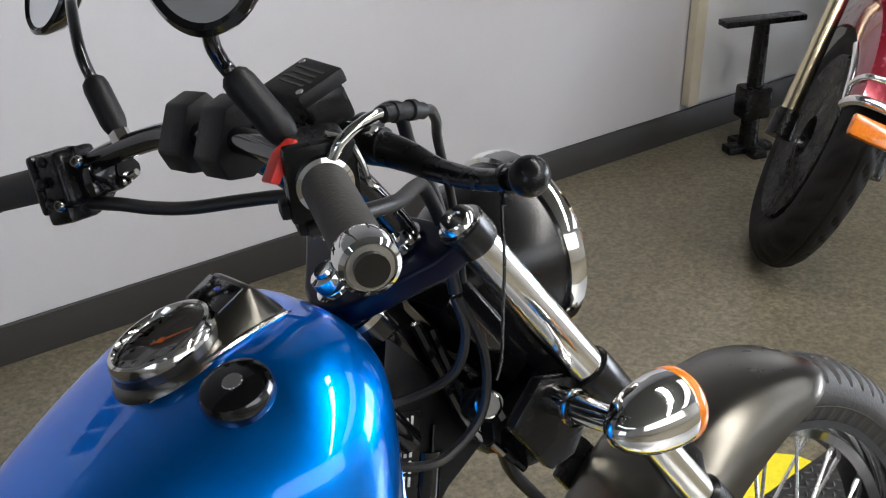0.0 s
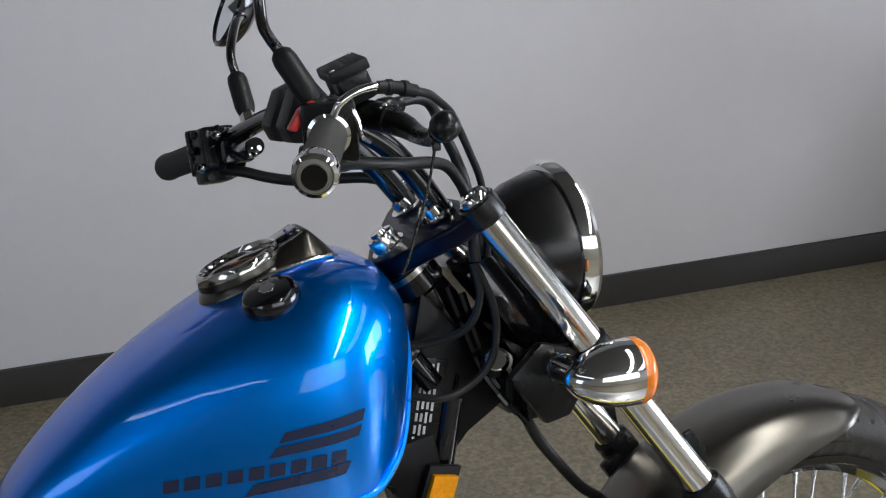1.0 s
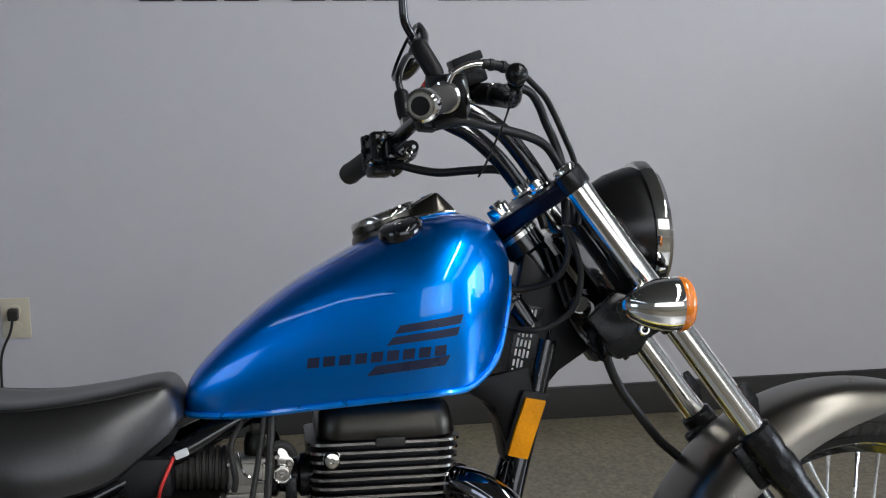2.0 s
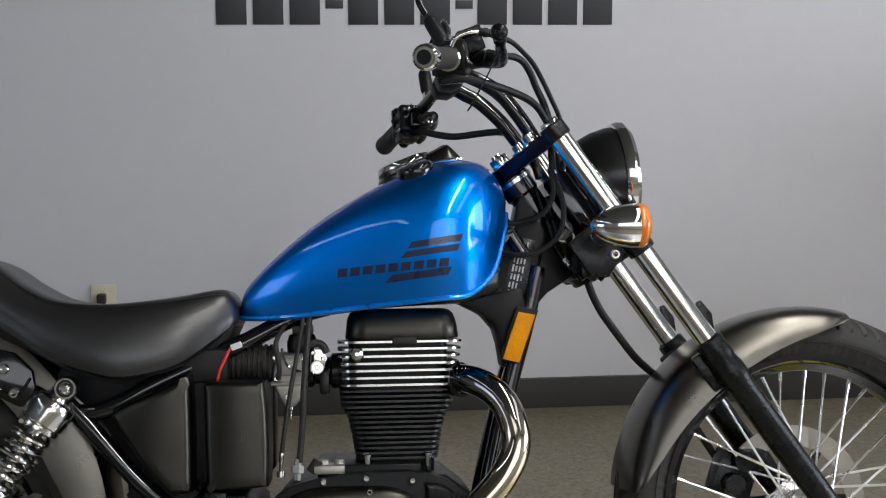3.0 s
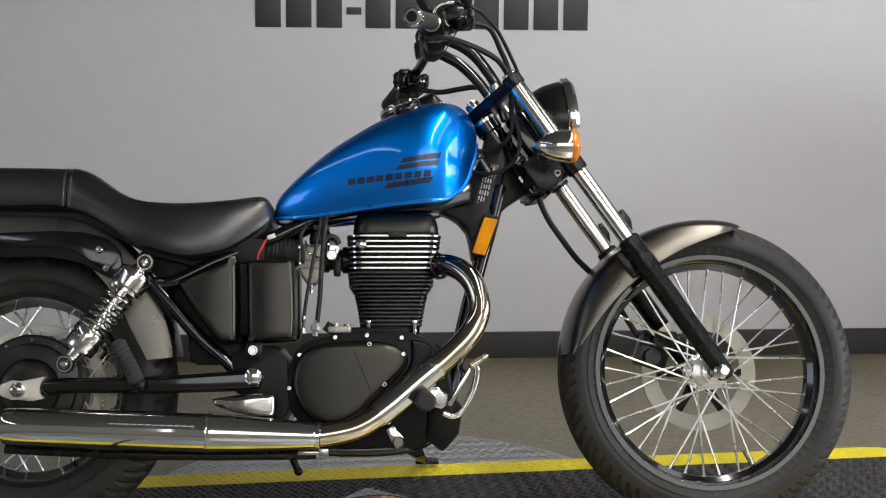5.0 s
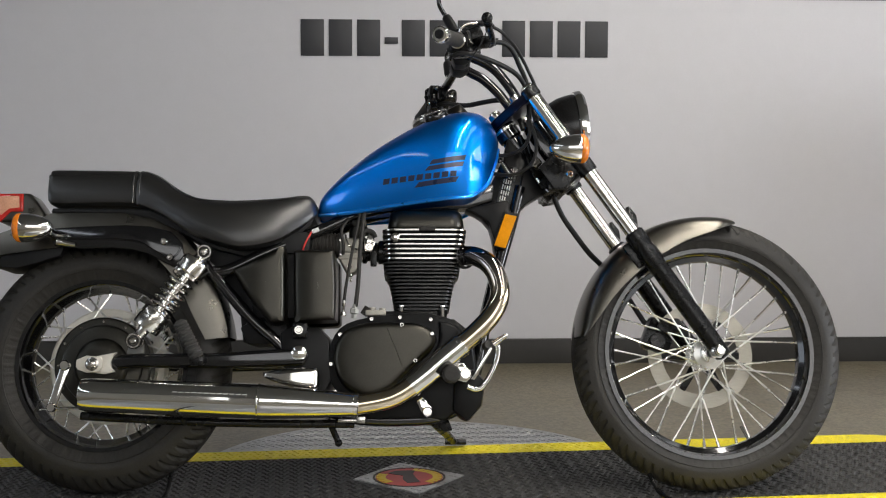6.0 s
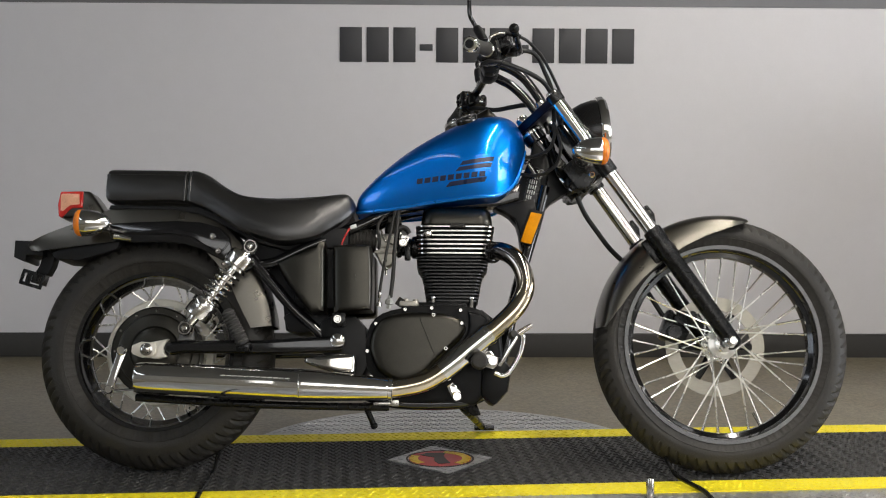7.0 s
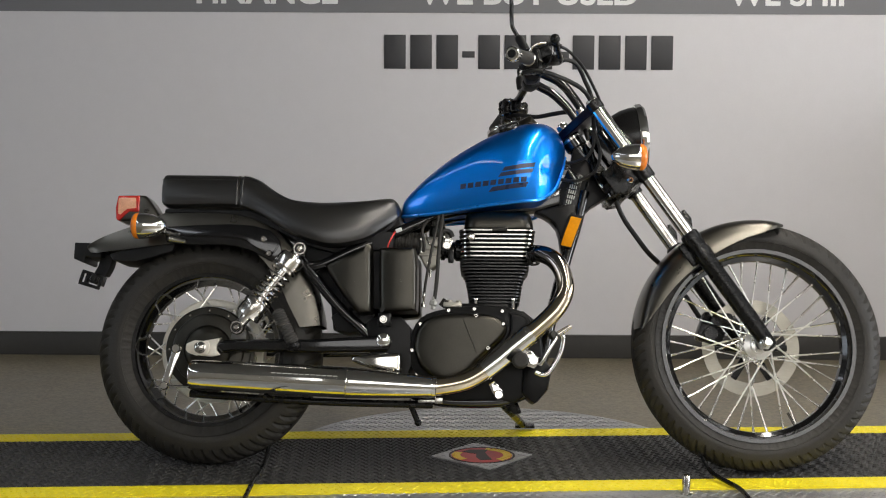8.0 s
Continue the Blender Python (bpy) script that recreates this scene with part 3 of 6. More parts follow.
def decal(corners, nx=8, nz=2, out=0.0012):
    """A thin transfer laid on the tank's right flank, between four (x, z) corners."""
    bm = bmesh.new()
    a, b, c, d = corners
    grid = []
    for i in range(nx + 1):
        row = []
        for j in range(nz + 1):
            u, v = i / nx, j / nz
            x = (a[0] * (1 - u) + b[0] * u) * (1 - v) + (d[0] * (1 - u) + c[0] * u) * v
            z = (a[1] * (1 - u) + b[1] * u) * (1 - v) + (d[1] * (1 - u) + c[1] * u) * v
            row.append(bm.verts.new((x, tank_y(x, z) - out, z + out * 0.4)))
        grid.append(row)
    for i in range(nx):
        for j in range(nz):
            bm.faces.new((grid[i][j], grid[i + 1][j], grid[i + 1][j + 1], grid[i][j + 1]))
    return bm


# transfers: two stripes, a row of plain bars in place of the model name, and a lower stripe
DECALS = {"stripe": [((0.799, 0.786), (0.884, 0.797), (0.888, 0.809), (0.806, 0.797)), ((0.788, 0.771), (0.879, 0.782), (0.883, 0.793), (0.797, 0.782)), ((0.763, 0.732), (0.863, 0.744), (0.870, 0.757), (0.774, 0.745))]}
for q in DECALS["stripe"]:
    part("stripe", decal(q), decal_dark, tank, "dark transfer stripe")
for k in range(9):
    xa = 0.687 + k * 0.0202
    zb = 0.743 + (xa - 0.687) * 0.080
    part("lettering_bar", decal(((xa, zb), (xa + 0.0150, zb + 0.0012), (xa + 0.0165, zb + 0.0147), (xa + 0.0015, zb + 0.0135)), 3, 2), decal_dark, tank, "dark transfer bar")

# filler cap, low and round, beside the instrument
cap_n = Vector((-0.32, -0.26, 0.91)).normalized()
cap_at = Vector((0.811, -0.1155, 0.9345)) - cap_n * 0.0215
cap = part("fuel_cap", lathe([(0, 0.017), (0.021, 0.0165), (0.0275, 0.0140), (0.0305, 0.009), (0.0305, 0.002), (0.029, -0.012), (0, -0.012)], cap_at, cap_n, 40), gloss_black, bike, "round black fuel cap with a key lock")
part("lock", joined(lathe([(0, 0.0186), (0.0078, 0.0186), (0.0085, 0.0178), (0.0085, 0.015)], cap_at, cap_n, 24)), worn_chrome, cap, "silver key lock")

# instrument pod on the ridge of the tank: a round gauge and a wedge that carries the warning lights
gn = Vector((-0.345, 0, 0.939)).normalized()
gc = Vector((0.8085, -0.004, 0.928))


def tank_z(x, y):
    """Height of the tank's skin over a point beside its ridge."""
    lo, hi = 0.0, 1.0
    for _ in range(30):
        m = (lo + hi) / 2
        if abs(tank_half(x, m)[0]) > abs(y):
            lo = m
        else:
            hi = m
    return tank_half(x, lo)[1]


POD = [(0.770, 0.921, 0.026, 0.044), (0.790, 0.928, 0.032, 0.051), (0.820, 0.942, 0.0335, 0.055), (0.845, 0.956, 0.0335, 0.054), (0.868, 0.969, 0.033, 0.051), (0.8755, 0.9725, 0.0325, 0.050), (0.879, 0.9715, 0.032, 0.0495), (0.888, 0.963, 0.031, 0.048), (0.899, 0.952, 0.030, 0.045), (0.907, 0.943, 0.028, 0.041)]
rings = []
for x, z, w, wb in POD:
    zb = tank_z(x, wb) - 0.003
    right = [(x, -wb, zb), (x, -wb * 0.97, zb + 0.004), (x, -w - (wb - w) * 0.45, zb + (z - zb) * 0.55), (x, -w - 0.001, z - 0.003), (x, -w + 0.002, z - 0.0006), (x, -w * 0.5, z)]
    rings.append(right + [(x, 0, z)] + [(q[0], -q[1], q[2]) for q in right[::-1]])
pod = part("instrument_pod", loft(rings), matte_metal, bike, "dark grey instrument housing on the tank")
for side in (-1, 1):
    part("pod_trim", tube([(x, side * (wb + 0.0008), tank_z(x, wb) + 0.0024) for x, z, w, wb in POD[1:-1]], [0.0020] + [0.0030] * (len(POD) - 3), 8, 3), polished, pod, "bright trim along the foot of the housing")
part("gauge_cup", lathe([(0.047, 0.012), (0.0495, 0.010), (0.0500, 0.003), (0.0535, 0.000), (0.0560, -0.006), (0.0580, -0.014), (0.0580, -0.030)], gc, gn, 56), matte_metal, pod, "dark grey gauge cup")
part("bezel", lathe([(0.0400, 0.003), (0.0405, 0.016), (0.0430, 0.0205), (0.0465, 0.0195), (0.0490, 0.014), (0.0490, 0.010)], gc, gn, 56), worn_chrome, pod, "slim polished bezel")
part("dial", lathe([(0, 0.006), (0.042, 0.006)], gc, gn, 48), dial_face, pod, "dark speedometer dial")
gu = gn.cross(Vector((0, 1, 0))).normalized()
gv = gn.cross(gu)


def on_dial(r, a, h):
    return gc + gn * h + gu * r * math.cos(a) + gv * r * math.sin(a)


for k in range(13):
    a = radians(-130 + k * 21.7)
    part("tick", tube([on_dial(0.033, a, 0.0068), on_dial(0.039, a, 0.0068)], 0.0012, 6, 1), gloss_black, pod)
    if k % 2 == 0:
        part("numeral_bar", tube([on_dial(0.0255, a, 0.0068), on_dial(0.0300, a, 0.0068)], 0.0026, 6, 1), gloss_black, pod)
part("needle", joined(tube([on_dial(0.010, radians(-35), 0.009), on_dial(0.030, radians(145), 0.009)], 0.0015, 6, 1), bead(on_dial(0, 0, 0.009), 0.004)), needle_orange, pod, "orange pointer")
part("dial_glass", lathe([(0, 0.0165), (0.030, 0.016), (0.0425, 0.0148)], gc, gn, 48), clear_glass, pod, "clear cover glass").visible_shadow = False
PANEL = Matrix.Rotation(radians(-28.5), 4, "Y")
part("warning_panel", box((0.8585, 0, 0.9638), (0.030, 0.064, 0.0030), 0.001, PANEL), gloss_black, pod, "gloss black warning light panel")
for k, m in ((-1, label_grey), (0, lamp_blue), (1, label_grey)):
    part("warning_lamp", bead(Vector((0.8625, k * 0.017, 0.9675)), 0.0038 if k == 0 else 0.0026, (1, 1, 0.35), 10), m, pod)

# ---- seat ----
SEAT = [(-0.133, 0.776, 0.738, 0.090), (-0.130, 0.788, 0.714, 0.101), (-0.118, 0.792, 0.699, 0.107), (-0.04, 0.791, 0.698, 0.112), (0.040, 0.790, 0.699, 0.114), (0.085, 0.788, 0.696, 0.115)]
RIDER = [(0.087, 0.786, 0.694, 0.116), (0.105, 0.788, 0.690, 0.120), (0.140, 0.774, 0.676, 0.126), (0.182, 0.745, 0.652, 0.136), (0.230, 0.722, 0.622, 0.147), (0.292, 0.714, 0.597, 0.154),
         (0.350, 0.714, 0.586, 0.152), (0.427, 0.721, 0.602, 0.136), (0.480, 0.729, 0.638, 0.112), (0.503, 0.728, 0.656, 0.099), (0.516, 0.716, 0.666, 0.090), (0.524, 0.696, 0.676, 0.078)]


def cushion(table, hollow):
    rows = smooth_table(table, 4)
    rings = []
    for x, top, bot, hw in rows:
        ring = []
        h = top - bot
        dip = hollow * max(0, 1 - abs(x - 0.30) / 0.20)
        for u, v in ((-0.86, 0.0), (-0.97, 0.05), (-1.0, 0.16), (-0.985, 0.36), (-0.95, 0.60), (-0.88, 0.80), (-0.78, 0.925), (-0.62, 0.985), (-0.4, 1.0), (-0.15, 1.0)):
            ring.append((x, u * hw, bot + v * h - dip * (1 - abs(u)) * (v > 0.9)))
        ring += [(q[0], -q[1], q[2]) for q in ring[::-1]]
        rings.append(ring)
    return loft(rings)


pad = part("passenger_seat", cushion(SEAT, 0), vinyl, bike, "black vinyl passenger pad")
edge = [(x, -hw * 0.88, bot + 0.80 * (top - bot)) for x, top, bot, hw in smooth_table(SEAT, 3)]
for side in (-1, 1):
    part("piping", tube([(x, side * y, z) for x, y, z in edge], 0.0018, 6, 1), vinyl, pad, "stitched edge seam")
rider = part("rider_seat", cushion(RIDER, 0.010), vinyl, bike, "black vinyl dished rider seat")
seam = []
for side in (-1, 1):
    seam.append(tube([(x, side * hw * 0.80, top - 0.009 * 1.0) for x, top, bot, hw in [r for r in smooth_table(RIDER, 2)][1:-2]], 0.0016, 6, 2))
for sm in seam:
    part("piping", sm, vinyl, rider, "stitched seam")
for wx in (0.0790, 0.0935):
    part("seat_seam", tube([(wx, -0.1155, 0.70), (wx, -0.1115, 0.748), (wx, -0.094, 0.779), (wx, -0.05, 0.7885), (wx, 0.05, 0.7885), (wx, 0.094, 0.779), (wx, 0.1155, 0.70)], 0.0022, 8, 4), vinyl, rider, "stitched welt between the pads")
part("seat_base", slab([(-0.12, 0.692), (-0.125, 0.682), (0.05, 0.680), (0.12, 0.668), (0.18, 0.640), (0.26, 0.596), (0.35, 0.574), (0.43, 0.590), (0.51, 0.650), (0.52, 0.672), (0.35, 0.62), (0.15, 0.69)], -0.09, 0.09, 0.003), plastic_black, bike)

# ---- wheels ----


def tyre_mesh(R, width, inner, seg, grooves, slant):
    """A tyre with cut tread blocks: y is the axle."""
    hw = width / 2
    prof = []
    for k in range(33):
        a = math.pi * (k / 32)
        y = -hw * math.cos(a)
        rise = math.sin(a)
        r = inner + (R - inner) * (rise ** 0.62 if rise > 0 else 0)
        prof.append((y * (1.0 if rise > 0.15 else 0.72 + 0.28 * rise / 0.15), r))
    bm = bmesh.new()
    rows = []
    for i in range(seg):
        a = 2 * math.pi * i / seg
        row = []
        for k, (y, r) in enumerate(prof):
            v = abs(y) / hw
            cut = 0
            if 0.30 < v < 0.875:
                f = (i / seg * grooves + slant * v + (0.5 if y > 0 else 0)) % 1.0
                cut = 0.0060 if f < 0.30 else 0
            elif v < 0.055:
                cut = 0.004
            rr = r - cut
            row.append(bm.verts.new((rr * math.cos(a), y, rr * math.sin(a))))
        rows.append(row)
    n = len(prof)
    for i in range(seg):
        a, b = rows[i], rows[(i + 1) % seg]
        for k in range(n - 1):
            bm.faces.new((a[k], b[k], b[k + 1], a[k + 1]))
        bm.faces.new((a[n - 1], b[n - 1], b[0], a[0]))
    return bm


def wheel(name, m, R, width, bead_r, flange, hub_r, hub_y, count, cross, label, grooves):
    rim_w = width * 0.34
    prof = [(flange, -rim_w), (flange + 0.004, -rim_w - 0.004), (flange + 0.004, -rim_w - 0.008), (flange - 0.006, -rim_w - 0.007), (flange - 0.011, -rim_w + 0.004),
            (flange - 0.013, -rim_w * 0.6), (flange - 0.024, -rim_w * 0.35), (flange - 0.026, 0)]
    prof = prof + [(r, -h) for r, h in prof[-2::-1]]
    prof += [(flange - 0.004, rim_w * 0.8), (flange - 0.018, rim_w * 0.3), (flange - 0.018, -rim_w * 0.3), (flange - 0.004, -rim_w * 0.8)]
    w = part(name, lathe(prof, (0, 0, 0), (0, 1, 0), 96, True), gloss_black, bike, label)
    w.matrix_basis = m
    part("tyre", tyre_mesh(R, width, bead_r, grooves * 9, grooves, 1.6), rubber, w, "black rubber tyre with cut tread")
    lines = [lathe([(bead_r + (R - bead_r) * f + 0.0012, -width / 2 * g), (bead_r + (R - bead_r) * f + 0.0004, -width / 2 * g - 0.0012), (bead_r + (R - bead_r) * f - 0.001, -width / 2 * g)], (0, 0, 0), (0, 1, 0), 96) for f, g in ((0.28, 0.965),)]
    part("sidewall_rib", joined(*lines), rubber, w)
    # spokes: crossed pairs from the hub flange to the rim, leading and trailing pairs share their meshes
    meshes = {}
    for k in range(count):
        side = -1 if k % 2 else 1
        lead = 1 if (k // 2) % 2 else -1
        key = (side, lead)
        if key not in meshes:
            a = radians(cross) * lead
            p = Vector((hub_r * math.cos(a), side * hub_y, hub_r * math.sin(a)))
            q = Vector(((flange - 0.022), side * 0.006, 0))
            bm = joined(tube([p, q], 0.0024, 6, 1), tube([q - (q - p) * 0.085, q + (q - p) * 0.01], 0.0036, 6, 1), bead(p, 0.0032, seg=8))
            meshes[key] = finish(bm, spoke_steel)
        s = new("spoke", meshes[key])
        s.parent = w
        s.matrix_basis = Matrix.Rotation(2 * math.pi * k / count + 0.05, 4, "Y")
    part("valve", tube([(flange - 0.024, 0.006, 0), (flange - 0.060, 0.012, 0)], 0.0035, 8, 1), polished, w).matrix_basis = Matrix.Rotation(radians(64), 4, "Y")
    return w


FA, RA = Vector((1.494, 0, 0.339)), Vector((0.002, 0, 0.310))
fw = wheel("front_wheel", STEER @ Matrix.Translation(FA), 0.338, 0.108, 0.258, 0.258, 0.034, 0.034, 36, 62, "black spoked front wheel", 76)
part("hub", lathe([(0.014, -0.062), (0.024, -0.060), (0.026, -0.046), (0.040, -0.042), (0.041, -0.034), (0.024, -0.028), (0.021, 0), (0.024, 0.028), (0.041, 0.034), (0.041, 0.040), (0.026, 0.046), (0.024, 0.062), (0.014, 0.064)], (0, 0, 0), (0, 1, 0), 40), spoke_steel, fw, "bare alloy hub")


def brake_ring(r0, r1, y):
    bm = bmesh.new()
    n = 120
    a = []
    for r in (r0, r1):
        for yy in (y, y + 0.005):
            a.append([bm.verts.new((r * math.cos(2 * math.pi * k / n), yy, r * math.sin(2 * math.pi * k / n))) for k in range(n)])
    for k in range(n):
        j = (k + 1) % n
        bm.faces.new((a[0][k], a[0][j], a[2][j], a[2][k]))
        bm.faces.new((a[1][k], a[3][k], a[3][j], a[1][j]))
        bm.faces.new((a[0][k], a[1][k], a[1][j], a[0][j]))
        bm.faces.new((a[2][k], a[2][j], a[3][j], a[3][k]))
    return bm


part("brake_disc", brake_ring(0.098, 0.134, 0.048), disc_steel, fw, "pale steel brake disc")
for k in range(6):
    b = slab([(0.034, -0.012), (0.100, -0.008), (0.100, 0.008), (0.034, 0.012)], 0.047, 0.053, 0.001)
    b.transform(Matrix.Rotation(2 * math.pi * k / 6, 4, "Y"))
    part("disc_arm", b, satin_black, fw)
caliper = [box((-0.105, 0.062, 0.050), (0.075, 0.05, 0.085), 0.012, Matrix.Rotation(radians(20), 4, "Y")), box((-0.075, 0.050, 0.075), (0.05, 0.04, 0.04), 0.01), lathe([(0, 0.02), (0.018, 0.02), (0.02, 0.01), (0.02, -0.03)], (-0.115, 0.035, 0.035), (0, -1, 0), 20), lathe([(0, 0.02), (0.018, 0.02), (0.02, 0.01), (0.02, -0.03)], (-0.095, 0.035, 0.075), (0, -1, 0), 20)]
cb = joined(*caliper)
cb.transform(Matrix.Translation(FA))
part("brake_caliper", cb, satin_black, bike, "black brake caliper", True)

rw = wheel("rear_wheel", Matrix.Translation(RA), 0.310, 0.146, 0.205, 0.205, 0.108, 0.034, 36, 24, "black spoked rear wheel", 64)
part("drum", lathe([(0, -0.070), (0.040, -0.070), (0.058, -0.066), (0.064, -0.060), (0.066, -0.054), (0.090, -0.052), (0.096, -0.050), (0.099, -0.044), (0.114, -0.042), (0.118, -0.038), (0.118, 0.010), (0.09, 0.014), (0, 0.016)], (0, 0, 0), (0, 1, 0), 72), cover_metal, rw, "satin black stepped brake drum")
part("flange_ring", lathe([(0.106, -0.036), (0.116, -0.033), (0.117, -0.028), (0.106, -0.026)], (0, 0, 0), (0, 1, 0), 72, True), gloss_black, rw, "black spoke flange")
for k in range(12):
    a = 2 * math.pi * k / 12
    part("flange_bolt", hexbolt((0.107 * math.cos(a), -0.0425, 0.107 * math.sin(a)), (0, -1, 0), 0.0036, 0.0035), polished, rw)
webs = []
for k in range(15):
    b = slab([(0.112, -0.0075), (0.126, -0.0105), (0.126, 0.0105), (0.112, 0.0075)], 0.026, 0.044, 0.002)
    b.transform(Matrix.Rotation(2 * math.pi * k / 15, 4, "Y"))
    webs.append(b)
part("belt_pulley", joined(lathe([(0.125, 0.016), (0.140, 0.014), (0.144, 0.017), (0.144, 0.046), (0.125, 0.048)], (0, 0, 0), (0, 1, 0), 96, True), lathe([(0.110, 0.032), (0.116, 0.032), (0.116, 0.046), (0.110, 0.046)], (0, 0, 0), (0, 1, 0), 96, True), *webs), pulley_alloy, rw, "pale slotted alloy belt pulley")

# ---- fenders ----


def fender(path, half, skirt, thick_by, name, mat, label, front, dome, turn_at=8, turn_by=1.3):
    """A rolled blade: path of (x, z, nx, nz), half width and skirt depth at each station."""
    rings = []
    for (x, z, nx, nz), hw, sk in zip(path, half, skirt):
        ring = []
        for k in range(-12, 13):
            u = math.sin(k / 12 * math.pi / 2)
            drop = dome * min(1.0, 0.5 + sk / 0.056) * (1 - math.sqrt(max(0.0, 1 - (0.96 * u) ** 2))) + sk * max(0.0, (abs(k) - turn_at) / (12 - turn_at)) ** turn_by
            ring.append((x - nx * drop, u * hw, z - nz * drop))
        rings.append(ring)
    bm = loft(rings, False, False)
    thick(bm, thick_by)
    return part(name, bm, mat, bike, label, front)


path, half, skirt = [], [], []
for k in range(41):
    s = k / 40
    a = radians(173.0 - s * 93.5)
    R = 0.3440 + 0.008 * math.sin(math.pi * s) ** 0.8
    path.append((FA.x + 0.008 + R * math.cos(a), FA.z - 0.002 + R * math.sin(a), math.cos(a), math.sin(a)))
    half.append(0.095 * (1 - max(0, (s - 0.90) / 0.10) ** 2.5 * 0.26) * (1 - max(0, (0.06 - s) / 0.06) ** 2 * 0.10))
    skirt.append(0.004 + 0.052 * max(0, math.sin(math.pi * s)) ** 0.85)
fender(path, half, skirt, 0.003, "front_fender", matte_metal, "matte dark grey front fender", True, 0.030, 4, 2.2)

FEND = [(-0.346, 0.592, 0.074, 0.020), (-0.330, 0.604, 0.081, 0.030), (-0.286, 0.625, 0.087, 0.044), (-0.220, 0.649, 0.091, 0.060), (-0.150, 0.677, 0.093, 0.080), (-0.098, 0.698, 0.094, 0.092), (-0.05, 0.705, 0.094, 0.094), (0.020, 0.708, 0.094, 0.088), (0.085, 0.702, 0.093, 0.082),
        (0.145, 0.676, 0.092, 0.080), (0.195, 0.634, 0.091, 0.078), (0.238, 0.585, 0.090, 0.076), (0.274, 0.528, 0.089, 0.075), (0.298, 0.464, 0.088, 0.070), (0.312, 0.412, 0.087, 0.060), (0.317, 0.378, 0.087, 0.050)]
line = spline([(r[0], 0, r[1]) for r in FEND], 3)
sizes = spline([(r[0], r[2], r[3]) for r in FEND], 3)
path, half, skirt = [], [], []
for i, q in enumerate(line):
    d = (line[min(i + 1, len(line) - 1)] - line[max(i - 1, 0)]).normalized()
    path.append((q.x, q.z, -d.z, d.x))
    half.append(sizes[i].y), skirt.append(sizes[i].z)
fender(path, half, skirt, 0.003, "rear_fender", matte_metal, "matte dark grey rear fender", False, 0.014)
part("inner_fender", slab([(-0.275, 0.566), (-0.262, 0.549), (-0.205, 0.546), (-0.150, 0.561), (-0.100, 0.577), (-0.09, 0.606), (-0.20, 0.588)], -0.078, 0.078, 0.004), plastic_black, bike, "black plastic inner fender")
for side in (-1, 1):
    ya, yb = (-0.112, -0.094) if side < 0 else (0.094, 0.112)
    rail = part("fender_rail", slab([(-0.118, 0.626), (-0.110, 0.640), (-0.025, 0.645), (0.060, 0.648), (0.122, 0.645), (0.172, 0.632), (0.200, 0.604), (0.206, 0.575), (0.192, 0.545), (0.178, 0.546), (0.123, 0.575), (0.080, 0.587), (0.035, 0.591), (-0.047, 0.590), (-0.110, 0.597)], ya, yb, 0.006), gloss_black, bike, "gloss black fender rail")
    for bx_, bz_ in ((0.157, 0.607), (0.173, 0.568)):
        part("bolt", hexbolt((bx_, ya if side < 0 else yb, bz_), (0, side, 0), 0.0085, 0.006), chrome, rail)
    part("rail_bead", tube([(-0.075, side * 0.1122, 0.613), (0.04, side * 0.1122, 0.612), (0.095, side * 0.1122, 0.606), (0.128, side * 0.1122, 0.588), (0.168, side * 0.1122, 0.566), (0.186, side * 0.1122, 0.573), (0.198, side * 0.1122, 0.592)], 0.0024, 6, 4), gloss_black, rail)

# tail light, rear signals, plate bracket
part("tail_light_housing", slab([(-0.262, 0.664), (-0.214, 0.738), (-0.190, 0.737), (-0.172, 0.715), (-0.150, 0.682), (-0.16, 0.668)], -0.046, 0.046, 0.010, segs=3), matte_metal, bike, "dark grey tail light housing")
# proud pale patch imitates the reflection inside the red lens
part("tail_light_glint", slab([(-0.2645, 0.684), (-0.2655, 0.724), (-0.262, 0.729), (-0.216, 0.729), (-0.214, 0.700), (-0.240, 0.697), (-0.258, 0.681)], -0.0502, -0.040, 0.002), lens_glint, bike, "pale orange patch standing for light caught in the tail lens")
part("tail_light_lens", slab([(-0.270, 0.668), (-0.273, 0.700), (-0.267, 0.735), (-0.206, 0.736), (-0.205, 0.690), (-0.235, 0.690), (-0.262, 0.664)], -0.049, 0.049, 0.007, segs=3), red_lens, bike, "red tail light lens")


def signal(tip, lens_dir, side, parent_front):
    """A chrome bullet turn signal with an amber lens; tip is its lens end."""
    d = Vector((lens_dir, 0, 0))
    o = Vector(tip)
    body = part("turn_signal", lathe([(0, -0.083), (0.007, -0.081), (0.016, -0.074), (0.0255, -0.059), (0.0315, -0.042), (0.0345, -0.024), (0.0350, -0.010), (0.0345, -0.008)], o, d, 40), chrome, bike, "chrome bullet turn signal", parent_front)
    part("lens", lathe([(0.0338, -0.011), (0.0352, -0.008), (0.0350, 0.000), (0.031, 0.006), (0.020, 0.011), (0, 0.0125)], o, d, 40), amber, body, "amber lens", parent_front)
    return body


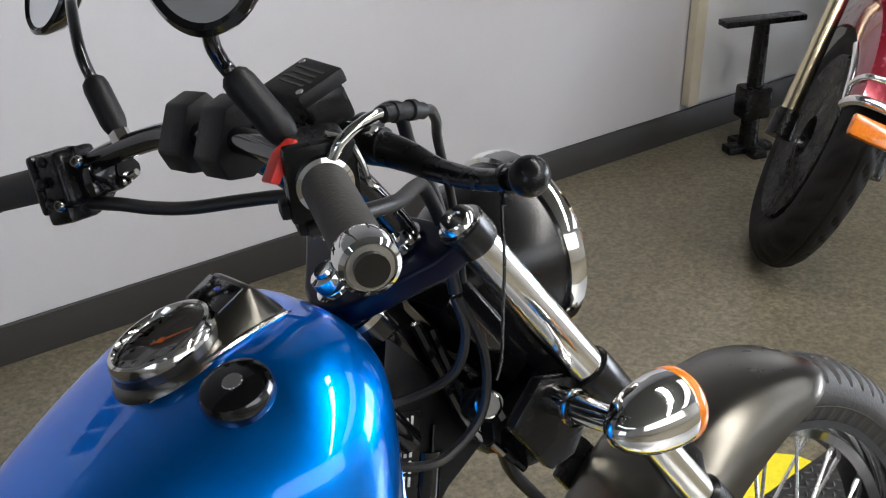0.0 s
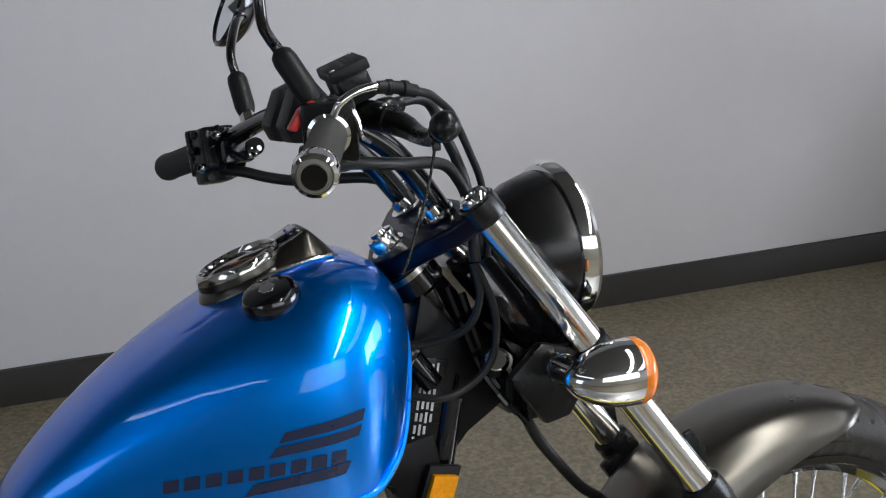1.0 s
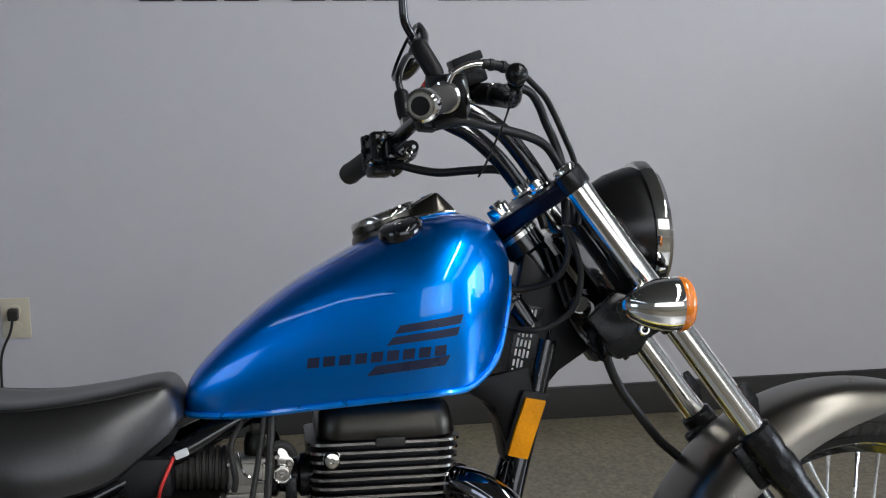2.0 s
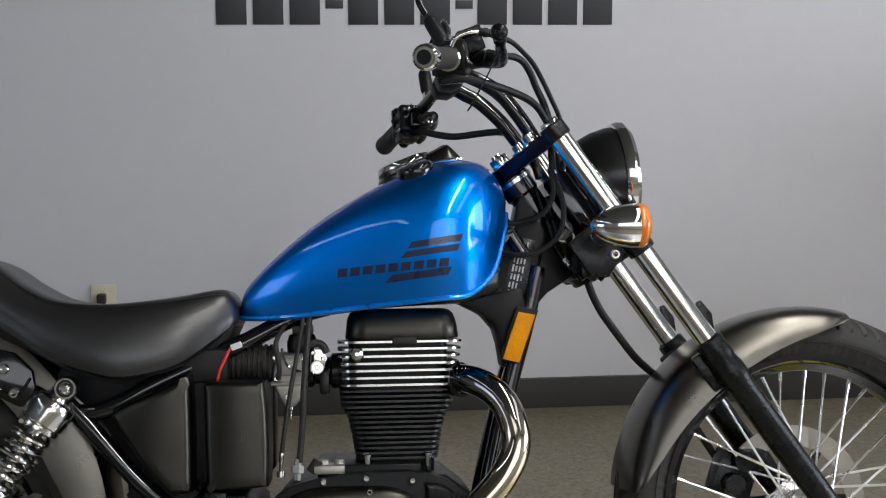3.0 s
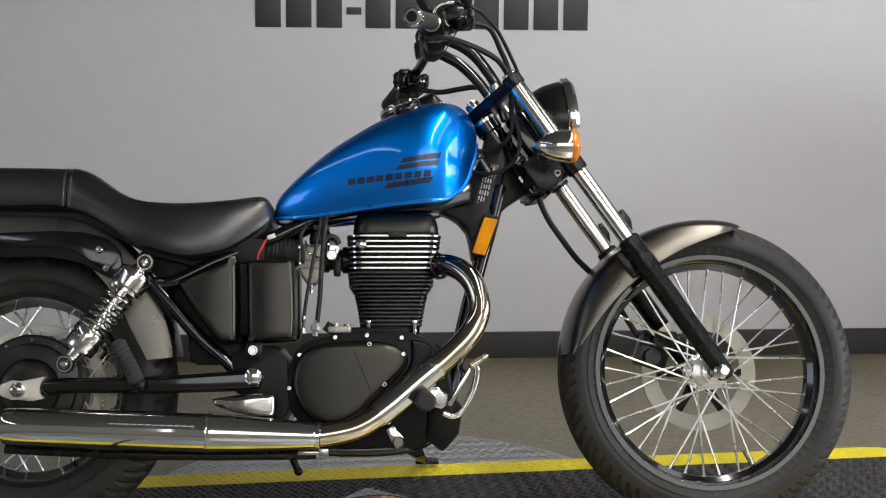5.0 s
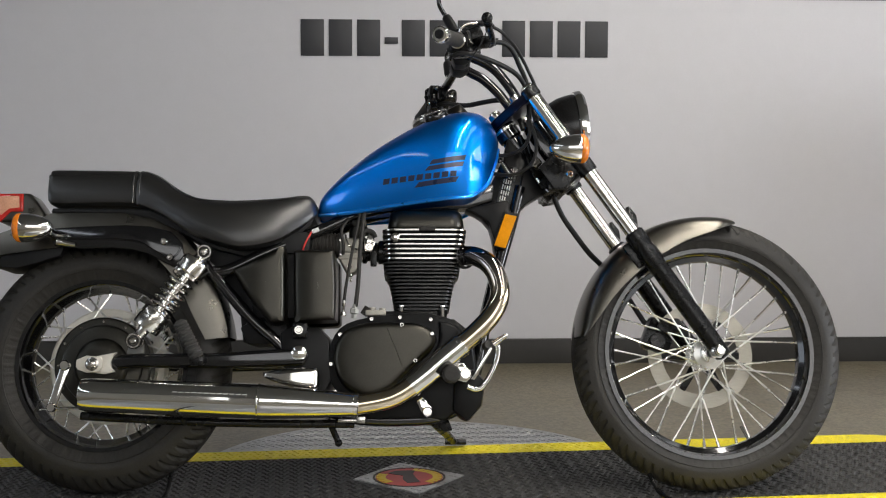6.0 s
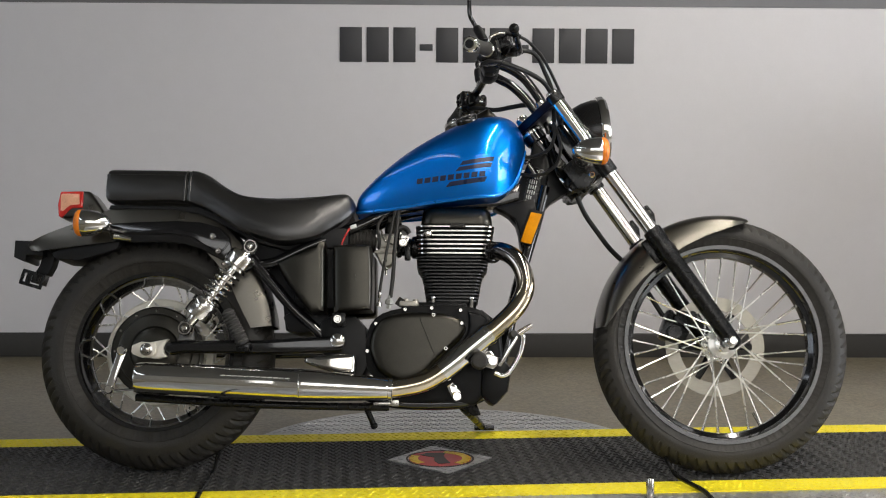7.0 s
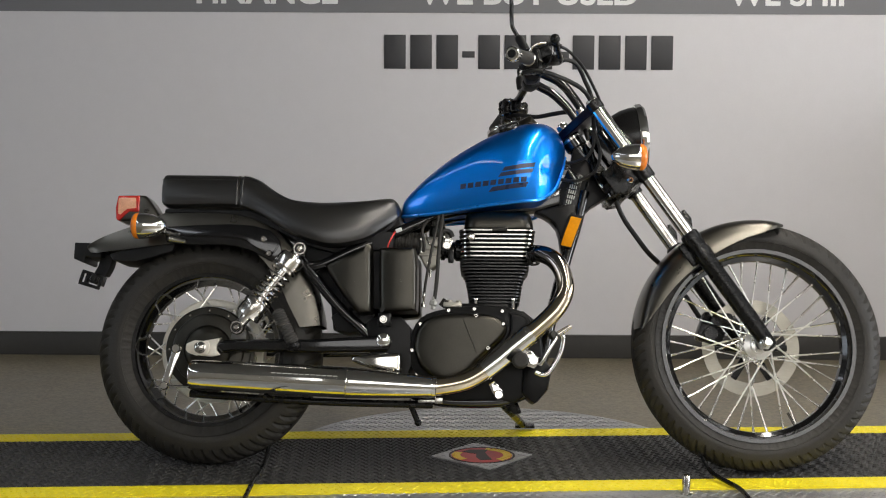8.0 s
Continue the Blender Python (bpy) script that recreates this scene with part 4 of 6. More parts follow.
for side in (-1, 1):
    s = signal((1.158, side * 0.226, 0.810), 1, side, True)
    part("stem", joined(tube([(1.116, side * 0.112, 0.802), (1.110, side * 0.165, 0.804), (1.104, side * 0.214, 0.809)], [0.015, 0.013, 0.012], 20, 4), lathe([(0.017, -0.004), (0.018, 0), (0.017, 0.004)], (1.112, side * 0.145, 0.802), (0, 1, 0), 24)), chrome, s, "chrome stem", True)
    s = signal((-0.178, side * 0.165, 0.632), -1, side, False)
    part("stem", joined(tube([(-0.115, side * 0.098, 0.622), (-0.115, side * 0.150, 0.628)], 0.012, 16, 1), tube([(-0.10, side * 0.108, 0.606), (-0.055, side * 0.112, 0.598)], [0.010, 0.006], 12, 1)), chrome, s, "chrome stem")
plate = part("plate_bracket", joined(slab([(-0.379, 0.601), (-0.335, 0.600), (-0.303, 0.578), (-0.303, 0.560), (-0.348, 0.562), (-0.348, 0.547), (-0.354, 0.545), (-0.380, 0.556)], -0.058, 0.058, 0.004), slab([(-0.312, 0.578), (-0.279, 0.570), (-0.288, 0.535), (-0.300, 0.512), (-0.336, 0.515), (-0.322, 0.540)], -0.022, 0.022, 0.004)), plastic_black, bike, "empty black number plate bracket")
tab_turn = Matrix.Rotation(radians(16), 4, "Y")
tabs = [box(Vector((-0.332, -0.045, 0.499)) + tab_turn @ Vector((dx, 0, dz)), size, 0.0015, tab_turn) for dx, dz, size in ((0, 0.0165, (0.062, 0.005, 0.009)), (0, -0.0165, (0.062, 0.005, 0.009)), (-0.027, 0, (0.009, 0.005, 0.030)), (0.027, 0, (0.009, 0.005, 0.030)), (-0.010, 0, (0.014, 0.005, 0.030)), (0.012, 0.006, (0.010, 0.005, 0.018)))]
part("plate_tab", joined(*tabs, box((-0.326, 0.0, 0.503), (0.012, 0.10, 0.028), 0.002, tab_turn)), satin_black, plate, "punched black mounting tab")

# ---- shocks ----


def shock(side):
    a, b = Vector((0.262, side * 0.141, 0.576)), Vector((0.103, side * 0.154, 0.363))
    d = (b - a).normalized()
    L = (b - a).length
    body = part("shock_absorber", joined(lathe([(0.012, 0.012), (0.018, 0.022), (0.031, 0.025), (0.0350, 0.031), (0.0358, 0.040), (0.0358, 0.062), (0.0325, 0.066), (0.0345, 0.068), (0.0350, 0.073), (0.010, 0.074), (0.010, L * 0.679), (0.0335, L * 0.68), (0.0350, L * 0.69), (0.0350, L * 0.735), (0.0325, L * 0.742), (0.0325, L * 0.752), (0.0345, L * 0.758), (0.0345, L * 0.845), (0.0330, L * 0.856), (0.0160, L * 0.862), (0.0140, L * 0.885), (0.013, L)], a, d, 48)), soft_chrome, bike, "chrome shock absorber")
    u = d.orthogonal().normalized()
    v = d.cross(u)
    coil = []
    turns, n = 6.0, 6.0 * 14
    for k in range(int(n) + 1):
        t = 2 * math.pi * k / 14
        coil.append(a + d * (0.078 + (L * 0.678 - 0.078) * k / n) + 0.0300 * (math.cos(t) * u + math.sin(t) * v))
    part("damper", lathe([(0.0125, 0.0745), (0.0125, L * 0.679)], a, d, 28), soft_chrome, body, "chrome damper rod")
    part("spring", tube(coil, 0.0040, 8, 1), soft_chrome, body, "open chrome coil spring")
    for p, nm in ((a, "upper_eye"), (b, "lower_eye")):
        e = part(nm, lathe([(0.006, -0.012), (0.012, -0.012), (0.0135, -0.016), (0.0165, -0.016), (0.0190, -0.011), (0.0190, 0.011), (0.0165, 0.016), (0.0135, 0.016), (0.012, 0.012), (0.006, 0.012)], p, (0, 1, 0), 28, True), soft_chrome, body)
        part("eye_bush", lathe([(0.0095, 0), (0.0095, 0.0025), (0.0125, 0.0025), (0.0125, 0)], p + Vector((0, side * 0.0125, 0)), (0, side, 0), 24, True), rubber, body, "black rubber bush")
        part("bolt", lathe([(0, 0.0070), (0.0035, 0.0068), (0.0036, 0.0085), (0.0055, 0.0085), (0.0082, 0.0060), (0.0088, 0.003), (0.0088, 0)], p + Vector((0, side * 0.0130, 0)), (0, side, 0), 20), worn_chrome, bike)


shock(-1), shock(1)

# ---- frame, swing arm, side covers ----
for side in (-1, 1):
    part("frame_rail", tube([(0.10, side * 0.085, 0.63), (0.22, side * 0.095, 0.555), (0.30, side * 0.105, 0.535), (0.40, side * 0.100, 0.580), (0.52, side * 0.075, 0.635), (0.64, side * 0.05, 0.69), (0.80, side * 0.04, 0.72)], 0.0145, 14, 5), gloss_black, bike, "gloss black frame tube")
    part("frame_rail", tube([(0.245, side * 0.105, 0.56), (0.30, side * 0.108, 0.50), (0.37, side * 0.108, 0.42), (0.45, side * 0.105, 0.345), (0.50, side * 0.10, 0.25), (0.60, side * 0.09, 0.185), (0.80, side * 0.09, 0.180), (0.90, side * 0.07, 0.22)], 0.0145, 14, 5), gloss_black, bike, "gloss black frame tube")
    part("rear_stay", slab([(0.20, 0.56), (0.245, 0.585), (0.285, 0.545), (0.262, 0.52), (0.225, 0.535)], side * 0.098 - 0.009, side * 0.098 + 0.009, 0.004), gloss_black, bike)
    arm = part("swing_arm", joined(slab([(0.045, 0.330), (0.10, 0.334), (0.30, 0.337), (0.50, 0.350), (0.515, 0.335), (0.50, 0.305), (0.30, 0.300), (0.10, 0.302), (0.060, 0.296), (0.040, 0.312)], side * 0.116 - 0.016, side * 0.116 + 0.016, 0.010, segs=3)), gloss_black, bike, "gloss black swing arm")
    part("axle_plate", slab([(-0.037, 0.304), (-0.036, 0.320), (-0.012, 0.330), (0.022, 0.327), (0.026, 0.318), (0.026, 0.300), (0.018, 0.291), (-0.010, 0.289), (-0.032, 0.297)], side * 0.137 - 0.005, side * 0.137 + 0.005, 0.003), pale_alloy, arm, "bright alloy axle adjuster plate")
    part("arm_end", slab([(-0.004, 0.326), (0.032, 0.333), (0.058, 0.338), (0.050, 0.330), (0.044, 0.316), (0.045, 0.302), (0.054, 0.292), (0.030, 0.286), (-0.004, 0.290)], side * 0.128 - 0.008, side * 0.128 + 0.008, 0.003), pale_alloy, arm, "bare alloy swing arm end")
    part("axle_nut", joined(lathe([(0.016, 0), (0.016, 0.003), (0.011, 0.004), (0.011, 0.014), (0.007, 0.016), (0, 0.016)], (0.002, side * 0.142, 0.310), (0, side, 0), 20)), polished, arm)
    part("lower_shock_mount", slab([(0.085, 0.355), (0.12, 0.358), (0.122, 0.335), (0.080, 0.335)], side * 0.128 - 0.006, side * 0.128 + 0.006, 0.002), label_grey, arm)
    part("down_tube", tube([(1.03, side * 0.022, 0.760), (1.005, side * 0.024, 0.66), (0.975, side * 0.034, 0.56), (0.940, side * 0.045, 0.42), (0.915, side * 0.055, 0.30), (0.885, side * 0.07, 0.21)], 0.0155, 14, 5), gloss_black, bike, "gloss black frame down tube")
part("pivot_cap", lathe([(0, 0.012), (0.012, 0.012), (0.018, 0.008), (0.019, 0.002), (0.019, -0.03)], (0.490, -0.142, 0.335), (0, -1, 0), 32), chrome, bike, "chrome swing arm pivot cap")
part("pivot_plate", slab([(0.44, 0.385), (0.47, 0.40), (0.535, 0.40), (0.56, 0.37), (0.565, 0.27), (0.54, 0.22), (0.50, 0.22), (0.49, 0.285), (0.45, 0.30)], -0.125, 0.125, 0.008), engine_black, bike)
part("neck_gusset", joined(slab([(0.890, 0.700), (0.940, 0.735), (0.985, 0.825), (1.000, 0.888), (1.045, 0.838), (1.085, 0.775), (1.092, 0.745), (1.045, 0.715), (1.022, 0.690), (1.006, 0.620), (0.985, 0.585), (0.964, 0.590), (0.955, 0.650), (0.930, 0.680)], -0.030, 0.030, 0.006), slab([(0.885, 0.702), (0.955, 0.716), (1.000, 0.725), (1.01, 0.66), (0.985, 0.59), (0.968, 0.60), (0.948, 0.668), (0.915, 0.690)], -0.041, 0.041, 0.006)), engine_black, bike, "satin black steering neck gusset")
# warning label on the gusset: columns of small grey bars
tilt = Matrix.Rotation(radians(13), 4, "Y")
lab = part("warning_label", box((0.996, -0.0315, 0.757), (0.036, 0.002, 0.108), 0.0006, tilt), satin_black, bike, "black label with small grey print")
for i in range(4):
    for j in range(7):
        if (i, j) in ((0, 6), (3, 0), (3, 1)):
            continue
        q = Vector((0.996, -0.0330, 0.757)) + tilt @ Vector((-0.0105 + i * 0.0058, 0, -0.044 + j * 0.0145))
        part("print_bar", box(q, (0.0030, 0.0008, 0.0095 if (i + 2 * j) % 3 else 0.0125), 0.0002, tilt), print_pale, lab)
part("gusset_fold", tube([(1.036, -0.0315, 0.786), (1.027, -0.0335, 0.750), (1.014, -0.036, 0.708)], 0.0022, 8, 3), gloss_black, bike)
part("key", joined(lathe([(0, 0.0012), (0.0095, 0.0012), (0.0105, 0.0004), (0.0105, -0.0012), (0, -0.0012)], (1.076, -0.076, 0.806), (-0.1, -0.97, 0.2), 24), box((1.083, -0.075, 0.793), (0.006, 0.002, 0.016), 0.0006, Matrix.Rotation(radians(-22), 4, "Y"))), key_steel, bike, "plain steel ignition key")
refl = part("side_reflector", slab([(0.989, 0.684), (1.018, 0.678), (1.001, 0.632), (0.989, 0.598), (0.961, 0.605), (0.974, 0.644)], -0.066, -0.056, 0.002), reflector_amber, bike, "amber side reflector")
part("reflector_back", slab([(0.988, 0.693), (1.025, 0.686), (1.006, 0.634), (0.992, 0.596), (0.958, 0.605), (0.972, 0.650)], -0.0555, -0.046, 0.002), plastic_black, refl)
part("reflector_stay", box((0.99, -0.035, 0.645), (0.02, 0.03, 0.06), 0.003), gloss_black, refl)

part("side_cover", pillow([(0.328, 0.534), (0.350, 0.548), (0.400, 0.570), (0.444, 0.590), (0.454, 0.584), (0.457, 0.50), (0.457, 0.418), (0.450, 0.408), (0.428, 0.405), (0.412, 0.412), (0.372, 0.462), (0.340, 0.510)], -0.06, -0.146, 0.014, 0.012, 5), cover_metal, bike, "satin black side cover")
part("electrics_cover", pillow([(0.475, 0.572), (0.483, 0.581), (0.560, 0.581), (0.571, 0.572), (0.576, 0.50), (0.575, 0.424), (0.566, 0.414), (0.490, 0.411), (0.479, 0.420)], -0.05, -0.152, 0.009, 0.010, 5), cover_metal, bike, "satin black boxed side cover")
part("side_cover", slab([(0.328, 0.534), (0.400, 0.570), (0.454, 0.590), (0.574, 0.580), (0.575, 0.414), (0.428, 0.405), (0.372, 0.462)], 0.06, 0.150, 0.014, segs=3), cover_metal, bike, "satin black side cover")
lock = part("side_lock", box((0.491, -0.132, 0.390), (0.036, 0.03, 0.036), 0.006), satin_black, bike)
part("lock_barrel", lathe([(0, 0.007), (0.006, 0.007), (0.007, 0.004), (0.010, 0.004), (0.011, 0.002), (0.011, -0.004)], (0.489, -0.147, 0.390), (0, -1, 0), 24), polished, lock, "silver key barrel")
part("frame_backbone", slab([(0.640, 0.690), (0.900, 0.700), (0.960, 0.720), (0.965, 0.765), (0.640, 0.735)], -0.046, 0.046, 0.008), gloss_black, bike, "gloss black frame backbone")
part("inner_guard", slab([(0.20, 0.555), (0.24, 0.615), (0.42, 0.615), (0.46, 0.40), (0.40, 0.365), (0.345, 0.365), (0.335, 0.45), (0.29, 0.535)], -0.058, 0.058, 0.006), plastic_black, bike)
part("battery_tray", box((0.47, 0, 0.50), (0.20, 0.20, 0.16), 0.01), plastic_black, bike)
part("splash_guard", slab([(0.34, 0.40), (0.36, 0.36), (0.44, 0.36), (0.46, 0.40), (0.40, 0.44)], -0.08, 0.08, 0.005), plastic_black, bike)
bell = []
for k in range(23):
    bell.append((0.0185 if k % 2 else 0.0150, 0.092 * k / 22))
part("rubber_bellows", lathe([(0.008, -0.005)] + bell + [(0.008, 0.096)], (0.207, -0.152, 0.407), (0.47, 0.0, -0.88), 22), grip_rubber, bike, "ribbed black rubber bellows")
part("bellows_hook", joined(box((0.250, -0.150, 0.318), (0.034, 0.018, 0.026), 0.006), tube([(0.238, -0.152, 0.330), (0.262, -0.154, 0.312)], 0.006, 10, 1), hexbolt((0.254, -0.159, 0.318), (0, -1, 0), 0.007, 0.005)), satin_black, bike)

# rear brake arm and rod
part("rear_brake_arm", joined(slab([(-0.070, 0.315), (-0.050, 0.316), (-0.046, 0.300), (-0.072, 0.220), (-0.080, 0.198), (-0.098, 0.200), (-0.092, 0.222), (-0.070, 0.295)], -0.158, -0.148, 0.003), lathe([(0, 0.006), (0.010, 0.006), (0.013, 0.002), (0.013, -0.014)], (-0.058, -0.158, 0.306), (0, -1, 0), 20), lathe([(0, 0.005), (0.009, 0.005), (0.011, 0.001), (0.011, -0.012)], (-0.086, -0.158, 0.208), (0, -1, 0), 20)), chrome, bike, "chrome rear brake arm")
part("brake_rod", tube([(-0.115, -0.150, 0.203), (-0.05, -0.150, 0.207), (0.2, -0.145, 0.205), (0.6, -0.135, 0.20)], 0.003, 8, 3), polished, bike, "thin steel brake rod")

# ---- engine ----
part("crankcase", joined(slab([(0.575, 0.30), (0.585, 0.38), (0.62, 0.415), (0.72, 0.425), (0.86, 0.42), (0.905, 0.385), (0.915, 0.30), (0.895, 0.22), (0.84, 0.175), (0.64, 0.175), (0.585, 0.22)], -0.105, 0.115, 0.014, segs=3), box((0.735, 0, 0.425), (0.17, 0.19, 0.03), 0.006)), engine_black, bike, "satin black crankcase")
part("clutch_cover", pillow([(0.570, 0.313), (0.574, 0.353), (0.593, 0.386), (0.629, 0.404), (0.665, 0.409), (0.714, 0.409), (0.762, 0.407), (0.792, 0.398), (0.812, 0.383), (0.817, 0.364), (0.804, 0.340), (0.767, 0.305), (0.740, 0.278), (0.719, 0.255), (0.689, 0.237), (0.656, 0.229), (0.622, 0.239), (0.588, 0.267)], -0.10, -0.146, 0.014, 0.009, 2), cover_metal, bike, "satin black clutch cover")
part("cover_ridge", tube([(0.700, -0.1545, 0.393), (0.716, -0.1543, 0.353), (0.741, -0.1525, 0.291)], 0.0016, 8, 4), cover_metal, bike)
for bx_, bz_ in ((0.586, 0.380), (0.729, 0.421), (0.734, 0.402), (0.803, 0.416), (0.806, 0.381), (0.857, 0.385), (0.766, 0.317), (0.661, 0.417), (0.576, 0.244), (0.565, 0.310)):
    part("case_bolt", hexbolt((bx_, -0.146 if 0.6 < bx_ < 0.82 and bz_ < 0.41 else -0.126, bz_), (0, -1, 0), 0.0056, 0.010), polished, bike)
part("case_flange", slab([(0.558, 0.310), (0.564, 0.360), (0.585, 0.396), (0.625, 0.416), (0.700, 0.428), (0.800, 0.430), (0.862, 0.414), (0.880, 0.388), (0.866, 0.345), (0.830, 0.302), (0.780, 0.262), (0.730, 0.236), (0.66, 0.218), (0.60, 0.228), (0.566, 0.262)], -0.124, -0.10, 0.004, 2), engine_black, bike, "black outer crankcase")
part("case_lobe", pillow([(0.822, 0.412), (0.850, 0.408), (0.872, 0.392), (0.866, 0.362), (0.842, 0.334), (0.815, 0.318), (0.806, 0.334), (0.820, 0.358), (0.824, 0.384)], -0.10, -0.136, 0.008, 0.004, 3), engine_black, bike, "black front case lobe")


def rounded_ring(cx, z, lx, ly, corner):
    """A rounded rectangle at height z."""
    pts = []
    for sx, sy, a0 in ((1, 1, 0), (-1, 1, 90), (-1, -1, 180), (1, -1, 270)):
        for k in range(9):
            a = radians(a0 + 90 * k / 8)
            pts.append((cx + sx * (lx - corner) + corner * math.cos(a), sy * (ly - corner) + corner * math.sin(a), z))
    return pts


def fin_plate(cx, cz, lx, ly, h, corner, edge_bright):
    pts = []
    for sx, sy, a0 in ((1, 1, 0), (-1, 1, 90), (-1, -1, 180), (1, -1, 270)):
        for k in range(5):
            a = radians(a0 + 90 * k / 4)
            pts.append((cx + sx * (lx - corner) + corner * math.cos(a), sy * (ly - corner) + corner * math.sin(a)))
    bm = flat_shape(pts, cz - h / 2, h)
    bmesh.ops.recalc_face_normals(bm, faces=bm.faces)
    if edge_bright:
        for f in bm.faces:
            f.material_index = 1 if abs(f.normal.z) < 0.5 else 0
    return bm


# head: thick fins with polished edges; barrel: thin black fins tapering down, edges lightened as painted highlights
head = part("cylinder_head", fin_plate(0.785, 0.600, 0.082, 0.086, 0.085, 0.02, False), engine_black, bike, "black cylinder head")
for k in range(7):
    part("head_fin", fin_plate(0.788 - 0.0006 * k, 0.638 - k * 0.0117, 0.1035 - 0.001 * k, 0.107, 0.0036, 0.030, True), [engine_black, polished], head, "black fin with a polished edge")
barrel = part("cylinder", loft([[(0.787 + (q[0] - 0.787) * k, q[1] * k, z) for q in [(0.787 + 0.086 * math.cos(2 * math.pi * j / 48) * min(1.25, 1 / max(abs(math.cos(2 * math.pi * j / 48)), abs(math.sin(2 * math.pi * j / 48)))), 0.090 * math.sin(2 * math.pi * j / 48) * min(1.25, 1 / max(abs(math.cos(2 * math.pi * j / 48)), abs(math.sin(2 * math.pi * j / 48))))) for j in range(48)]] for z, k in ((0.420, 0.66), (0.500, 0.72), (0.530, 0.86), (0.556, 0.92))]), engine_black, bike, "black finned cylinder")
for k in range(14):
    z = 0.558 - k * 0.0086
    w = lerp_table(((0.43, 0.066), (0.490, 0.0755), (0.517, 0.082), (0.532, 0.0925), (0.56, 0.0945)), z)[0]
    part("cylinder_fin", fin_plate(0.7815, z, w, w + 0.006, 0.0038, 0.026, True), [engine_black, fin_glint], barrel)
for dx in (-0.055, 0.045):
    part("stud", joined(tube([(0.787 + dx, -0.086, 0.424), (0.787 + dx, -0.086, 0.450)], 0.005, 8, 1), hexbolt((0.787 + dx, -0.086, 0.450), (0, 0, 1), 0.007, 0.006)), worn_chrome, barrel)
part("rocker_cover", loft([rounded_ring(cx_ - 0.003, z_, lx_ * 0.955, ly_, 0.034) for cx_, z_, lx_, ly_ in ((0.795, 0.643, 0.0970, 0.104), (0.795, 0.646, 0.0985, 0.105), (0.795, 0.662, 0.0965, 0.104), (0.794, 0.676, 0.0940, 0.102), (0.794, 0.685, 0.0900, 0.098), (0.794, 0.690, 0.0840, 0.092), (0.794, 0.6925, 0.0740, 0.082))]), cover_metal, bike, "satin black rocker cover")
part("head_bolt", joined(lathe([(0.012, 0), (0.012, 0.006), (0.0095, 0.011), (0.004, 0.012), (0.003, 0.009), (0, 0.009)], (0.717, -0.106, 0.619), (0, -1, 0), 18)), chrome, bike)
part("spark_lead", box((0.795, -0.106, 0.640), (0.040, 0.014, 0.012), 0.003), rubber, bike, "black plug cap and lead")

# carburettor, intake and the cables beside it
def carb_piece(name, bm, mat, label=""):
    return part(name, bm, mat, carb, label)


carb = part("carburettor", joined(box((0.606, -0.045, 0.596), (0.057, 0.060, 0.054), 0.008, segs=3), box((0.606, -0.074, 0.600), (0.040, 0.012, 0.030), 0.004), lathe([(0.024, 0), (0.026, 0.006), (0.024, 0.012)], (0.585, -0.045, 0.604), (-1, 0, 0), 24)), alloy, bike, "bare alloy carburettor")
carb_piece("float_bowl", joined(slab([(0.580, 0.572), (0.632, 0.572), (0.631, 0.560), (0.626, 0.548), (0.616, 0.536), (0.606, 0.532), (0.596, 0.536), (0.587, 0.550), (0.582, 0.562)], -0.078, -0.015, 0.006, segs=3), slab([(0.576, 0.575), (0.636, 0.575), (0.636, 0.569), (0.576, 0.569)], -0.080, -0.012, 0.002)), alloy, "alloy float bowl")
carb_piece("drain_screw", joined(lathe([(0.005, 0), (0.005, 0.006), (0.003, 0.008), (0.003, 0.020), (0, 0.021)], (0.607, -0.062, 0.534), (0, 0, -1), 12), hexbolt((0.604, -0.078, 0.550), (0, -1, 0), 0.006, 0.005)), polished)
carb_piece("diaphragm_cap", joined(lathe([(0.020, -0.006), (0.024, 0), (0.025, 0.010), (0.025, 0.018), (0.021, 0.030), (0.008, 0.034), (0, 0.034)], (0.626, -0.048, 0.622), (0, 0, 1), 28), box((0.628, -0.048, 0.660), (0.034, 0.05, 0.016), 0.004)), cover_metal, "dark domed cap")
carb_piece("throttle_pulley", joined(lathe([(0.003, 0.004), (0.0085, 0.004), (0.0095, 0.002), (0.0115, 0.003), (0.0115, -0.004), (0.008, -0.006)], (0.652, -0.082, 0.598), (0, -1, 0), 24), slab([(0.640, 0.592), (0.660, 0.590), (0.668, 0.612), (0.660, 0.632), (0.648, 0.636), (0.640, 0.620)], -0.074, -0.071, 0.001), hexbolt((0.652, -0.086, 0.598), (0, -1, 0), 0.004, 0.004)), worn_chrome, "steel throttle pulley")
carb_piece("cable_guide", tube([(0.634, -0.080, 0.626), (0.641, -0.081, 0.636), (0.651, -0.081, 0.639), (0.662, -0.080, 0.634), (0.668, -0.078, 0.622)], 0.0055, 10, 4), grip_rubber)
for sx_, sz_ in ((0.582, 0.615), (0.629, 0.612), (0.584, 0.580), (0.630, 0.580), (0.645, 0.622), (0.662, 0.612)):
    carb_piece("screw", hexbolt((sx_, -0.079, sz_), (0, -1, 0), 0.0036, 0.003), polished)
carb_piece("choke_link", tube([(0.594, -0.080, 0.630), (0.600, -0.084, 0.606), (0.612, -0.084, 0.596), (0.638, -0.084, 0.588)], 0.0022, 8, 3), worn_chrome)
carb_piece("fuel_pipe", tube([(0.588, -0.082, 0.580), (0.590, -0.088, 0.600), (0.585, -0.086, 0.640), (0.600, -0.070, 0.670)], 0.0042, 8, 4), rubber)
rib = [(0.026, 0)]
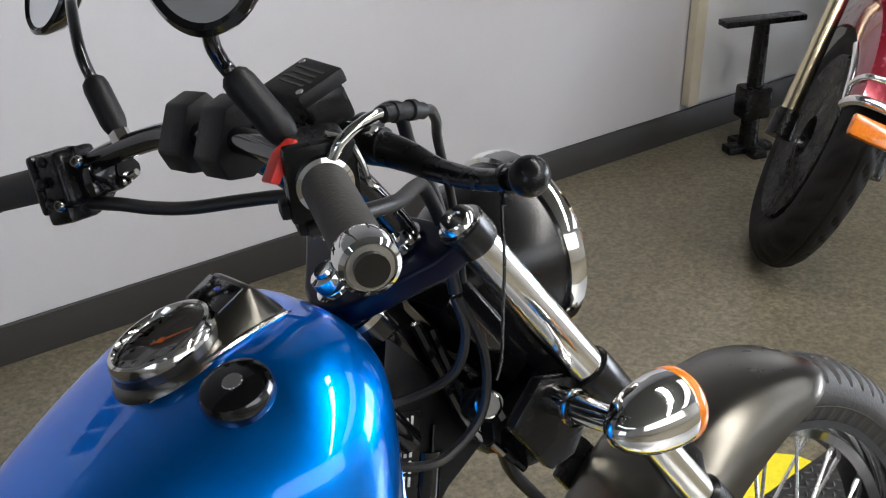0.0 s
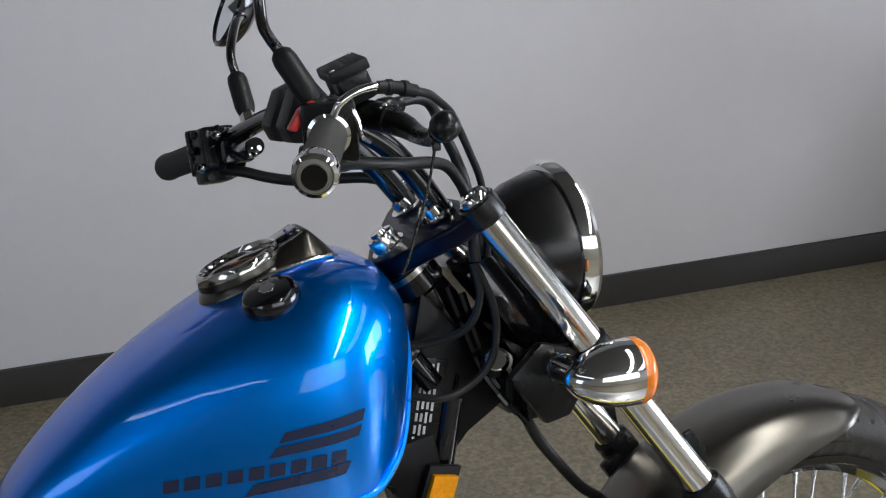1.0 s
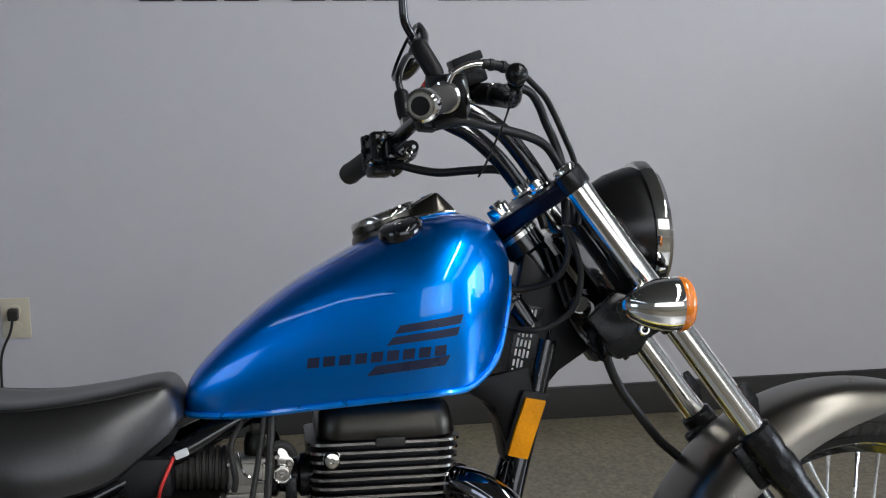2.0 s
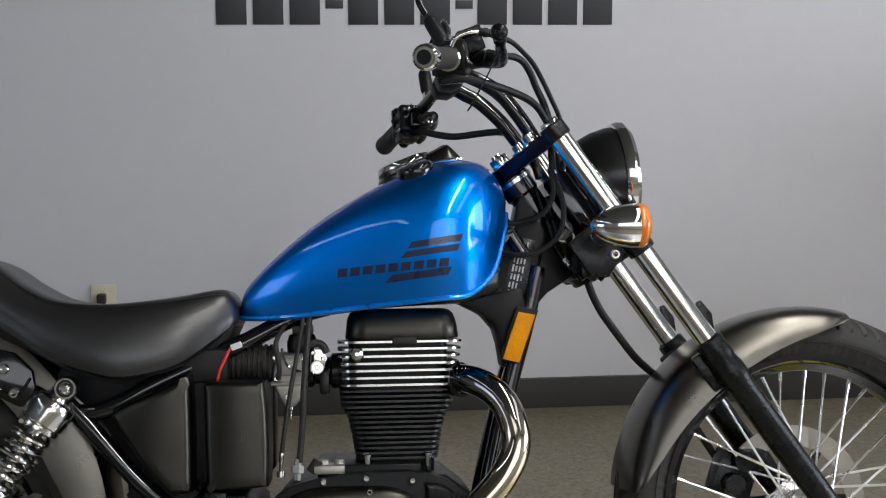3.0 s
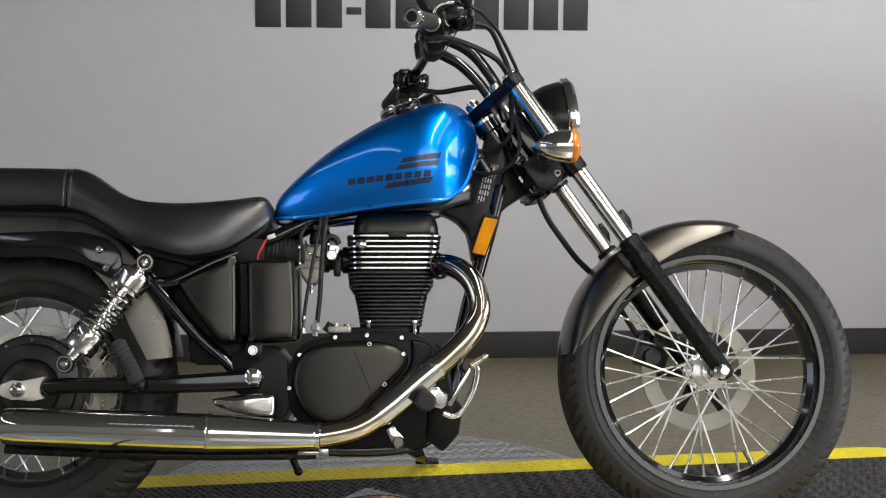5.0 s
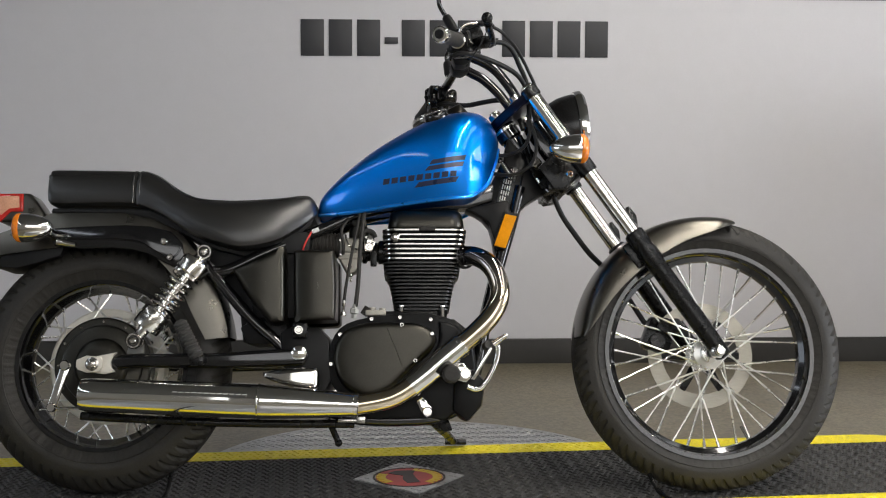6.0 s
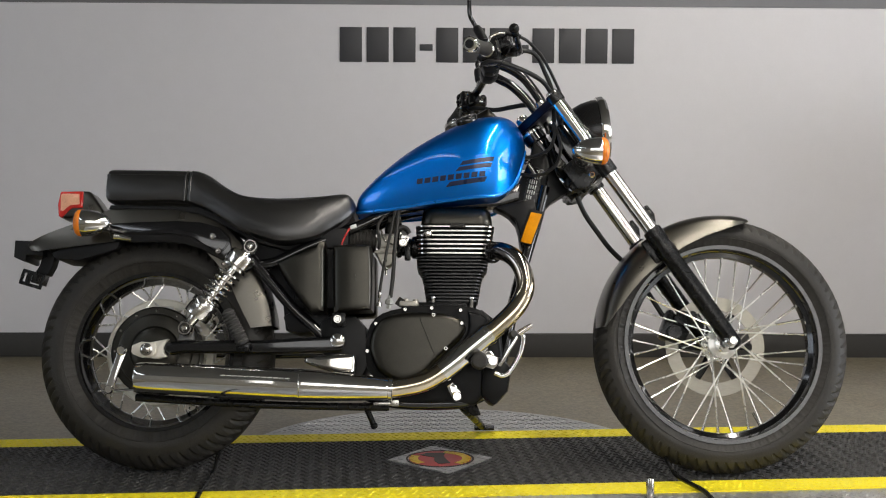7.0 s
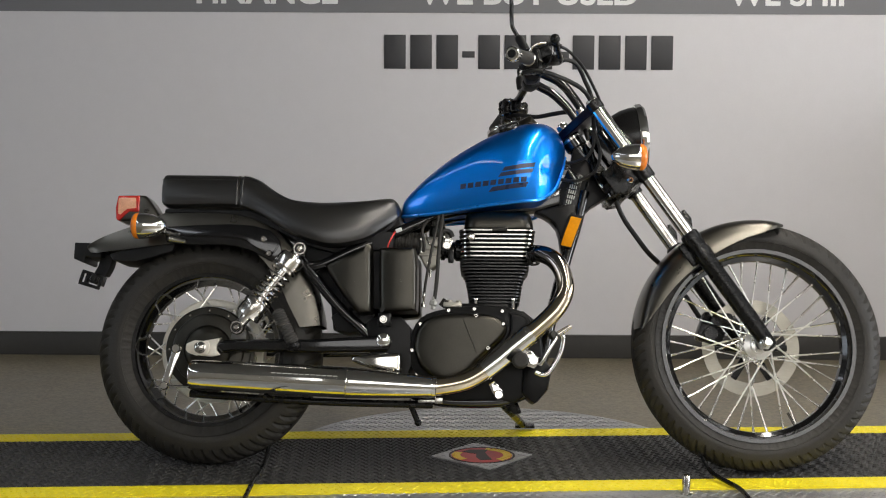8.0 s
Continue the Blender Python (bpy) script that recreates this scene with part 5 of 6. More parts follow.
for k in range(9):
    rib += [(0.0315, 0.004 + 0.0085 * k), (0.0315, 0.008 + 0.0085 * k), (0.0285, 0.009 + 0.0085 * k), (0.0285, 0.0115 + 0.0085 * k)]
part("intake_boot", lathe(rib, (0.580, -0.050, 0.605), (-1, 0, 0.05), 32), rubber, bike, "ribbed rubber intake boot")
part("air_box", box((0.455, -0.02, 0.605), (0.11, 0.17, 0.055), 0.012), plastic_black, bike)
part("manifold", joined(lathe([(0.022, 0), (0.028, 0.004), (0.028, 0.012), (0.022, 0.016), (0.024, 0.040), (0.030, 0.044), (0.030, 0.06)], (0.632, -0.04, 0.590), (1, 0, 0), 24), box((0.663, -0.062, 0.572), (0.016, 0.014, 0.040), 0.004)), satin_black, bike, "black intake manifold")
part("throttle_cable", tube([(0.632, -0.095, 0.690), (0.622, -0.110, 0.630), (0.610, -0.120, 0.566), (0.600, -0.121, 0.505), (0.594, -0.120, 0.462)], 0.0038, 8, 4), rubber, bike, "black control cable")
part("throttle_cable", tube([(0.641, -0.095, 0.690), (0.636, -0.112, 0.630), (0.631, -0.120, 0.566), (0.628, -0.121, 0.504), (0.622, -0.120, 0.448)], 0.0052, 8, 4), rubber, bike, "black breather hose")
part("cable_ferrule", lathe([(0.0035, 0.040), (0.0042, 0.034), (0.0042, 0.024), (0.0030, 0.022), (0.0030, 0.010), (0.0065, 0.009), (0.0070, 0), (0, 0)], (0.5925, -0.120, 0.426), (0.05, 0, 1), 12), polished, bike)
part("hose_union", lathe([(0.0050, 0.026), (0.0058, 0.020), (0.0058, 0.016), (0.0105, 0.015), (0.0110, 0.004), (0.0060, 0.002), (0.0060, -0.008), (0, -0.008)], (0.6185, -0.120, 0.428), (0.08, 0, 1), 6), key_steel, bike)
part("starter_bracket", joined(box((0.67, -0.09, 0.434), (0.05, 0.05, 0.014), 0.004), lathe([(0, 0.012), (0.010, 0.010), (0.011, 0)], (0.660, -0.09, 0.438), (0, 0, 1), 14), lathe([(0, 0.010), (0.008, 0.009), (0.009, 0)], (0.686, -0.085, 0.438), (0, 0, 1), 12)), alloy, bike, "alloy fitting on the case")
part("sensor_boot", tube([(0.640, -0.10, 0.430), (0.652, -0.10, 0.448)], 0.009, 12, 1), rubber, bike)
part("red_wire", tube([(0.512, -0.10, 0.632), (0.503, -0.112, 0.612), (0.496, -0.115, 0.596), (0.492, -0.112, 0.580)], 0.0024, 8, 4), red_plastic, bike, "bare red wire")
part("wire_clip", box((0.522, -0.100, 0.636), (0.018, 0.01, 0.010), 0.002, Matrix.Rotation(radians(-20), 4, "Y")), letter_white, bike, "white wire clip")

# ---- exhaust ----
HEAD_PIPE = [(0.866, -0.066, 0.573), (0.886, -0.088, 0.576), (0.911, -0.116, 0.571), (0.938, -0.138, 0.554), (0.958, -0.151, 0.526), (0.968, -0.158, 0.489), (0.965, -0.163, 0.459), (0.949, -0.167, 0.427), (0.924, -0.171, 0.397), (0.894, -0.174, 0.369), (0.862, -0.178, 0.343),
             (0.835, -0.180, 0.320), (0.796, -0.182, 0.286), (0.749, -0.185, 0.250), (0.713, -0.187, 0.230), (0.678, -0.188, 0.220), (0.626, -0.190, 0.212), (0.590, -0.190, 0.212)]
exh = part("exhaust_pipe", tube(HEAD_PIPE, 0.0235, 28, 6), header_chrome, bike, "chrome exhaust header pipe, heat-tinted gold")
part("port_collar", lathe([(0.024, -0.010), (0.029, -0.007), (0.029, 0.002), (0.024, 0.005)], (0.887, -0.084, 0.573), (0.62, -0.78, 0.06), 28), satin_black, exh)
part("heat_shield", tube([(0.877, -0.1765, 0.355), (0.862, -0.178, 0.343), (0.835, -0.180, 0.320), (0.796, -0.182, 0.286), (0.756, -0.1845, 0.255)], 0.0275, 28, 6), chrome, exh, "polished heat shield sleeve")
part("shield_clamp", lathe([(0.0268, -0.004), (0.0290, -0.003), (0.0290, 0.003), (0.0268, 0.004)], (0.872, -0.177, 0.351), (0.76, 0.04, 0.65), 28), chrome, exh)
muf = part("muffler", lathe([(0.0250, 0), (0.0265, 0.003), (0.0275, 0.02), (0.0325, 0.08), (0.0375, 0.16), (0.0402, 0.218), (0.0408, 0.226), (0.0400, 0.229), (0.0402, 0.30), (0.0394, 0.45), (0.0384, 0.60), (0.0374, 0.630), (0.0355, 0.638), (0.030, 0.641), (0.0275, 0.636), (0.026, 0.60), (0, 0.59)], (0.631, -0.190, 0.212), (-1, -0.012, 0.040), 48), chrome, bike, "long chrome muffler")
part("muffler_ring", lathe([(0.0260, 0), (0.0285, 0.002), (0.0285, 0.010), (0.0262, 0.012)], (0.634, -0.190, 0.212), (-1, 0, 0.04), 36), chrome, muf)
part("muffler_ring", lathe([(0.0404, 0), (0.0416, 0.001), (0.0416, 0.003), (0.0402, 0.004)], (0.404, -0.1928, 0.221), (-1, 0, 0.04), 40), chrome, muf)
part("muffler_bracket", pillow([(0.408, 0.289), (0.450, 0.296), (0.500, 0.301), (0.532, 0.301), (0.540, 0.292), (0.541, 0.262), (0.536, 0.250), (0.500, 0.250), (0.450, 0.262), (0.412, 0.276)], -0.150, -0.176, 0.012, 0.010), worn_chrome, bike, "chrome muffler hanger plate")
for i in range(3):
    for k in range(12):
        xa = 0.215 + k * 0.0145
        part("print_bar", box((xa, -0.2320 + i * 0.0006, 0.2390 - i * 0.0055 - (xa - 0.3) * 0.04), (0.0115, 0.0014, 0.0017), 0.0002), print_pale, muf)
part("clamp_tab", joined(box((0.640, -0.175, 0.178), (0.020, 0.02, 0.016), 0.002), box((0.610, -0.12, 0.176), (0.05, 0.1, 0.008), 0.002)), polished, bike)
part("lower_rail", tube([(-0.02, -0.14, 0.188), (0.3, -0.14, 0.172), (0.62, -0.10, 0.168)], 0.010, 10, 3), satin_black, bike)

# ---- foot controls and stands ----
peg = part("foot_peg", lathe([(0, 0.080), (0.016, 0.080), (0.021, 0.076), (0.021, 0.066), (0.0185, 0.063), (0.021, 0.060), (0.021, 0.045), (0.0185, 0.042), (0.021, 0.039), (0.021, 0.01), (0.014, 0)], (0.850, -0.160, 0.283), (0, -1, 0), 24), rubber, bike, "black rubber foot peg")
part("peg_bracket", joined(slab([(0.836, 0.288), (0.862, 0.312), (0.878, 0.312), (0.899, 0.294), (0.900, 0.276), (0.886, 0.264), (0.866, 0.270)], -0.160, -0.148, 0.004), lathe([(0, 0.006), (0.011, 0.006), (0.013, 0)], (0.885, -0.160, 0.286), (0, -1, 0), 20)), chrome, peg, "chrome peg bracket")
part("pipe_bracket", joined(slab([(0.768, 0.222), (0.784, 0.232), (0.806, 0.206), (0.808, 0.188), (0.792, 0.184), (0.780, 0.196)], -0.150, -0.140, 0.004), lathe([(0, 0.007), (0.010, 0.007), (0.013, 0)], (0.795, -0.150, 0.196), (0, -1, 0), 20)), chrome, bike, "chrome pipe bracket")
pedal = part("brake_pedal", joined(slab([(0.897, 0.272), (0.906, 0.270), (0.949, 0.344), (0.943, 0.353)], -0.172, -0.158, 0.003), tube([(0.890, -0.150, 0.256), (0.908, -0.150, 0.249), (0.926, -0.152, 0.256), (0.944, -0.153, 0.284), (0.957, -0.154, 0.315), (0.962, -0.158, 0.345), (0.956, -0.160, 0.358)], 0.0068, 12, 5)), chrome, bike, "chrome rear brake pedal")
part("pedal_pad", joined(tube([(0.950, -0.164, 0.355), (0.966, -0.165, 0.366), (0.982, -0.166, 0.376)], [0.008, 0.007, 0.0055], 12, 3), box((0.977, -0.166, 0.373), (0.016, 0.030, 0.006), 0.002, Matrix.Rotation(radians(-36), 4, "Y"))), chrome, pedal)
part("pedal_rubber", lathe([(0, 0.010), (0.009, 0.010), (0.011, 0.006), (0.011, -0.008), (0, -0.010)], (0.936, -0.160, 0.352), (0.3, -0.9, 0.2), 16), rubber, pedal, "black rubber stop")
part("horn_and_case_front", slab([(0.855, 0.20), (0.86, 0.28), (0.905, 0.30), (0.935, 0.27), (0.925, 0.21), (0.89, 0.17)], -0.125, 0.08, 0.012), engine_black, bike)
part("side_stand", joined(tube([(0.800, 0.085, 0.190), (0.822, 0.170, 0.165), (0.874, 0.425, 0.116)], [0.016, 0.013, 0.010], 12, 3), slab([(0.790, 0.205), (0.815, 0.212), (0.850, 0.180), (0.862, 0.150), (0.840, 0.146), (0.812, 0.168)], 0.085, 0.115, 0.005), tube([(0.815, 0.10, 0.200), (0.880, 0.14, 0.205)], 0.005, 8, 1), box((0.880, 0.440, 0.114), (0.060, 0.040, 0.008), 0.003, Matrix.Rotation(radians(13), 4, "X"))), satin_black, bike, "lowered black side stand")
part("tie_lever", joined(tube([(0.545, 0.05, 0.180), (0.560, 0.06, 0.150), (0.572, 0.065, 0.122)], 0.008, 10, 3), bead((0.573, 0.065, 0.120), 0.010)), satin_black, bike)

# ---- fork, clamps, headlight ----
DOWN, FWD = Vector((math.sin(RAKE), 0, -math.cos(RAKE))), Vector((math.cos(RAKE), 0, math.sin(RAKE)))
FORK_TOP = Vector((1.046, 0, 0.982))


def fk(s, v, y):
    return FORK_TOP + DOWN * s + FWD * v + Vector((0, y, 0))


UPRIGHT = Matrix.Rotation(RAKE, 4, "Y").inverted()
for side in (-1, 1):
    y = side * 0.109
    leg = part("fork_tube", lathe([(0.0185, 0.000), (0.0188, 0.004), (0.0188, 0.47)], fk(0, 0, y), DOWN, 36), fork_chrome, bike, "polished chrome fork tube", True)
    part("fork_cap", lathe([(0, -0.0085), (0.0060, -0.0085), (0.0068, -0.0105), (0.0140, -0.0110), (0.0160, -0.0085), (0.0170, -0.0040), (0.0206, -0.0030), (0.0206, 0.004)], fk(-0.0075, 0, y), DOWN, 6 * 4), chrome, leg, "chrome fork cap", True)
    slider = part("fork_slider", lathe([(0.0195, 0.430), (0.0245, 0.434), (0.0255, 0.447), (0.0255, 0.467), (0.0235, 0.477), (0.0262, 0.492), (0.0262, 0.512), (0.0232, 0.527), (0.0230, 0.70), (0.0215, 0.775), (0.0200, 0.800), (0.012, 0.806), (0, 0.806)], fk(0, 0, y), DOWN, 32), satin_black, bike, "satin black fork slider", True)
    part("axle_boss", joined(lathe([(0, 0.012), (0.009, 0.012), (0.010, 0.006), (0.013, 0.004), (0.013, -0.002), (0.018, -0.006), (0.018, -0.03)], (FA.x, y + side * 0.022, FA.z), (0, side, 0), 24)), polished, slider, "bright axle bolt", True)
    fin = slab([(0, 0), (0.014, 0.0), (0.022, 0.030), (0.014, 0.058), (0.004, 0.058)], y - side * 0.004, y + side * 0.002, 0.002)
    fin.transform(Matrix.Translation((1.296, 0, 0.636)) @ Matrix.Rotation(radians(-22), 4, "Y"))
    part("fender_stay", joined(fin, box((1.315, side * 0.092, 0.585), (0.07, 0.016, 0.06), 0.006, Matrix.Rotation(radians(55), 4, "Y"))), satin_black, bike, "", True)
    part("fork_shroud", lathe([(0.0205, -0.0105), (0.0222, -0.0085), (0.0225, 0.0130), (0.0214, 0.0165), (0.0190, 0.0175)], fk(0, 0, y), DOWN, 32), bowl_black, bike, "black clamp collar", True)
    part("lower_collar", lathe([(0.0195, 0.200), (0.0232, 0.201), (0.0240, 0.205), (0.0240, 0.246), (0.0232, 0.250), (0.0195, 0.251)], fk(0, 0, y), DOWN, 32), bowl_black, bike, "gloss black lower clamp collar", True)


def clamp(s0, s1, outline):
    """A fork clamp: outline of (v, y), between s0 and s1 down the fork."""
    bm = bmesh.new()
    a = [bm.verts.new(fk(s0, v, y)) for v, y in outline]
    b = [bm.verts.new(fk(s1, v, y)) for v, y in outline]
    n = len(outline)
    bm.faces.new(a), bm.faces.new(b[::-1])
    for j in range(n):
        bm.faces.new((a[j], b[j], b[(j + 1) % n], a[(j + 1) % n]))
    bmesh.ops.recalc_face_normals(bm, faces=bm.faces)
    return rounded(bm, 0.005, 3, 0.5)


OUT = [(0.002, -0.098), (-0.004, -0.112), (-0.018, -0.117), (-0.040, -0.106), (-0.072, -0.070), (-0.098, -0.042), (-0.110, -0.018)]
OUT = OUT + [(v, -y) for v, y in OUT[::-1]]
part("upper_clamp", clamp(-0.005, 0.019, OUT), clamp_paint, bike, "gloss blue-black upper fork clamp", True)
part("lower_clamp", clamp(0.200, 0.244, [(v * 0.95, y * 0.97) for v, y in OUT]), satin_black, bike, "satin black lower fork clamp", True)
nut = fk(-0.003, -0.083, 0)
part("steering_nut", lathe([(0, 0.024), (0.009, 0.024), (0.010, 0.020), (0.0165, 0.019), (0.0175, 0.015), (0.0175, 0.004), (0.022, 0.003), (0.022, 0)], nut, STEER_AXIS, 6 * 3), chrome, bike, "chrome steering nut", True)
part("steering_head", lathe([(0.024, 0.016), (0.031, 0.022), (0.031, 0.055), (0.027, 0.060), (0.027, 0.175), (0.032, 0.180), (0.032, 0.196), (0.024, 0.2)], fk(0, -0.083, 0), DOWN, 32), gloss_black, bike, "gloss black steering head", True)
part("head_bearing_ring", lathe([(0.028, 0.024), (0.0335, 0.026), (0.0335, 0.033), (0.028, 0.035)], fk(0, -0.083, 0), DOWN, 32), polished, bike, "", True)
for side in (-1, 1):
    part("riser_bolt", joined(lathe([(0, 0.018), (0.008, 0.018), (0.013, 0.014), (0.0135, 0.004), (0.020, 0.003), (0.020, 0)], Vector((1.019, side * 0.052, 0.973)), STEER_AXIS, 24)), chrome, bike, "chrome riser base", True)
# dark hardware and brackets between the clamps
part("fork_inner_bracket", joined(box(fk(0.12, -0.03, 0), (0.04, 0.13, 0.12), 0.008, UPRIGHT), box(fk(0.16, 0.0, -0.055), (0.05, 0.02, 0.07), 0.006, UPRIGHT), box(fk(0.16, 0.0, 0.055), (0.05, 0.02, 0.07), 0.006, UPRIGHT)), gloss_black, bike, "", True)
part("ignition_switch", joined(lathe([(0, 0.030), (0.013, 0.030), (0.0155, 0.026), (0.016, 0.0), (0.016, -0.03)], (1.072, -0.056, 0.800), (-0.25, -0.9, 0.35), 24)), satin_black, bike, "ignition switch")
part("ignition_face", lathe([(0, 0.033), (0.011, 0.033), (0.0128, 0.0312), (0.013, 0.028)], (1.072, -0.056, 0.800), (-0.25, -0.9, 0.35), 24), worn_chrome, bike, "silver key face")
part("wiring_block", joined(box((1.095, -0.045, 0.765), (0.026, 0.03, 0.026), 0.005), box((1.112, -0.045, 0.748), (0.034, 0.04, 0.018), 0.004, Matrix.Rotation(radians(30), 4, "Y"))), plastic_black, bike)
for k in range(6):
    part("connector", joined(tube([(1.066 + 0.011 * k, -0.080, 0.770 - 0.012 * (k % 3)), (1.074 + 0.011 * k, -0.086, 0.758 - 0.012 * (k % 3))], 0.0042, 8, 1)), (polished, plastic_black, gloss_black)[k % 3], bike)
part("clamp_bolt", hexbolt((1.142, -0.111, 0.773), (0, -1, 0), 0.009, 0.008), polished, bike, "", True)
part("signal_bracket", joined(slab([(1.064, 0.791), (1.104, 0.826), (1.159, 0.811), (1.169, 0.786), (1.134, 0.739), (1.104, 0.733)], -0.113, -0.097, 0.005), slab([(1.064, 0.791), (1.104, 0.826), (1.159, 0.811), (1.169, 0.786), (1.134, 0.739), (1.104, 0.733)], 0.097, 0.113, 0.005), box((1.114, 0, 0.751), (0.05, 0.19, 0.03), 0.006)), satin_black, bike, "black lower bracket", True)

# headlight: bowl, chrome rim, clear lens
hl_c, hl_d = Vector((1.180, 0, 0.918)), Vector((0.995, 0, 0.085)).normalized()
bowl = part("headlight", lathe([(0, -0.108), (0.022, -0.106), (0.046, -0.094), (0.066, -0.074), (0.080, -0.046), (0.087, -0.018), (0.088, -0.004)], hl_c, hl_d, 56), bowl_black, bike, "semi-gloss black headlight bowl", True)
part("headlight_rim", lathe([(0.086, -0.008), (0.0925, -0.007), (0.0955, 0.000), (0.0955, 0.010), (0.090, 0.017), (0.082, 0.019), (0.080, 0.014)], hl_c, hl_d, 64), chrome, bowl, "chrome headlight rim", True)
part("headlight_lens", lathe([(0.082, 0.012), (0.06, 0.022), (0.03, 0.027), (0, 0.028)], hl_c, hl_d, 48), clear_glass, bowl, "clear headlight lens", True).visible_shadow = False
part("reflector", lathe([(0.082, 0.008), (0.06, -0.03), (0.03, -0.05), (0, -0.055)], hl_c, hl_d, 40), mirror_glass, bowl, "", True)
part("rim_screw", hexbolt(hl_c + Vector((0.012, 0, -0.094)), (0, 0, -1), 0.004, 0.004), polished, bowl, "", True)
part("headlight_mount", joined(box((1.118, 0, 0.845), (0.05, 0.06, 0.05), 0.008)), satin_black, bowl, "", True)

# ---- handlebar and its controls ----
BAR = [(0.808, -0.335, 1.051), (0.860, -0.208, 1.079), (0.870, -0.165, 1.089), (0.875, -0.105, 1.094), (0.879, -0.050, 1.096), (0.880, 0.0, 1.096), (0.878, 0.052, 1.095), (0.871, 0.100, 1.089), (0.854, 0.165, 1.073), (0.8225, 0.232, 1.050), (0.790, 0.355, 1.029)]
RISERS = {-1: [(1.026, -0.052, 0.970), (1.012, -0.052, 0.994), (0.993, -0.052, 1.022), (0.968, -0.052, 1.052), (0.935, -0.052, 1.075), (0.888, -0.052, 1.094)],
          1: [(1.024, 0.052, 0.970), (1.010, 0.052, 0.990), (0.982, 0.052, 1.026), (0.945, 0.052, 1.060), (0.916, 0.052, 1.076), (0.886, 0.052, 1.092)]}
part("handlebar", tube(BAR, 0.0112, 18, 6), gloss_black, bike, "gloss black handlebar", True)
for side in (-1, 1):
    rs = part("riser", tube(RISERS[side], 0.0128, 18, 6), gloss_black, bike, "gloss black bent handlebar riser", True)
    y = side * 0.034
    part("riser_clamp", slab([(0.856, 1.084), (0.872, 1.122), (0.892, 1.130), (0.908, 1.110), (0.904, 1.074), (0.886, 1.064), (0.864, 1.066)], y - 0.022, y + 0.022, 0.003), plastic_black, rs, "black angular bar clamp", True)


def grip_line(side):
    """Inner end and direction of a grip along the bar."""
    a, b = (Vector(BAR[1]), Vector(BAR[0])) if side < 0 else (Vector(BAR[-2]), Vector(BAR[-1]))
    return a, (b - a).normalized()


for side in (-1, 1):
    o, d = grip_line(side)
    g = part("grip", lathe([(0.016, 0), (0.0172, 0.004), (0.0172, 0.108), (0.0182, 0.112), (0.0182, 0.118), (0.015, 0.120)], o, d, 32), grip_rubber, bike, "dark grey rubber grip", True)
    if side < 0:
        ring = part("bar_end", lathe([(0.0170, 0.112), (0.0195, 0.114), (0.0205, 0.118), (0.0205, 0.127), (0.0195, 0.134), (0.0165, 0.1365), (0.0152, 0.1345)], o, d, 40), chrome, g, "chrome bar end", True)
        part("end_plate", lathe([(0.0155, 0.1325), (0.0150, 0.1352), (0.0, 0.1358)], o, d, 32), alloy, g, "satin metal end plate", True)
        side_axis = d.orthogonal().normalized()
        notches = []
        for k in range(10):
            q = Matrix.Rotation(2 * math.pi * k / 10, 4, d) @ side_axis
            notches.append(box(o + d * 0.1195 + q * 0.0198, (0.0014, 0.0022, 0.007), 0.0005, d.to_track_quat("Z", "Y").to_matrix().to_4x4() @ Matrix.Rotation(2 * math.pi * k / 10, 4, "Z")))
        part("ring_notches", joined(*notches), satin_black, g, "black notches round the chrome bar end", True)
        part("grip_flange", lathe([(0.0172, -0.004), (0.0205, -0.003), (0.0210, 0.000), (0.0205, 0.003), (0.0172, 0.004)], o, d, 36), chrome, g, "chrome grip flange", True)
    else:
        part("bar_end", lathe([(0.0182, 0.118), (0.0175, 0.124), (0.012, 0.128), (0, 0.129)], o, d, 32), grip_rubber, g, "", True)
        part("grip_flange", lathe([(0.0172, -0.004), (0.0225, -0.003), (0.0225, 0.003), (0.0172, 0.006)], o, d, 32), grip_rubber, g, "", True)
    along = d.to_track_quat("Y", "Z").to_matrix().to_4x4()
    housing = joined(box(o - d * 0.028, (0.046, 0.044, 0.054), 0.008, along, 3), box(o - d * 0.030 + Vector((-0.004, 0, -0.028)), (0.038, 0.036, 0.026), 0.006, along), box(o - d * 0.009, (0.052, 0.012, 0.058), 0.005, along))
    hs = part("switch_housing", housing, satin_black, bike, "black switch housing", True)
    part("housing_seam", box(o - d * 0.028, (0.0015, 0.0448, 0.0552), 0.0004, along), plastic_black, hs, "", True)
    if side < 0:
        part("stop_switch", slab([(-0.010, -0.016), (-0.002, -0.016), (0.002, 0.0), (0.010, 0.012), (0.004, 0.018), (-0.006, 0.006)], -0.007, 0.007, 0.002), red_plastic, hs, "red engine stop switch", False).data.transform(STEER @ Matrix.Translation((0.842, -0.186, 1.097)) @ Matrix.Rotation(radians(24), 4, "Y"))
        part("starter_button", box(o - d * 0.030 + Vector((-0.028, 0, -0.022)), (0.012, 0.016, 0.012), 0.003, along), plastic_black, hs, "", True)
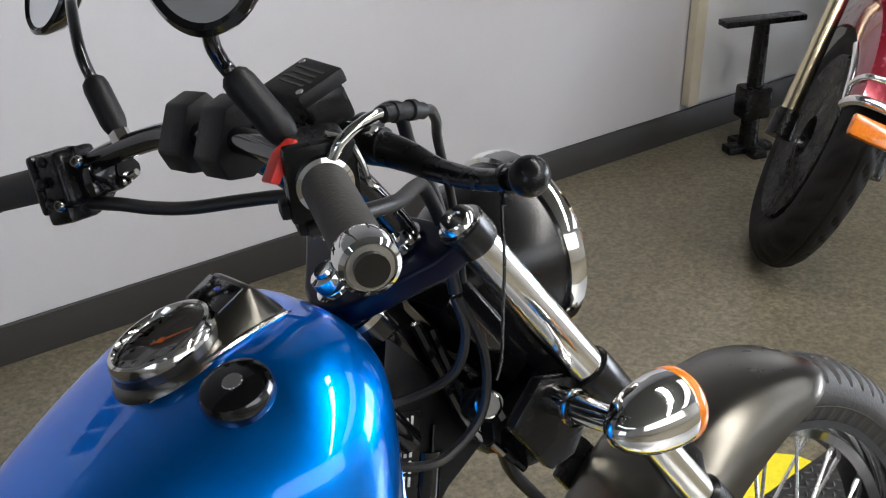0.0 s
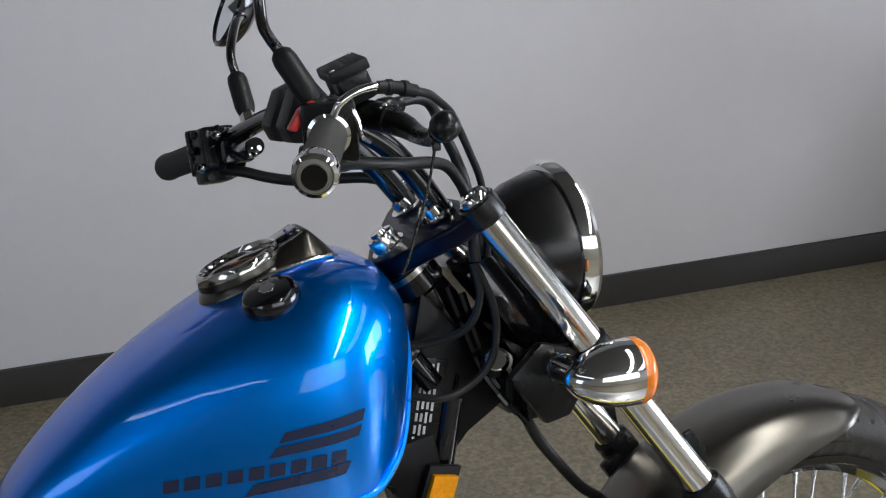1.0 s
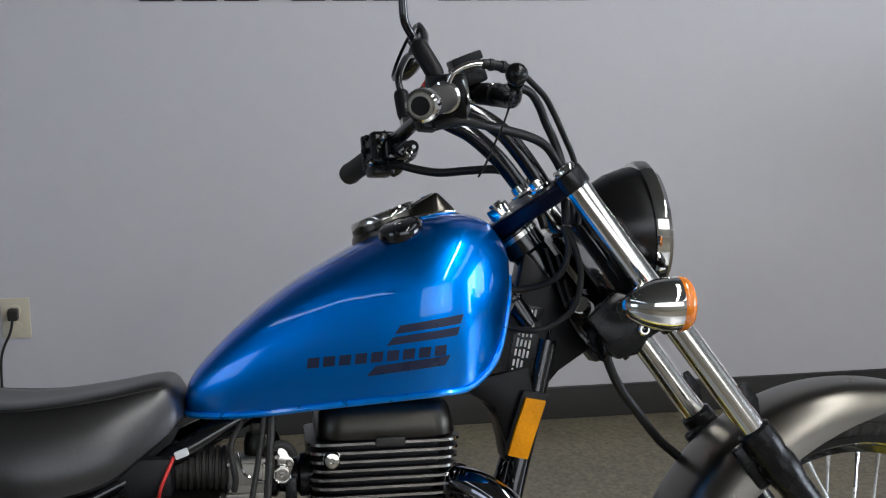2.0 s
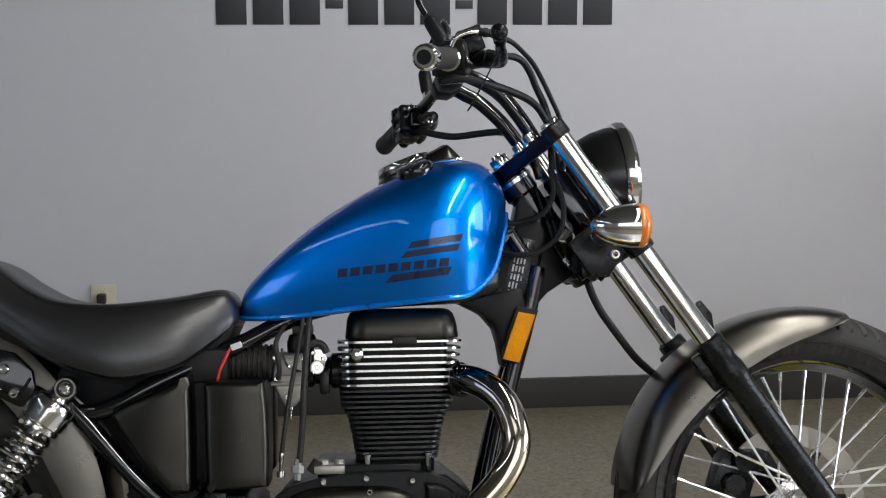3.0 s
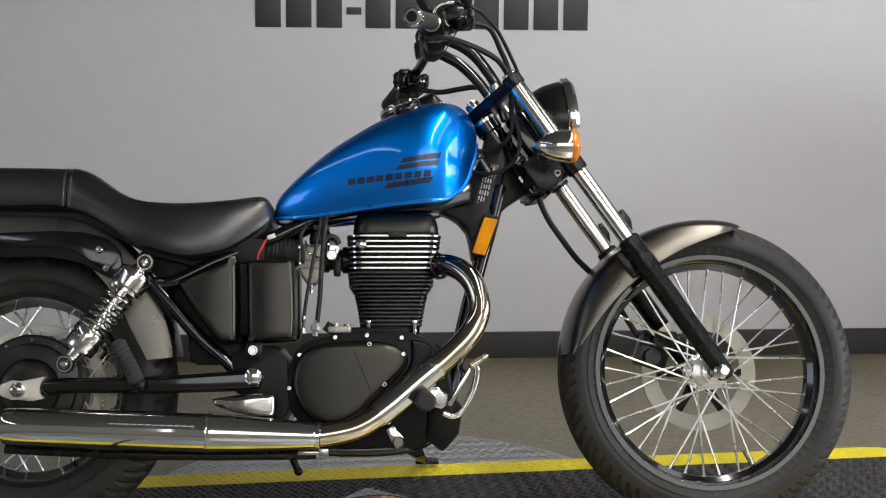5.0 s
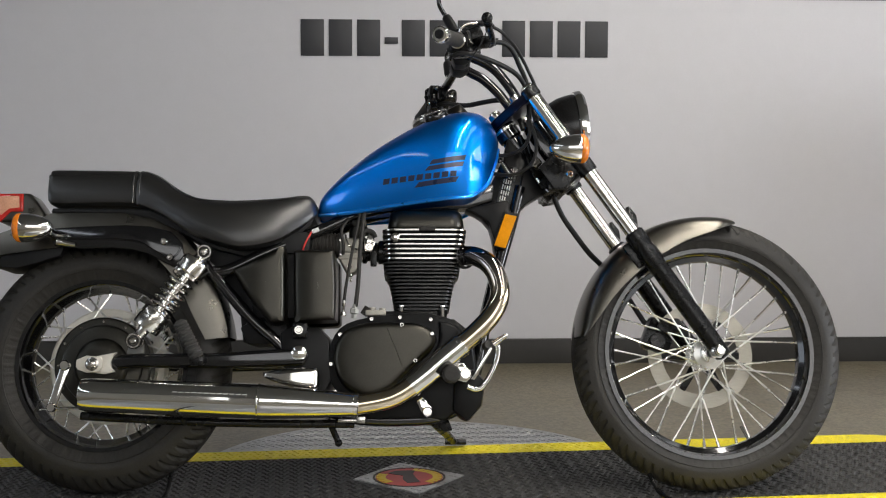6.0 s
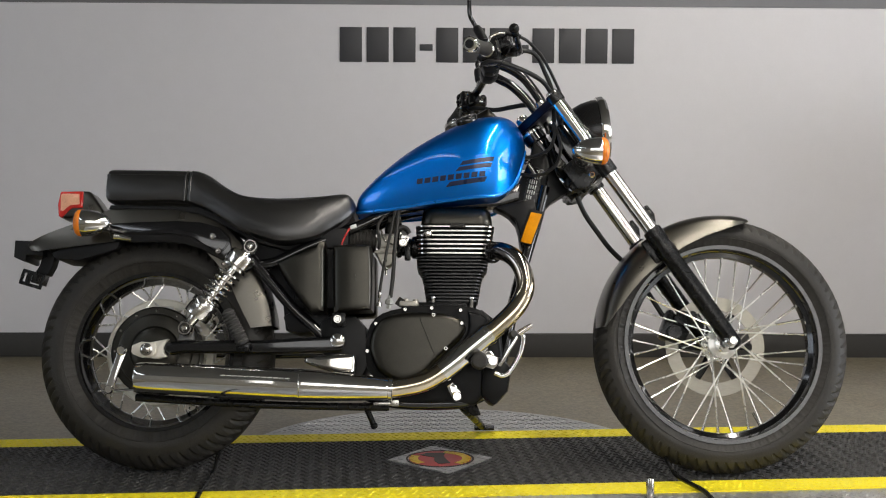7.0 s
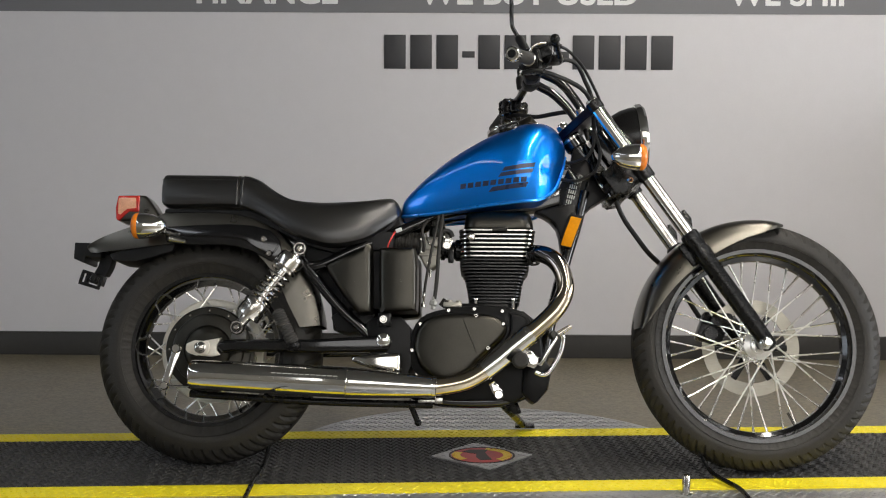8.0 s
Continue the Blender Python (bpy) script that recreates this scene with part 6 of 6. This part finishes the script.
        part("throttle_clip", tube([o + Vector((0.006, 0.0, 0.034)), o + Vector((0.020, -0.006, 0.026)), o + Vector((0.026, -0.010, 0.010)), o + Vector((0.028, -0.012, -0.004)), o + Vector((0.036, -0.008, -0.010))], 0.0024, 8, 4), polished, hs, "bent steel wire clip", True)
    else:
        part("clutch_perch", joined(box(o - d * 0.052 + Vector((0.012, 0, -0.008)), (0.040, 0.036, 0.030), 0.006, along), tube([o - d * 0.05 + Vector((0.02, 0, -0.02)), o - d * 0.02 + Vector((0.03, 0, -0.026)), o + Vector((0.028, 0, -0.028))], 0.008, 10, 3)), gloss_black, hs, "gloss black clutch lever perch", True)
        part("cable_adjuster", joined(tube([o - d * 0.058 + Vector((0.022, 0, -0.016)), o - d * 0.088 + Vector((0.028, 0, -0.010))], 0.0036, 10, 1), lathe([(0.004, 0), (0.0062, 0.001), (0.0062, 0.007), (0.004, 0.008)], o - d * 0.070 + Vector((0.0245, 0, -0.0135)), -d, 8)), worn_chrome, hs, "bright cable adjuster", True)
        for q in ((-0.046, -0.012, -0.024), (-0.060, 0.004, 0.012)):
            part("perch_bolt", hexbolt(o + d * q[0] + Vector((q[1] - 0.012, 0, q[2])), (-0.7, -0.4, 0.3), 0.006, 0.006), polished, hs, "", True)
        for q in ((-0.016, 0.020), (-0.021, 0.0), (-0.016, -0.020)):
            part("switch_button", bead(o - d * 0.028 + Vector((q[0] - 0.007, 0, q[1])), 0.0065, (0.8, 1.2, 0.9), 10), plastic_black, hs, "", True)

# front brake: master cylinder, lever with its ball end, hoses
CAP_X = Vector((0.933, -0.093, 0.350)).normalized()
CAP_Z = Vector((-0.358, -0.099, 0.928)).normalized()
CAP_Y = CAP_Z.cross(CAP_X).normalized()
CAP_TURN = Matrix((CAP_X, CAP_Y, CAP_X.cross(CAP_Y))).transposed().to_4x4()
CAP_TOP = Vector((0.899, -0.133, 1.1445))
mc = part("master_cylinder", joined(box(CAP_TOP - CAP_Z * 0.026, (0.036, 0.050, 0.030), 0.005, CAP_TURN), tube([(0.905, -0.105, 1.097), (0.922, -0.150, 1.092), (0.932, -0.178, 1.087)], 0.014, 14, 3), box((0.884, -0.145, 1.094), (0.034, 0.030, 0.034), 0.008)), satin_black, bike, "black brake master cylinder", True)
part("reservoir_cap", box(CAP_TOP - CAP_Z * 0.006, (0.042, 0.057, 0.012), 0.003, CAP_TURN), plastic_black, mc, "black square reservoir cap", True)
part("cap_print", joined(*[box(CAP_TOP + CAP_X * (0.009 - 0.006 * k) + CAP_Z * 0.0002, (0.0022, 0.040 - 0.006 * (k % 2), 0.0004), 0.0, CAP_TURN) for k in range(4)]), grip_rubber, mc, "faint grey print bars", True)
for q in (-0.026, 0.026):
    part("cap_screw", lathe([(0, 0.0006), (0.0030, 0.0006), (0.0034, -0.0002), (0.0034, -0.002)], CAP_TOP + CAP_Y * q * 0.85 + CAP_X * 0.015 * (1 if q > 0 else -1), CAP_Z, 12), polished, mc, "", True)
part("brake_lever", joined(tube([(0.912, -0.150, 1.090), (0.930, -0.170, 1.086), (0.940, -0.192, 1.079), (0.942, -0.225, 1.071), (0.936, -0.270, 1.070), (0.926, -0.315, 1.075), (0.919, -0.350, 1.082)], [0.012, 0.014, 0.012, 0.0090, 0.0080, 0.0076, 0.0070], 14, 5), bead((0.9175, -0.357, 1.0835), 0.0135)), satin_black, bike, "black brake lever with a ball end", True)
part("lever_pivot", lathe([(0, 0.014), (0.006, 0.014), (0.0075, 0.012), (0.0075, -0.014), (0, -0.014)], (0.930, -0.172, 1.088), CAP_Z, 16), polished, bike, "bright lever pivot bolt", True)
part("clutch_lever", joined(tube([(0.872, 0.165, 1.056), (0.876, 0.210, 1.049), (0.866, 0.255, 1.042), (0.848, 0.295, 1.037), (0.832, 0.325, 1.034)], [0.011, 0.010, 0.0085, 0.0075, 0.0075], 12, 4), bead((0.830, 0.329, 1.0335), 0.0105)), satin_black, bike, "black clutch lever with a ball end", True)
part("cable_elbow", tube([(0.864, -0.217, 1.097), (0.869, -0.222, 1.107), (0.882, -0.224, 1.115), (0.898, -0.223, 1.119), (0.908, -0.222, 1.119)], 0.0042, 12, 5), chrome, bike, "chrome throttle cable elbow", True)
part("cable_sleeve", joined(tube([(0.906, -0.2225, 1.1185), (0.925, -0.220, 1.117), (0.946, -0.213, 1.112)], 0.0064, 12, 3), lathe([(0.006, 0), (0.0078, 0.001), (0.0078, 0.006), (0.006, 0.007)], (0.914, -0.2215, 1.118), (0.98, 0.1, -0.1), 14), lathe([(0.006, 0), (0.0078, 0.001), (0.0078, 0.006), (0.006, 0.007)], (0.930, -0.219, 1.116), (0.95, 0.25, -0.15), 14)), plastic_black, bike, "ribbed black cable sleeve", True)
HOSES = [("throttle_hose", 0.0042, [(0.944, -0.2135, 1.1125), (0.965, -0.196, 1.108), (0.985, -0.172, 1.099), (1.006, -0.145, 1.087), (1.024, -0.118, 1.070), (1.046, -0.090, 1.040), (1.066, -0.067, 1.005), (1.072, -0.060, 0.955), (1.070, -0.060, 0.92)]),
         ("brake_hose", 0.0060, [(0.950, -0.135, 1.099), (0.975, -0.124, 1.103), (0.996, -0.108, 1.098), (1.012, -0.090, 1.082), (1.024, -0.077, 1.060), (1.036, -0.074, 1.035), (1.045, -0.074, 1.005), (1.058, -0.062, 0.955), (1.075, -0.04, 0.89)]),
         ("switch_lead", 0.0064, [(0.850, -0.192, 1.045), (0.876, -0.200, 1.050), (0.905, -0.192, 1.047), (0.941, -0.172, 1.042), (0.985, -0.130, 1.037), (1.015, -0.098, 1.029), (1.034, -0.080, 1.012), (1.046, -0.074, 0.985), (1.048, -0.078, 0.92)]),
         ("clutch_hose", 0.0066, [(0.836, 0.190, 1.030), (0.856, 0.163, 1.026), (0.880, 0.146, 1.018), (0.910, 0.130, 1.012), (0.950, 0.098, 1.012), (0.985, 0.070, 1.010), (1.012, 0.050, 0.996), (1.035, 0.04, 0.955), (1.045, 0.03, 0.92)])]
for nm, r, pts in HOSES:
    part(nm, tube(pts, r, 10, 6), hose_rubber, bike, "black rubber control hose", True)
part("hose_fitting", joined(lathe([(0.0095, 0), (0.0105, 0.003), (0.0090, 0.006), (0.0105, 0.009), (0.0105, 0.022), (0.0080, 0.026), (0.0080, 0.034)], (0.925, -0.140, 1.095), (0.95, 0.15, 0.12), 16)), satin_black, bike, "", True)
LOOPS = [[(1.046, -0.080, 0.920), (1.050, -0.084, 0.885), (1.035, -0.078, 0.850), (0.996, -0.060, 0.8345), (0.95, -0.05, 0.835)],
         [(1.048, -0.082, 0.920), (1.062, -0.086, 0.880), (1.066, -0.086, 0.845), (1.055, -0.087, 0.808), (1.025, -0.086, 0.785), (0.991, -0.083, 0.778), (0.94, -0.06, 0.79)]]
for pts in LOOPS:
    part("cable_loop", tube(pts, 0.0046, 8, 6), hose_rubber, bike, "looped black cable")
for k in range(2):
    part("wiring_loom", tube([(1.03 + k * 0.016, -0.034, 0.89 - k * 0.01), (1.045 + k * 0.014, -0.040, 0.84 - k * 0.012), (1.062 + k * 0.012, -0.042, 0.79 - k * 0.010), (1.085 + k * 0.01, -0.036, 0.755)], 0.0055, 8, 4), gloss_black, bike)
part("ignition_coil", joined(tube([(0.965, -0.036, 0.842), (1.003, -0.040, 0.782)], 0.013, 12, 1), lathe([(0.014, 0), (0.0155, 0.002), (0.0155, 0.010), (0.014, 0.012)], (0.975, -0.037, 0.826), (0.54, -0.05, -0.84), 16)), gloss_black, bike)
part("coil_bracket", box((0.968, -0.045, 0.822), (0.030, 0.012, 0.034), 0.003, Matrix.Rotation(radians(30), 4, "Y")), label_grey, bike)
part("front_brake_hose", tube([(1.112, -0.02, 0.765), (1.119, -0.02, 0.726), (1.141, 0.000, 0.685), (1.171, 0.010, 0.644), (1.208, 0.030, 0.600), (1.246, 0.055, 0.568), (1.300, 0.10, 0.52), (1.352, 0.105, 0.44), (1.378, 0.09, 0.395)], 0.0070, 10, 6), hose_rubber, bike, "black front brake hose")
part("cable_tie", tube([(0.919, -0.332, 1.078), (0.918, -0.325, 1.060), (0.905, -0.337, 1.030), (0.890, -0.348, 1.003), (0.876, -0.358, 0.978), (0.868, -0.360, 0.966)], 0.0013, 6, 5), satin_black, bike, "loose black cable tie", True)
part("cable_tie_loop", lathe([(0.0082, -0.0028), (0.0100, -0.0028), (0.0100, 0.0028), (0.0082, 0.0028)], (0.9225, -0.331, 1.0785), (-0.2, -0.95, 0.2), 20, True), satin_black, bike, "", True)
part("cable_tie_head", box((0.9190, -0.329, 1.0665), (0.007, 0.006, 0.009), 0.0015), satin_black, bike, "", True)

# mirrors


def mirror(side, base, stem, c, n):
    """A mirror on its bent stem: boot from base to stem[0], oval head at c facing n."""
    base, neck, c, n = Vector(base), Vector(stem[0]), Vector(c), Vector(n).normalized()
    d = (neck - base).normalized()
    L = (neck - base).length
    s = part("mirror_stem", tube([base - d * 0.02, base, *stem, c - n * 0.022], 0.0058, 14, 6), gloss_black, bike, "bent black mirror stem", True)
    part("stem_boot", lathe([(0.009, -0.002), (0.0112, 0.004), (0.0122, 0.010), (0.0122, L * 0.82), (0.0108, L * 0.95), (0.0070, L * 1.02)], base, d, 24), plastic_black, s, "black rubber boot", True)
    part("stem_nut", lathe([(0.0098, -0.014), (0.0098, -0.002)], base, d, 6), worn_chrome, s, "", True)
    t = n.to_track_quat("Z", "Y").to_matrix().to_4x4()
    shell = lathe([(0, -0.028), (0.026, -0.026), (0.042, -0.017), (0.0505, -0.002), (0.0515, 0.004), (0.048, 0.007), (0.0440, 0.004)], (0, 0, 0), (0, 0, 1), 48)
    shell.transform(Matrix.Translation(c) @ t @ Matrix.Diagonal((0.86, 1.06, 1, 1)))
    part("mirror_shell", shell, gloss_black, s, "gloss black oval mirror shell", True)
    glass = lathe([(0, 0.0042), (0.0450, 0.0042)], (0, 0, 0), (0, 0, 1), 48)
    glass.transform(Matrix.Translation(c) @ t @ Matrix.Diagonal((0.86, 1.06, 1, 1)))
    part("mirror_glass", glass, mirror_glass, s, "silvered mirror glass", True)


mirror(-1, (0.858, -0.170, 1.110), [(0.835, -0.150, 1.159), (0.826, -0.154, 1.172), (0.818, -0.163, 1.186), (0.816, -0.168, 1.215), (0.815, -0.172, 1.255), (0.806, -0.195, 1.280), (0.785, -0.260, 1.278)], (0.745, -0.323, 1.255), (-0.86, -0.42, 0.12))
mirror(1, (0.861, 0.145, 1.097), [(0.858, 0.171, 1.143), (0.856, 0.176, 1.158), (0.858, 0.186, 1.172), (0.868, 0.212, 1.192), (0.884, 0.250, 1.212)], (0.893, 0.315, 1.230), (-0.90, -0.10, 0.42))

# ---- straps at the wheels and a locating pin ----
strap = lambda name, pts, r, label, cat: thing(name, tube(pts, r, 10, 5), satin_black, label, cat)
strap("wheel_hold_down", [(1.335, -0.11, 0.050), (1.350, -0.16, 0.018), (1.375, -0.22, 0.010), (1.395, -0.275, 0.006), (1.398, -0.36, 0.004), (1.40, -0.50, 0.004)], 0.006, "black bent rod beside the front tyre", "hold-down rod")
strap("tie_strap", [(0.172, 0.0, 0.060), (0.166, -0.06, 0.020), (0.157, -0.13, 0.007), (0.150, -0.21, 0.006), (0.146, -0.30, 0.000), (0.143, -0.50, -0.002)], 0.006, "black strap from the rear tyre over the mat", "strap")
thing("locating_pin", lathe([(0, 0.050), (0.008, 0.050), (0.010, 0.047), (0.010, 0), (0.014, 0)], (1.255, -0.285, -0.004), (0, 0, 1), 20), polished, "short steel locating pin in the plate", "pin")

# ---- things beyond: a red touring motorcycle's front end, a stand, a white panel ----
tour = holder("red_motorcycle", pose(2.889, 0.981, FLOOR_Z, 0, 0, 219) @ pose(0, 0, 0, -21, 0, 0), "dark red touring motorcycle with chrome trim", "motorcycle")
tr = 0.325
part("tyre", tyre_mesh(tr, 0.120, 0.215, 160, 30, 1.2), dark_rubber, tour, "black rubber tyre").location = (0, 0, tr)
rim = part("rim", lathe([(0.05, -0.03), (0.055, -0.05), (0.12, -0.035), (0.19, -0.045), (0.215, -0.055), (0.218, -0.048), (0.218, 0.048), (0.215, 0.055), (0.19, 0.045), (0.12, 0.035), (0.055, 0.05), (0.05, 0.03)], (0, 0, tr), (0, 1, 0), 48, True), satin_black, tour, "black cast rim")
for side in (-1, 1):
    lo, hi = Vector((0.03, side * 0.118, tr)), Vector((-0.42, side * 0.118, tr + 0.85))
    part("fork_tube", joined(tube([lo + (hi - lo) * 0.04, hi], 0.022, 20, 1), lathe([(0.022, -0.010), (0.031, -0.008), (0.033, 0), (0.031, 0.008), (0.022, 0.010)], lo + (hi - lo) * 0.42, (hi - lo), 20)), aged_gold, tour, "tarnished gold-toned chrome fork tube")
    part("fork_slider", tube([lo - (hi - lo) * 0.02, lo + (hi - lo) * 0.05], [0.034, 0.030], 20, 1), satin_black, tour, "black fork slider")
path, half, skirt = [], [], []
for k in range(25):
    a = radians(36 + k * 4.6)
    path.append((0.38 * math.cos(a), tr + 0.38 * math.sin(a), math.cos(a), math.sin(a)))
    half.append(0.076), skirt.append(0.07 + 0.03 * math.sin(math.pi * k / 24))
rings = []
for (x, z, nx, nz), hw, sk in zip(path, half, skirt):
    rings.append([(x - nx * v * sk, u * hw, z - nz * v * sk) for u, v in ((-1, 1), (-0.97, 0.5), (-0.8, 0.15), (-0.4, 0.02), (0, 0), (0.4, 0.02), (0.8, 0.15), (0.97, 0.5), (1, 1))])
fb = loft(rings, False, False)
thick(fb, 0.004)
fen = part("fender", fb, red_paint, tour, "deep red front fender")
part("fender_trim", joined(tube([rings[0][i] for i in range(9)], 0.013, 12, 3), tube([r[0] for r in rings[:9]], 0.010, 10, 2), tube([r[8] for r in rings[:9]], 0.010, 10, 2), tube([rings[2][i] for i in range(9)], 0.008, 12, 3)), chrome, fen, "chrome fender trim")
part("marker_light", box((0.372, 0, tr + 0.185), (0.03, 0.15, 0.050), 0.010, Matrix.Rotation(radians(-28), 4, "Y")), amber, fen, "amber marker light")

# the touring motorcycle's body stands at its own heading, with the front wheel steered away from it
BODY = tour.matrix_world.inverted() @ pose(2.889, 0.981, FLOOR_Z, 0, 0, 194) @ pose(0, 0, 0, -12, 0, 0)


def tour_part(name, bm, mat, label=""):
    bm.transform(BODY)
    return part(name, bm, mat, tour, label)


def shifted(bm, dy):
    bm.transform(Matrix.Translation((0, dy, 0)))
    return bm


def oval_loft(stations, n=28):
    """A smooth body through ovals: x, centre height, half width, half height."""
    return loft([[(x, hw * math.cos(2 * math.pi * k / n), zc + hh * math.sin(2 * math.pi * k / n)) for k in range(n)] for x, zc, hw, hh in stations])


tour_part("fairing", oval_loft([(-0.24, 0.95, 0.03, 0.06), (-0.27, 0.94, 0.11, 0.13), (-0.33, 0.93, 0.18, 0.20), (-0.42, 0.92, 0.22, 0.25), (-0.50, 0.92, 0.23, 0.25), (-0.55, 0.92, 0.20, 0.21), (-0.57, 0.92, 0.12, 0.12)]), red_paint, "deep red handlebar fairing")
tour_part("tank", oval_loft([(-0.55, 0.80, 0.05, 0.08), (-0.60, 0.80, 0.11, 0.13), (-0.72, 0.81, 0.155, 0.145), (-0.86, 0.79, 0.15, 0.13), (-1.00, 0.76, 0.11, 0.09), (-1.08, 0.74, 0.05, 0.04)]), red_paint, "deep red fuel tank")
tour_part("seat", oval_loft([(-0.98, 0.74, 0.06, 0.04), (-1.06, 0.71, 0.14, 0.05), (-1.22, 0.68, 0.18, 0.06), (-1.40, 0.72, 0.16, 0.06), (-1.56, 0.74, 0.13, 0.05), (-1.66, 0.74, 0.05, 0.03)]), vinyl, "black two-step seat")
tour_part("engine", joined(box((-0.82, 0, 0.36), (0.46, 0.30, 0.26), 0.04, None, 3), tube([(-0.80, 0, 0.45), (-0.66, 0, 0.66)], 0.09, 20, 1), tube([(-0.84, 0, 0.45), (-0.98, 0, 0.66)], 0.09, 20, 1)), engine_black, "black twin-cylinder engine")
tour_part("frame", joined(tube([(-0.30, 0, 0.86), (-0.48, 0, 0.30), (-0.60, 0, 0.18), (-1.15, 0, 0.18), (-1.30, 0, 0.34), (-1.62, 0, 0.34)], 0.022, 12, 4), tube([(-0.30, 0, 0.90), (-0.80, 0, 0.70), (-1.30, 0, 0.62)], 0.024, 12, 4)), gloss_black, "gloss black frame")
for side in (-1, 1):
    tour_part("pannier", shifted(oval_loft([(-1.34, 0.52, 0.02, 0.05), (-1.38, 0.52, 0.085, 0.14), (-1.60, 0.52, 0.10, 0.16), (-1.84, 0.53, 0.09, 0.14), (-1.90, 0.53, 0.02, 0.06)]), side * 0.24), red_paint, "deep red hard pannier")
    tour_part("exhaust", shifted(tube([(-0.90, 0, 0.26), (-1.10, 0, 0.20), (-1.85, 0, 0.22)], [0.025, 0.042, 0.046], 16, 3), side * 0.19), chrome, "chrome exhaust")
rear = tyre_mesh(0.315, 0.14, 0.205, 120, 30, 1.2)
rear.transform(Matrix.Translation((-1.62, 0, 0.315)))
tour_part("rear_tyre", rear, dark_rubber, "black rubber tyre")
tour_part("rear_rim", lathe([(0.05, -0.03), (0.055, -0.05), (0.12, -0.035), (0.19, -0.05), (0.210, -0.058), (0.210, 0.058), (0.19, 0.05), (0.12, 0.035), (0.055, 0.05), (0.05, 0.03)], (-1.62, 0, 0.315), (0, 1, 0), 48, True), satin_black, "black cast rim")
stand = holder("equipment_stand", pose(3.40, 1.42, FLOOR_Z, 0, 0, -20), "black metal equipment stand with a flat top bar", "stand")
part("column", tube([(0, 0, 0.02), (0, 0, 0.16), (0, 0, 0.40)], [0.030, 0.026, 0.022], 14, 3), satin_black, stand)
part("top_bar", box((0, 0, 0.41), (0.27, 0.05, 0.018), 0.004), satin_black, stand)
part("base", joined(box((0, 0, 0.012), (0.15, 0.05, 0.024), 0.006), box((0, 0, 0.012), (0.05, 0.15, 0.024), 0.006)), satin_black, stand)
part("hub", box((0, 0, 0.16), (0.09, 0.07, 0.10), 0.012), satin_black, stand)
panel = thing("white_panel", box((3.955, WALL_Y - 0.020, 0.91), (1.30, 0.022, 1.60), 0.004), white_gloss, "glossy white panel fixed to the wall above the baseboard", "panel")
panel.matrix_world = SKEW
for px_ in (3.320, 4.590):
    part("edge_strip", box((px_, WALL_Y - 0.022, 0.91), (0.045, 0.030, 1.604), 0.003), cream_plastic, panel, "pale cream edge strip")
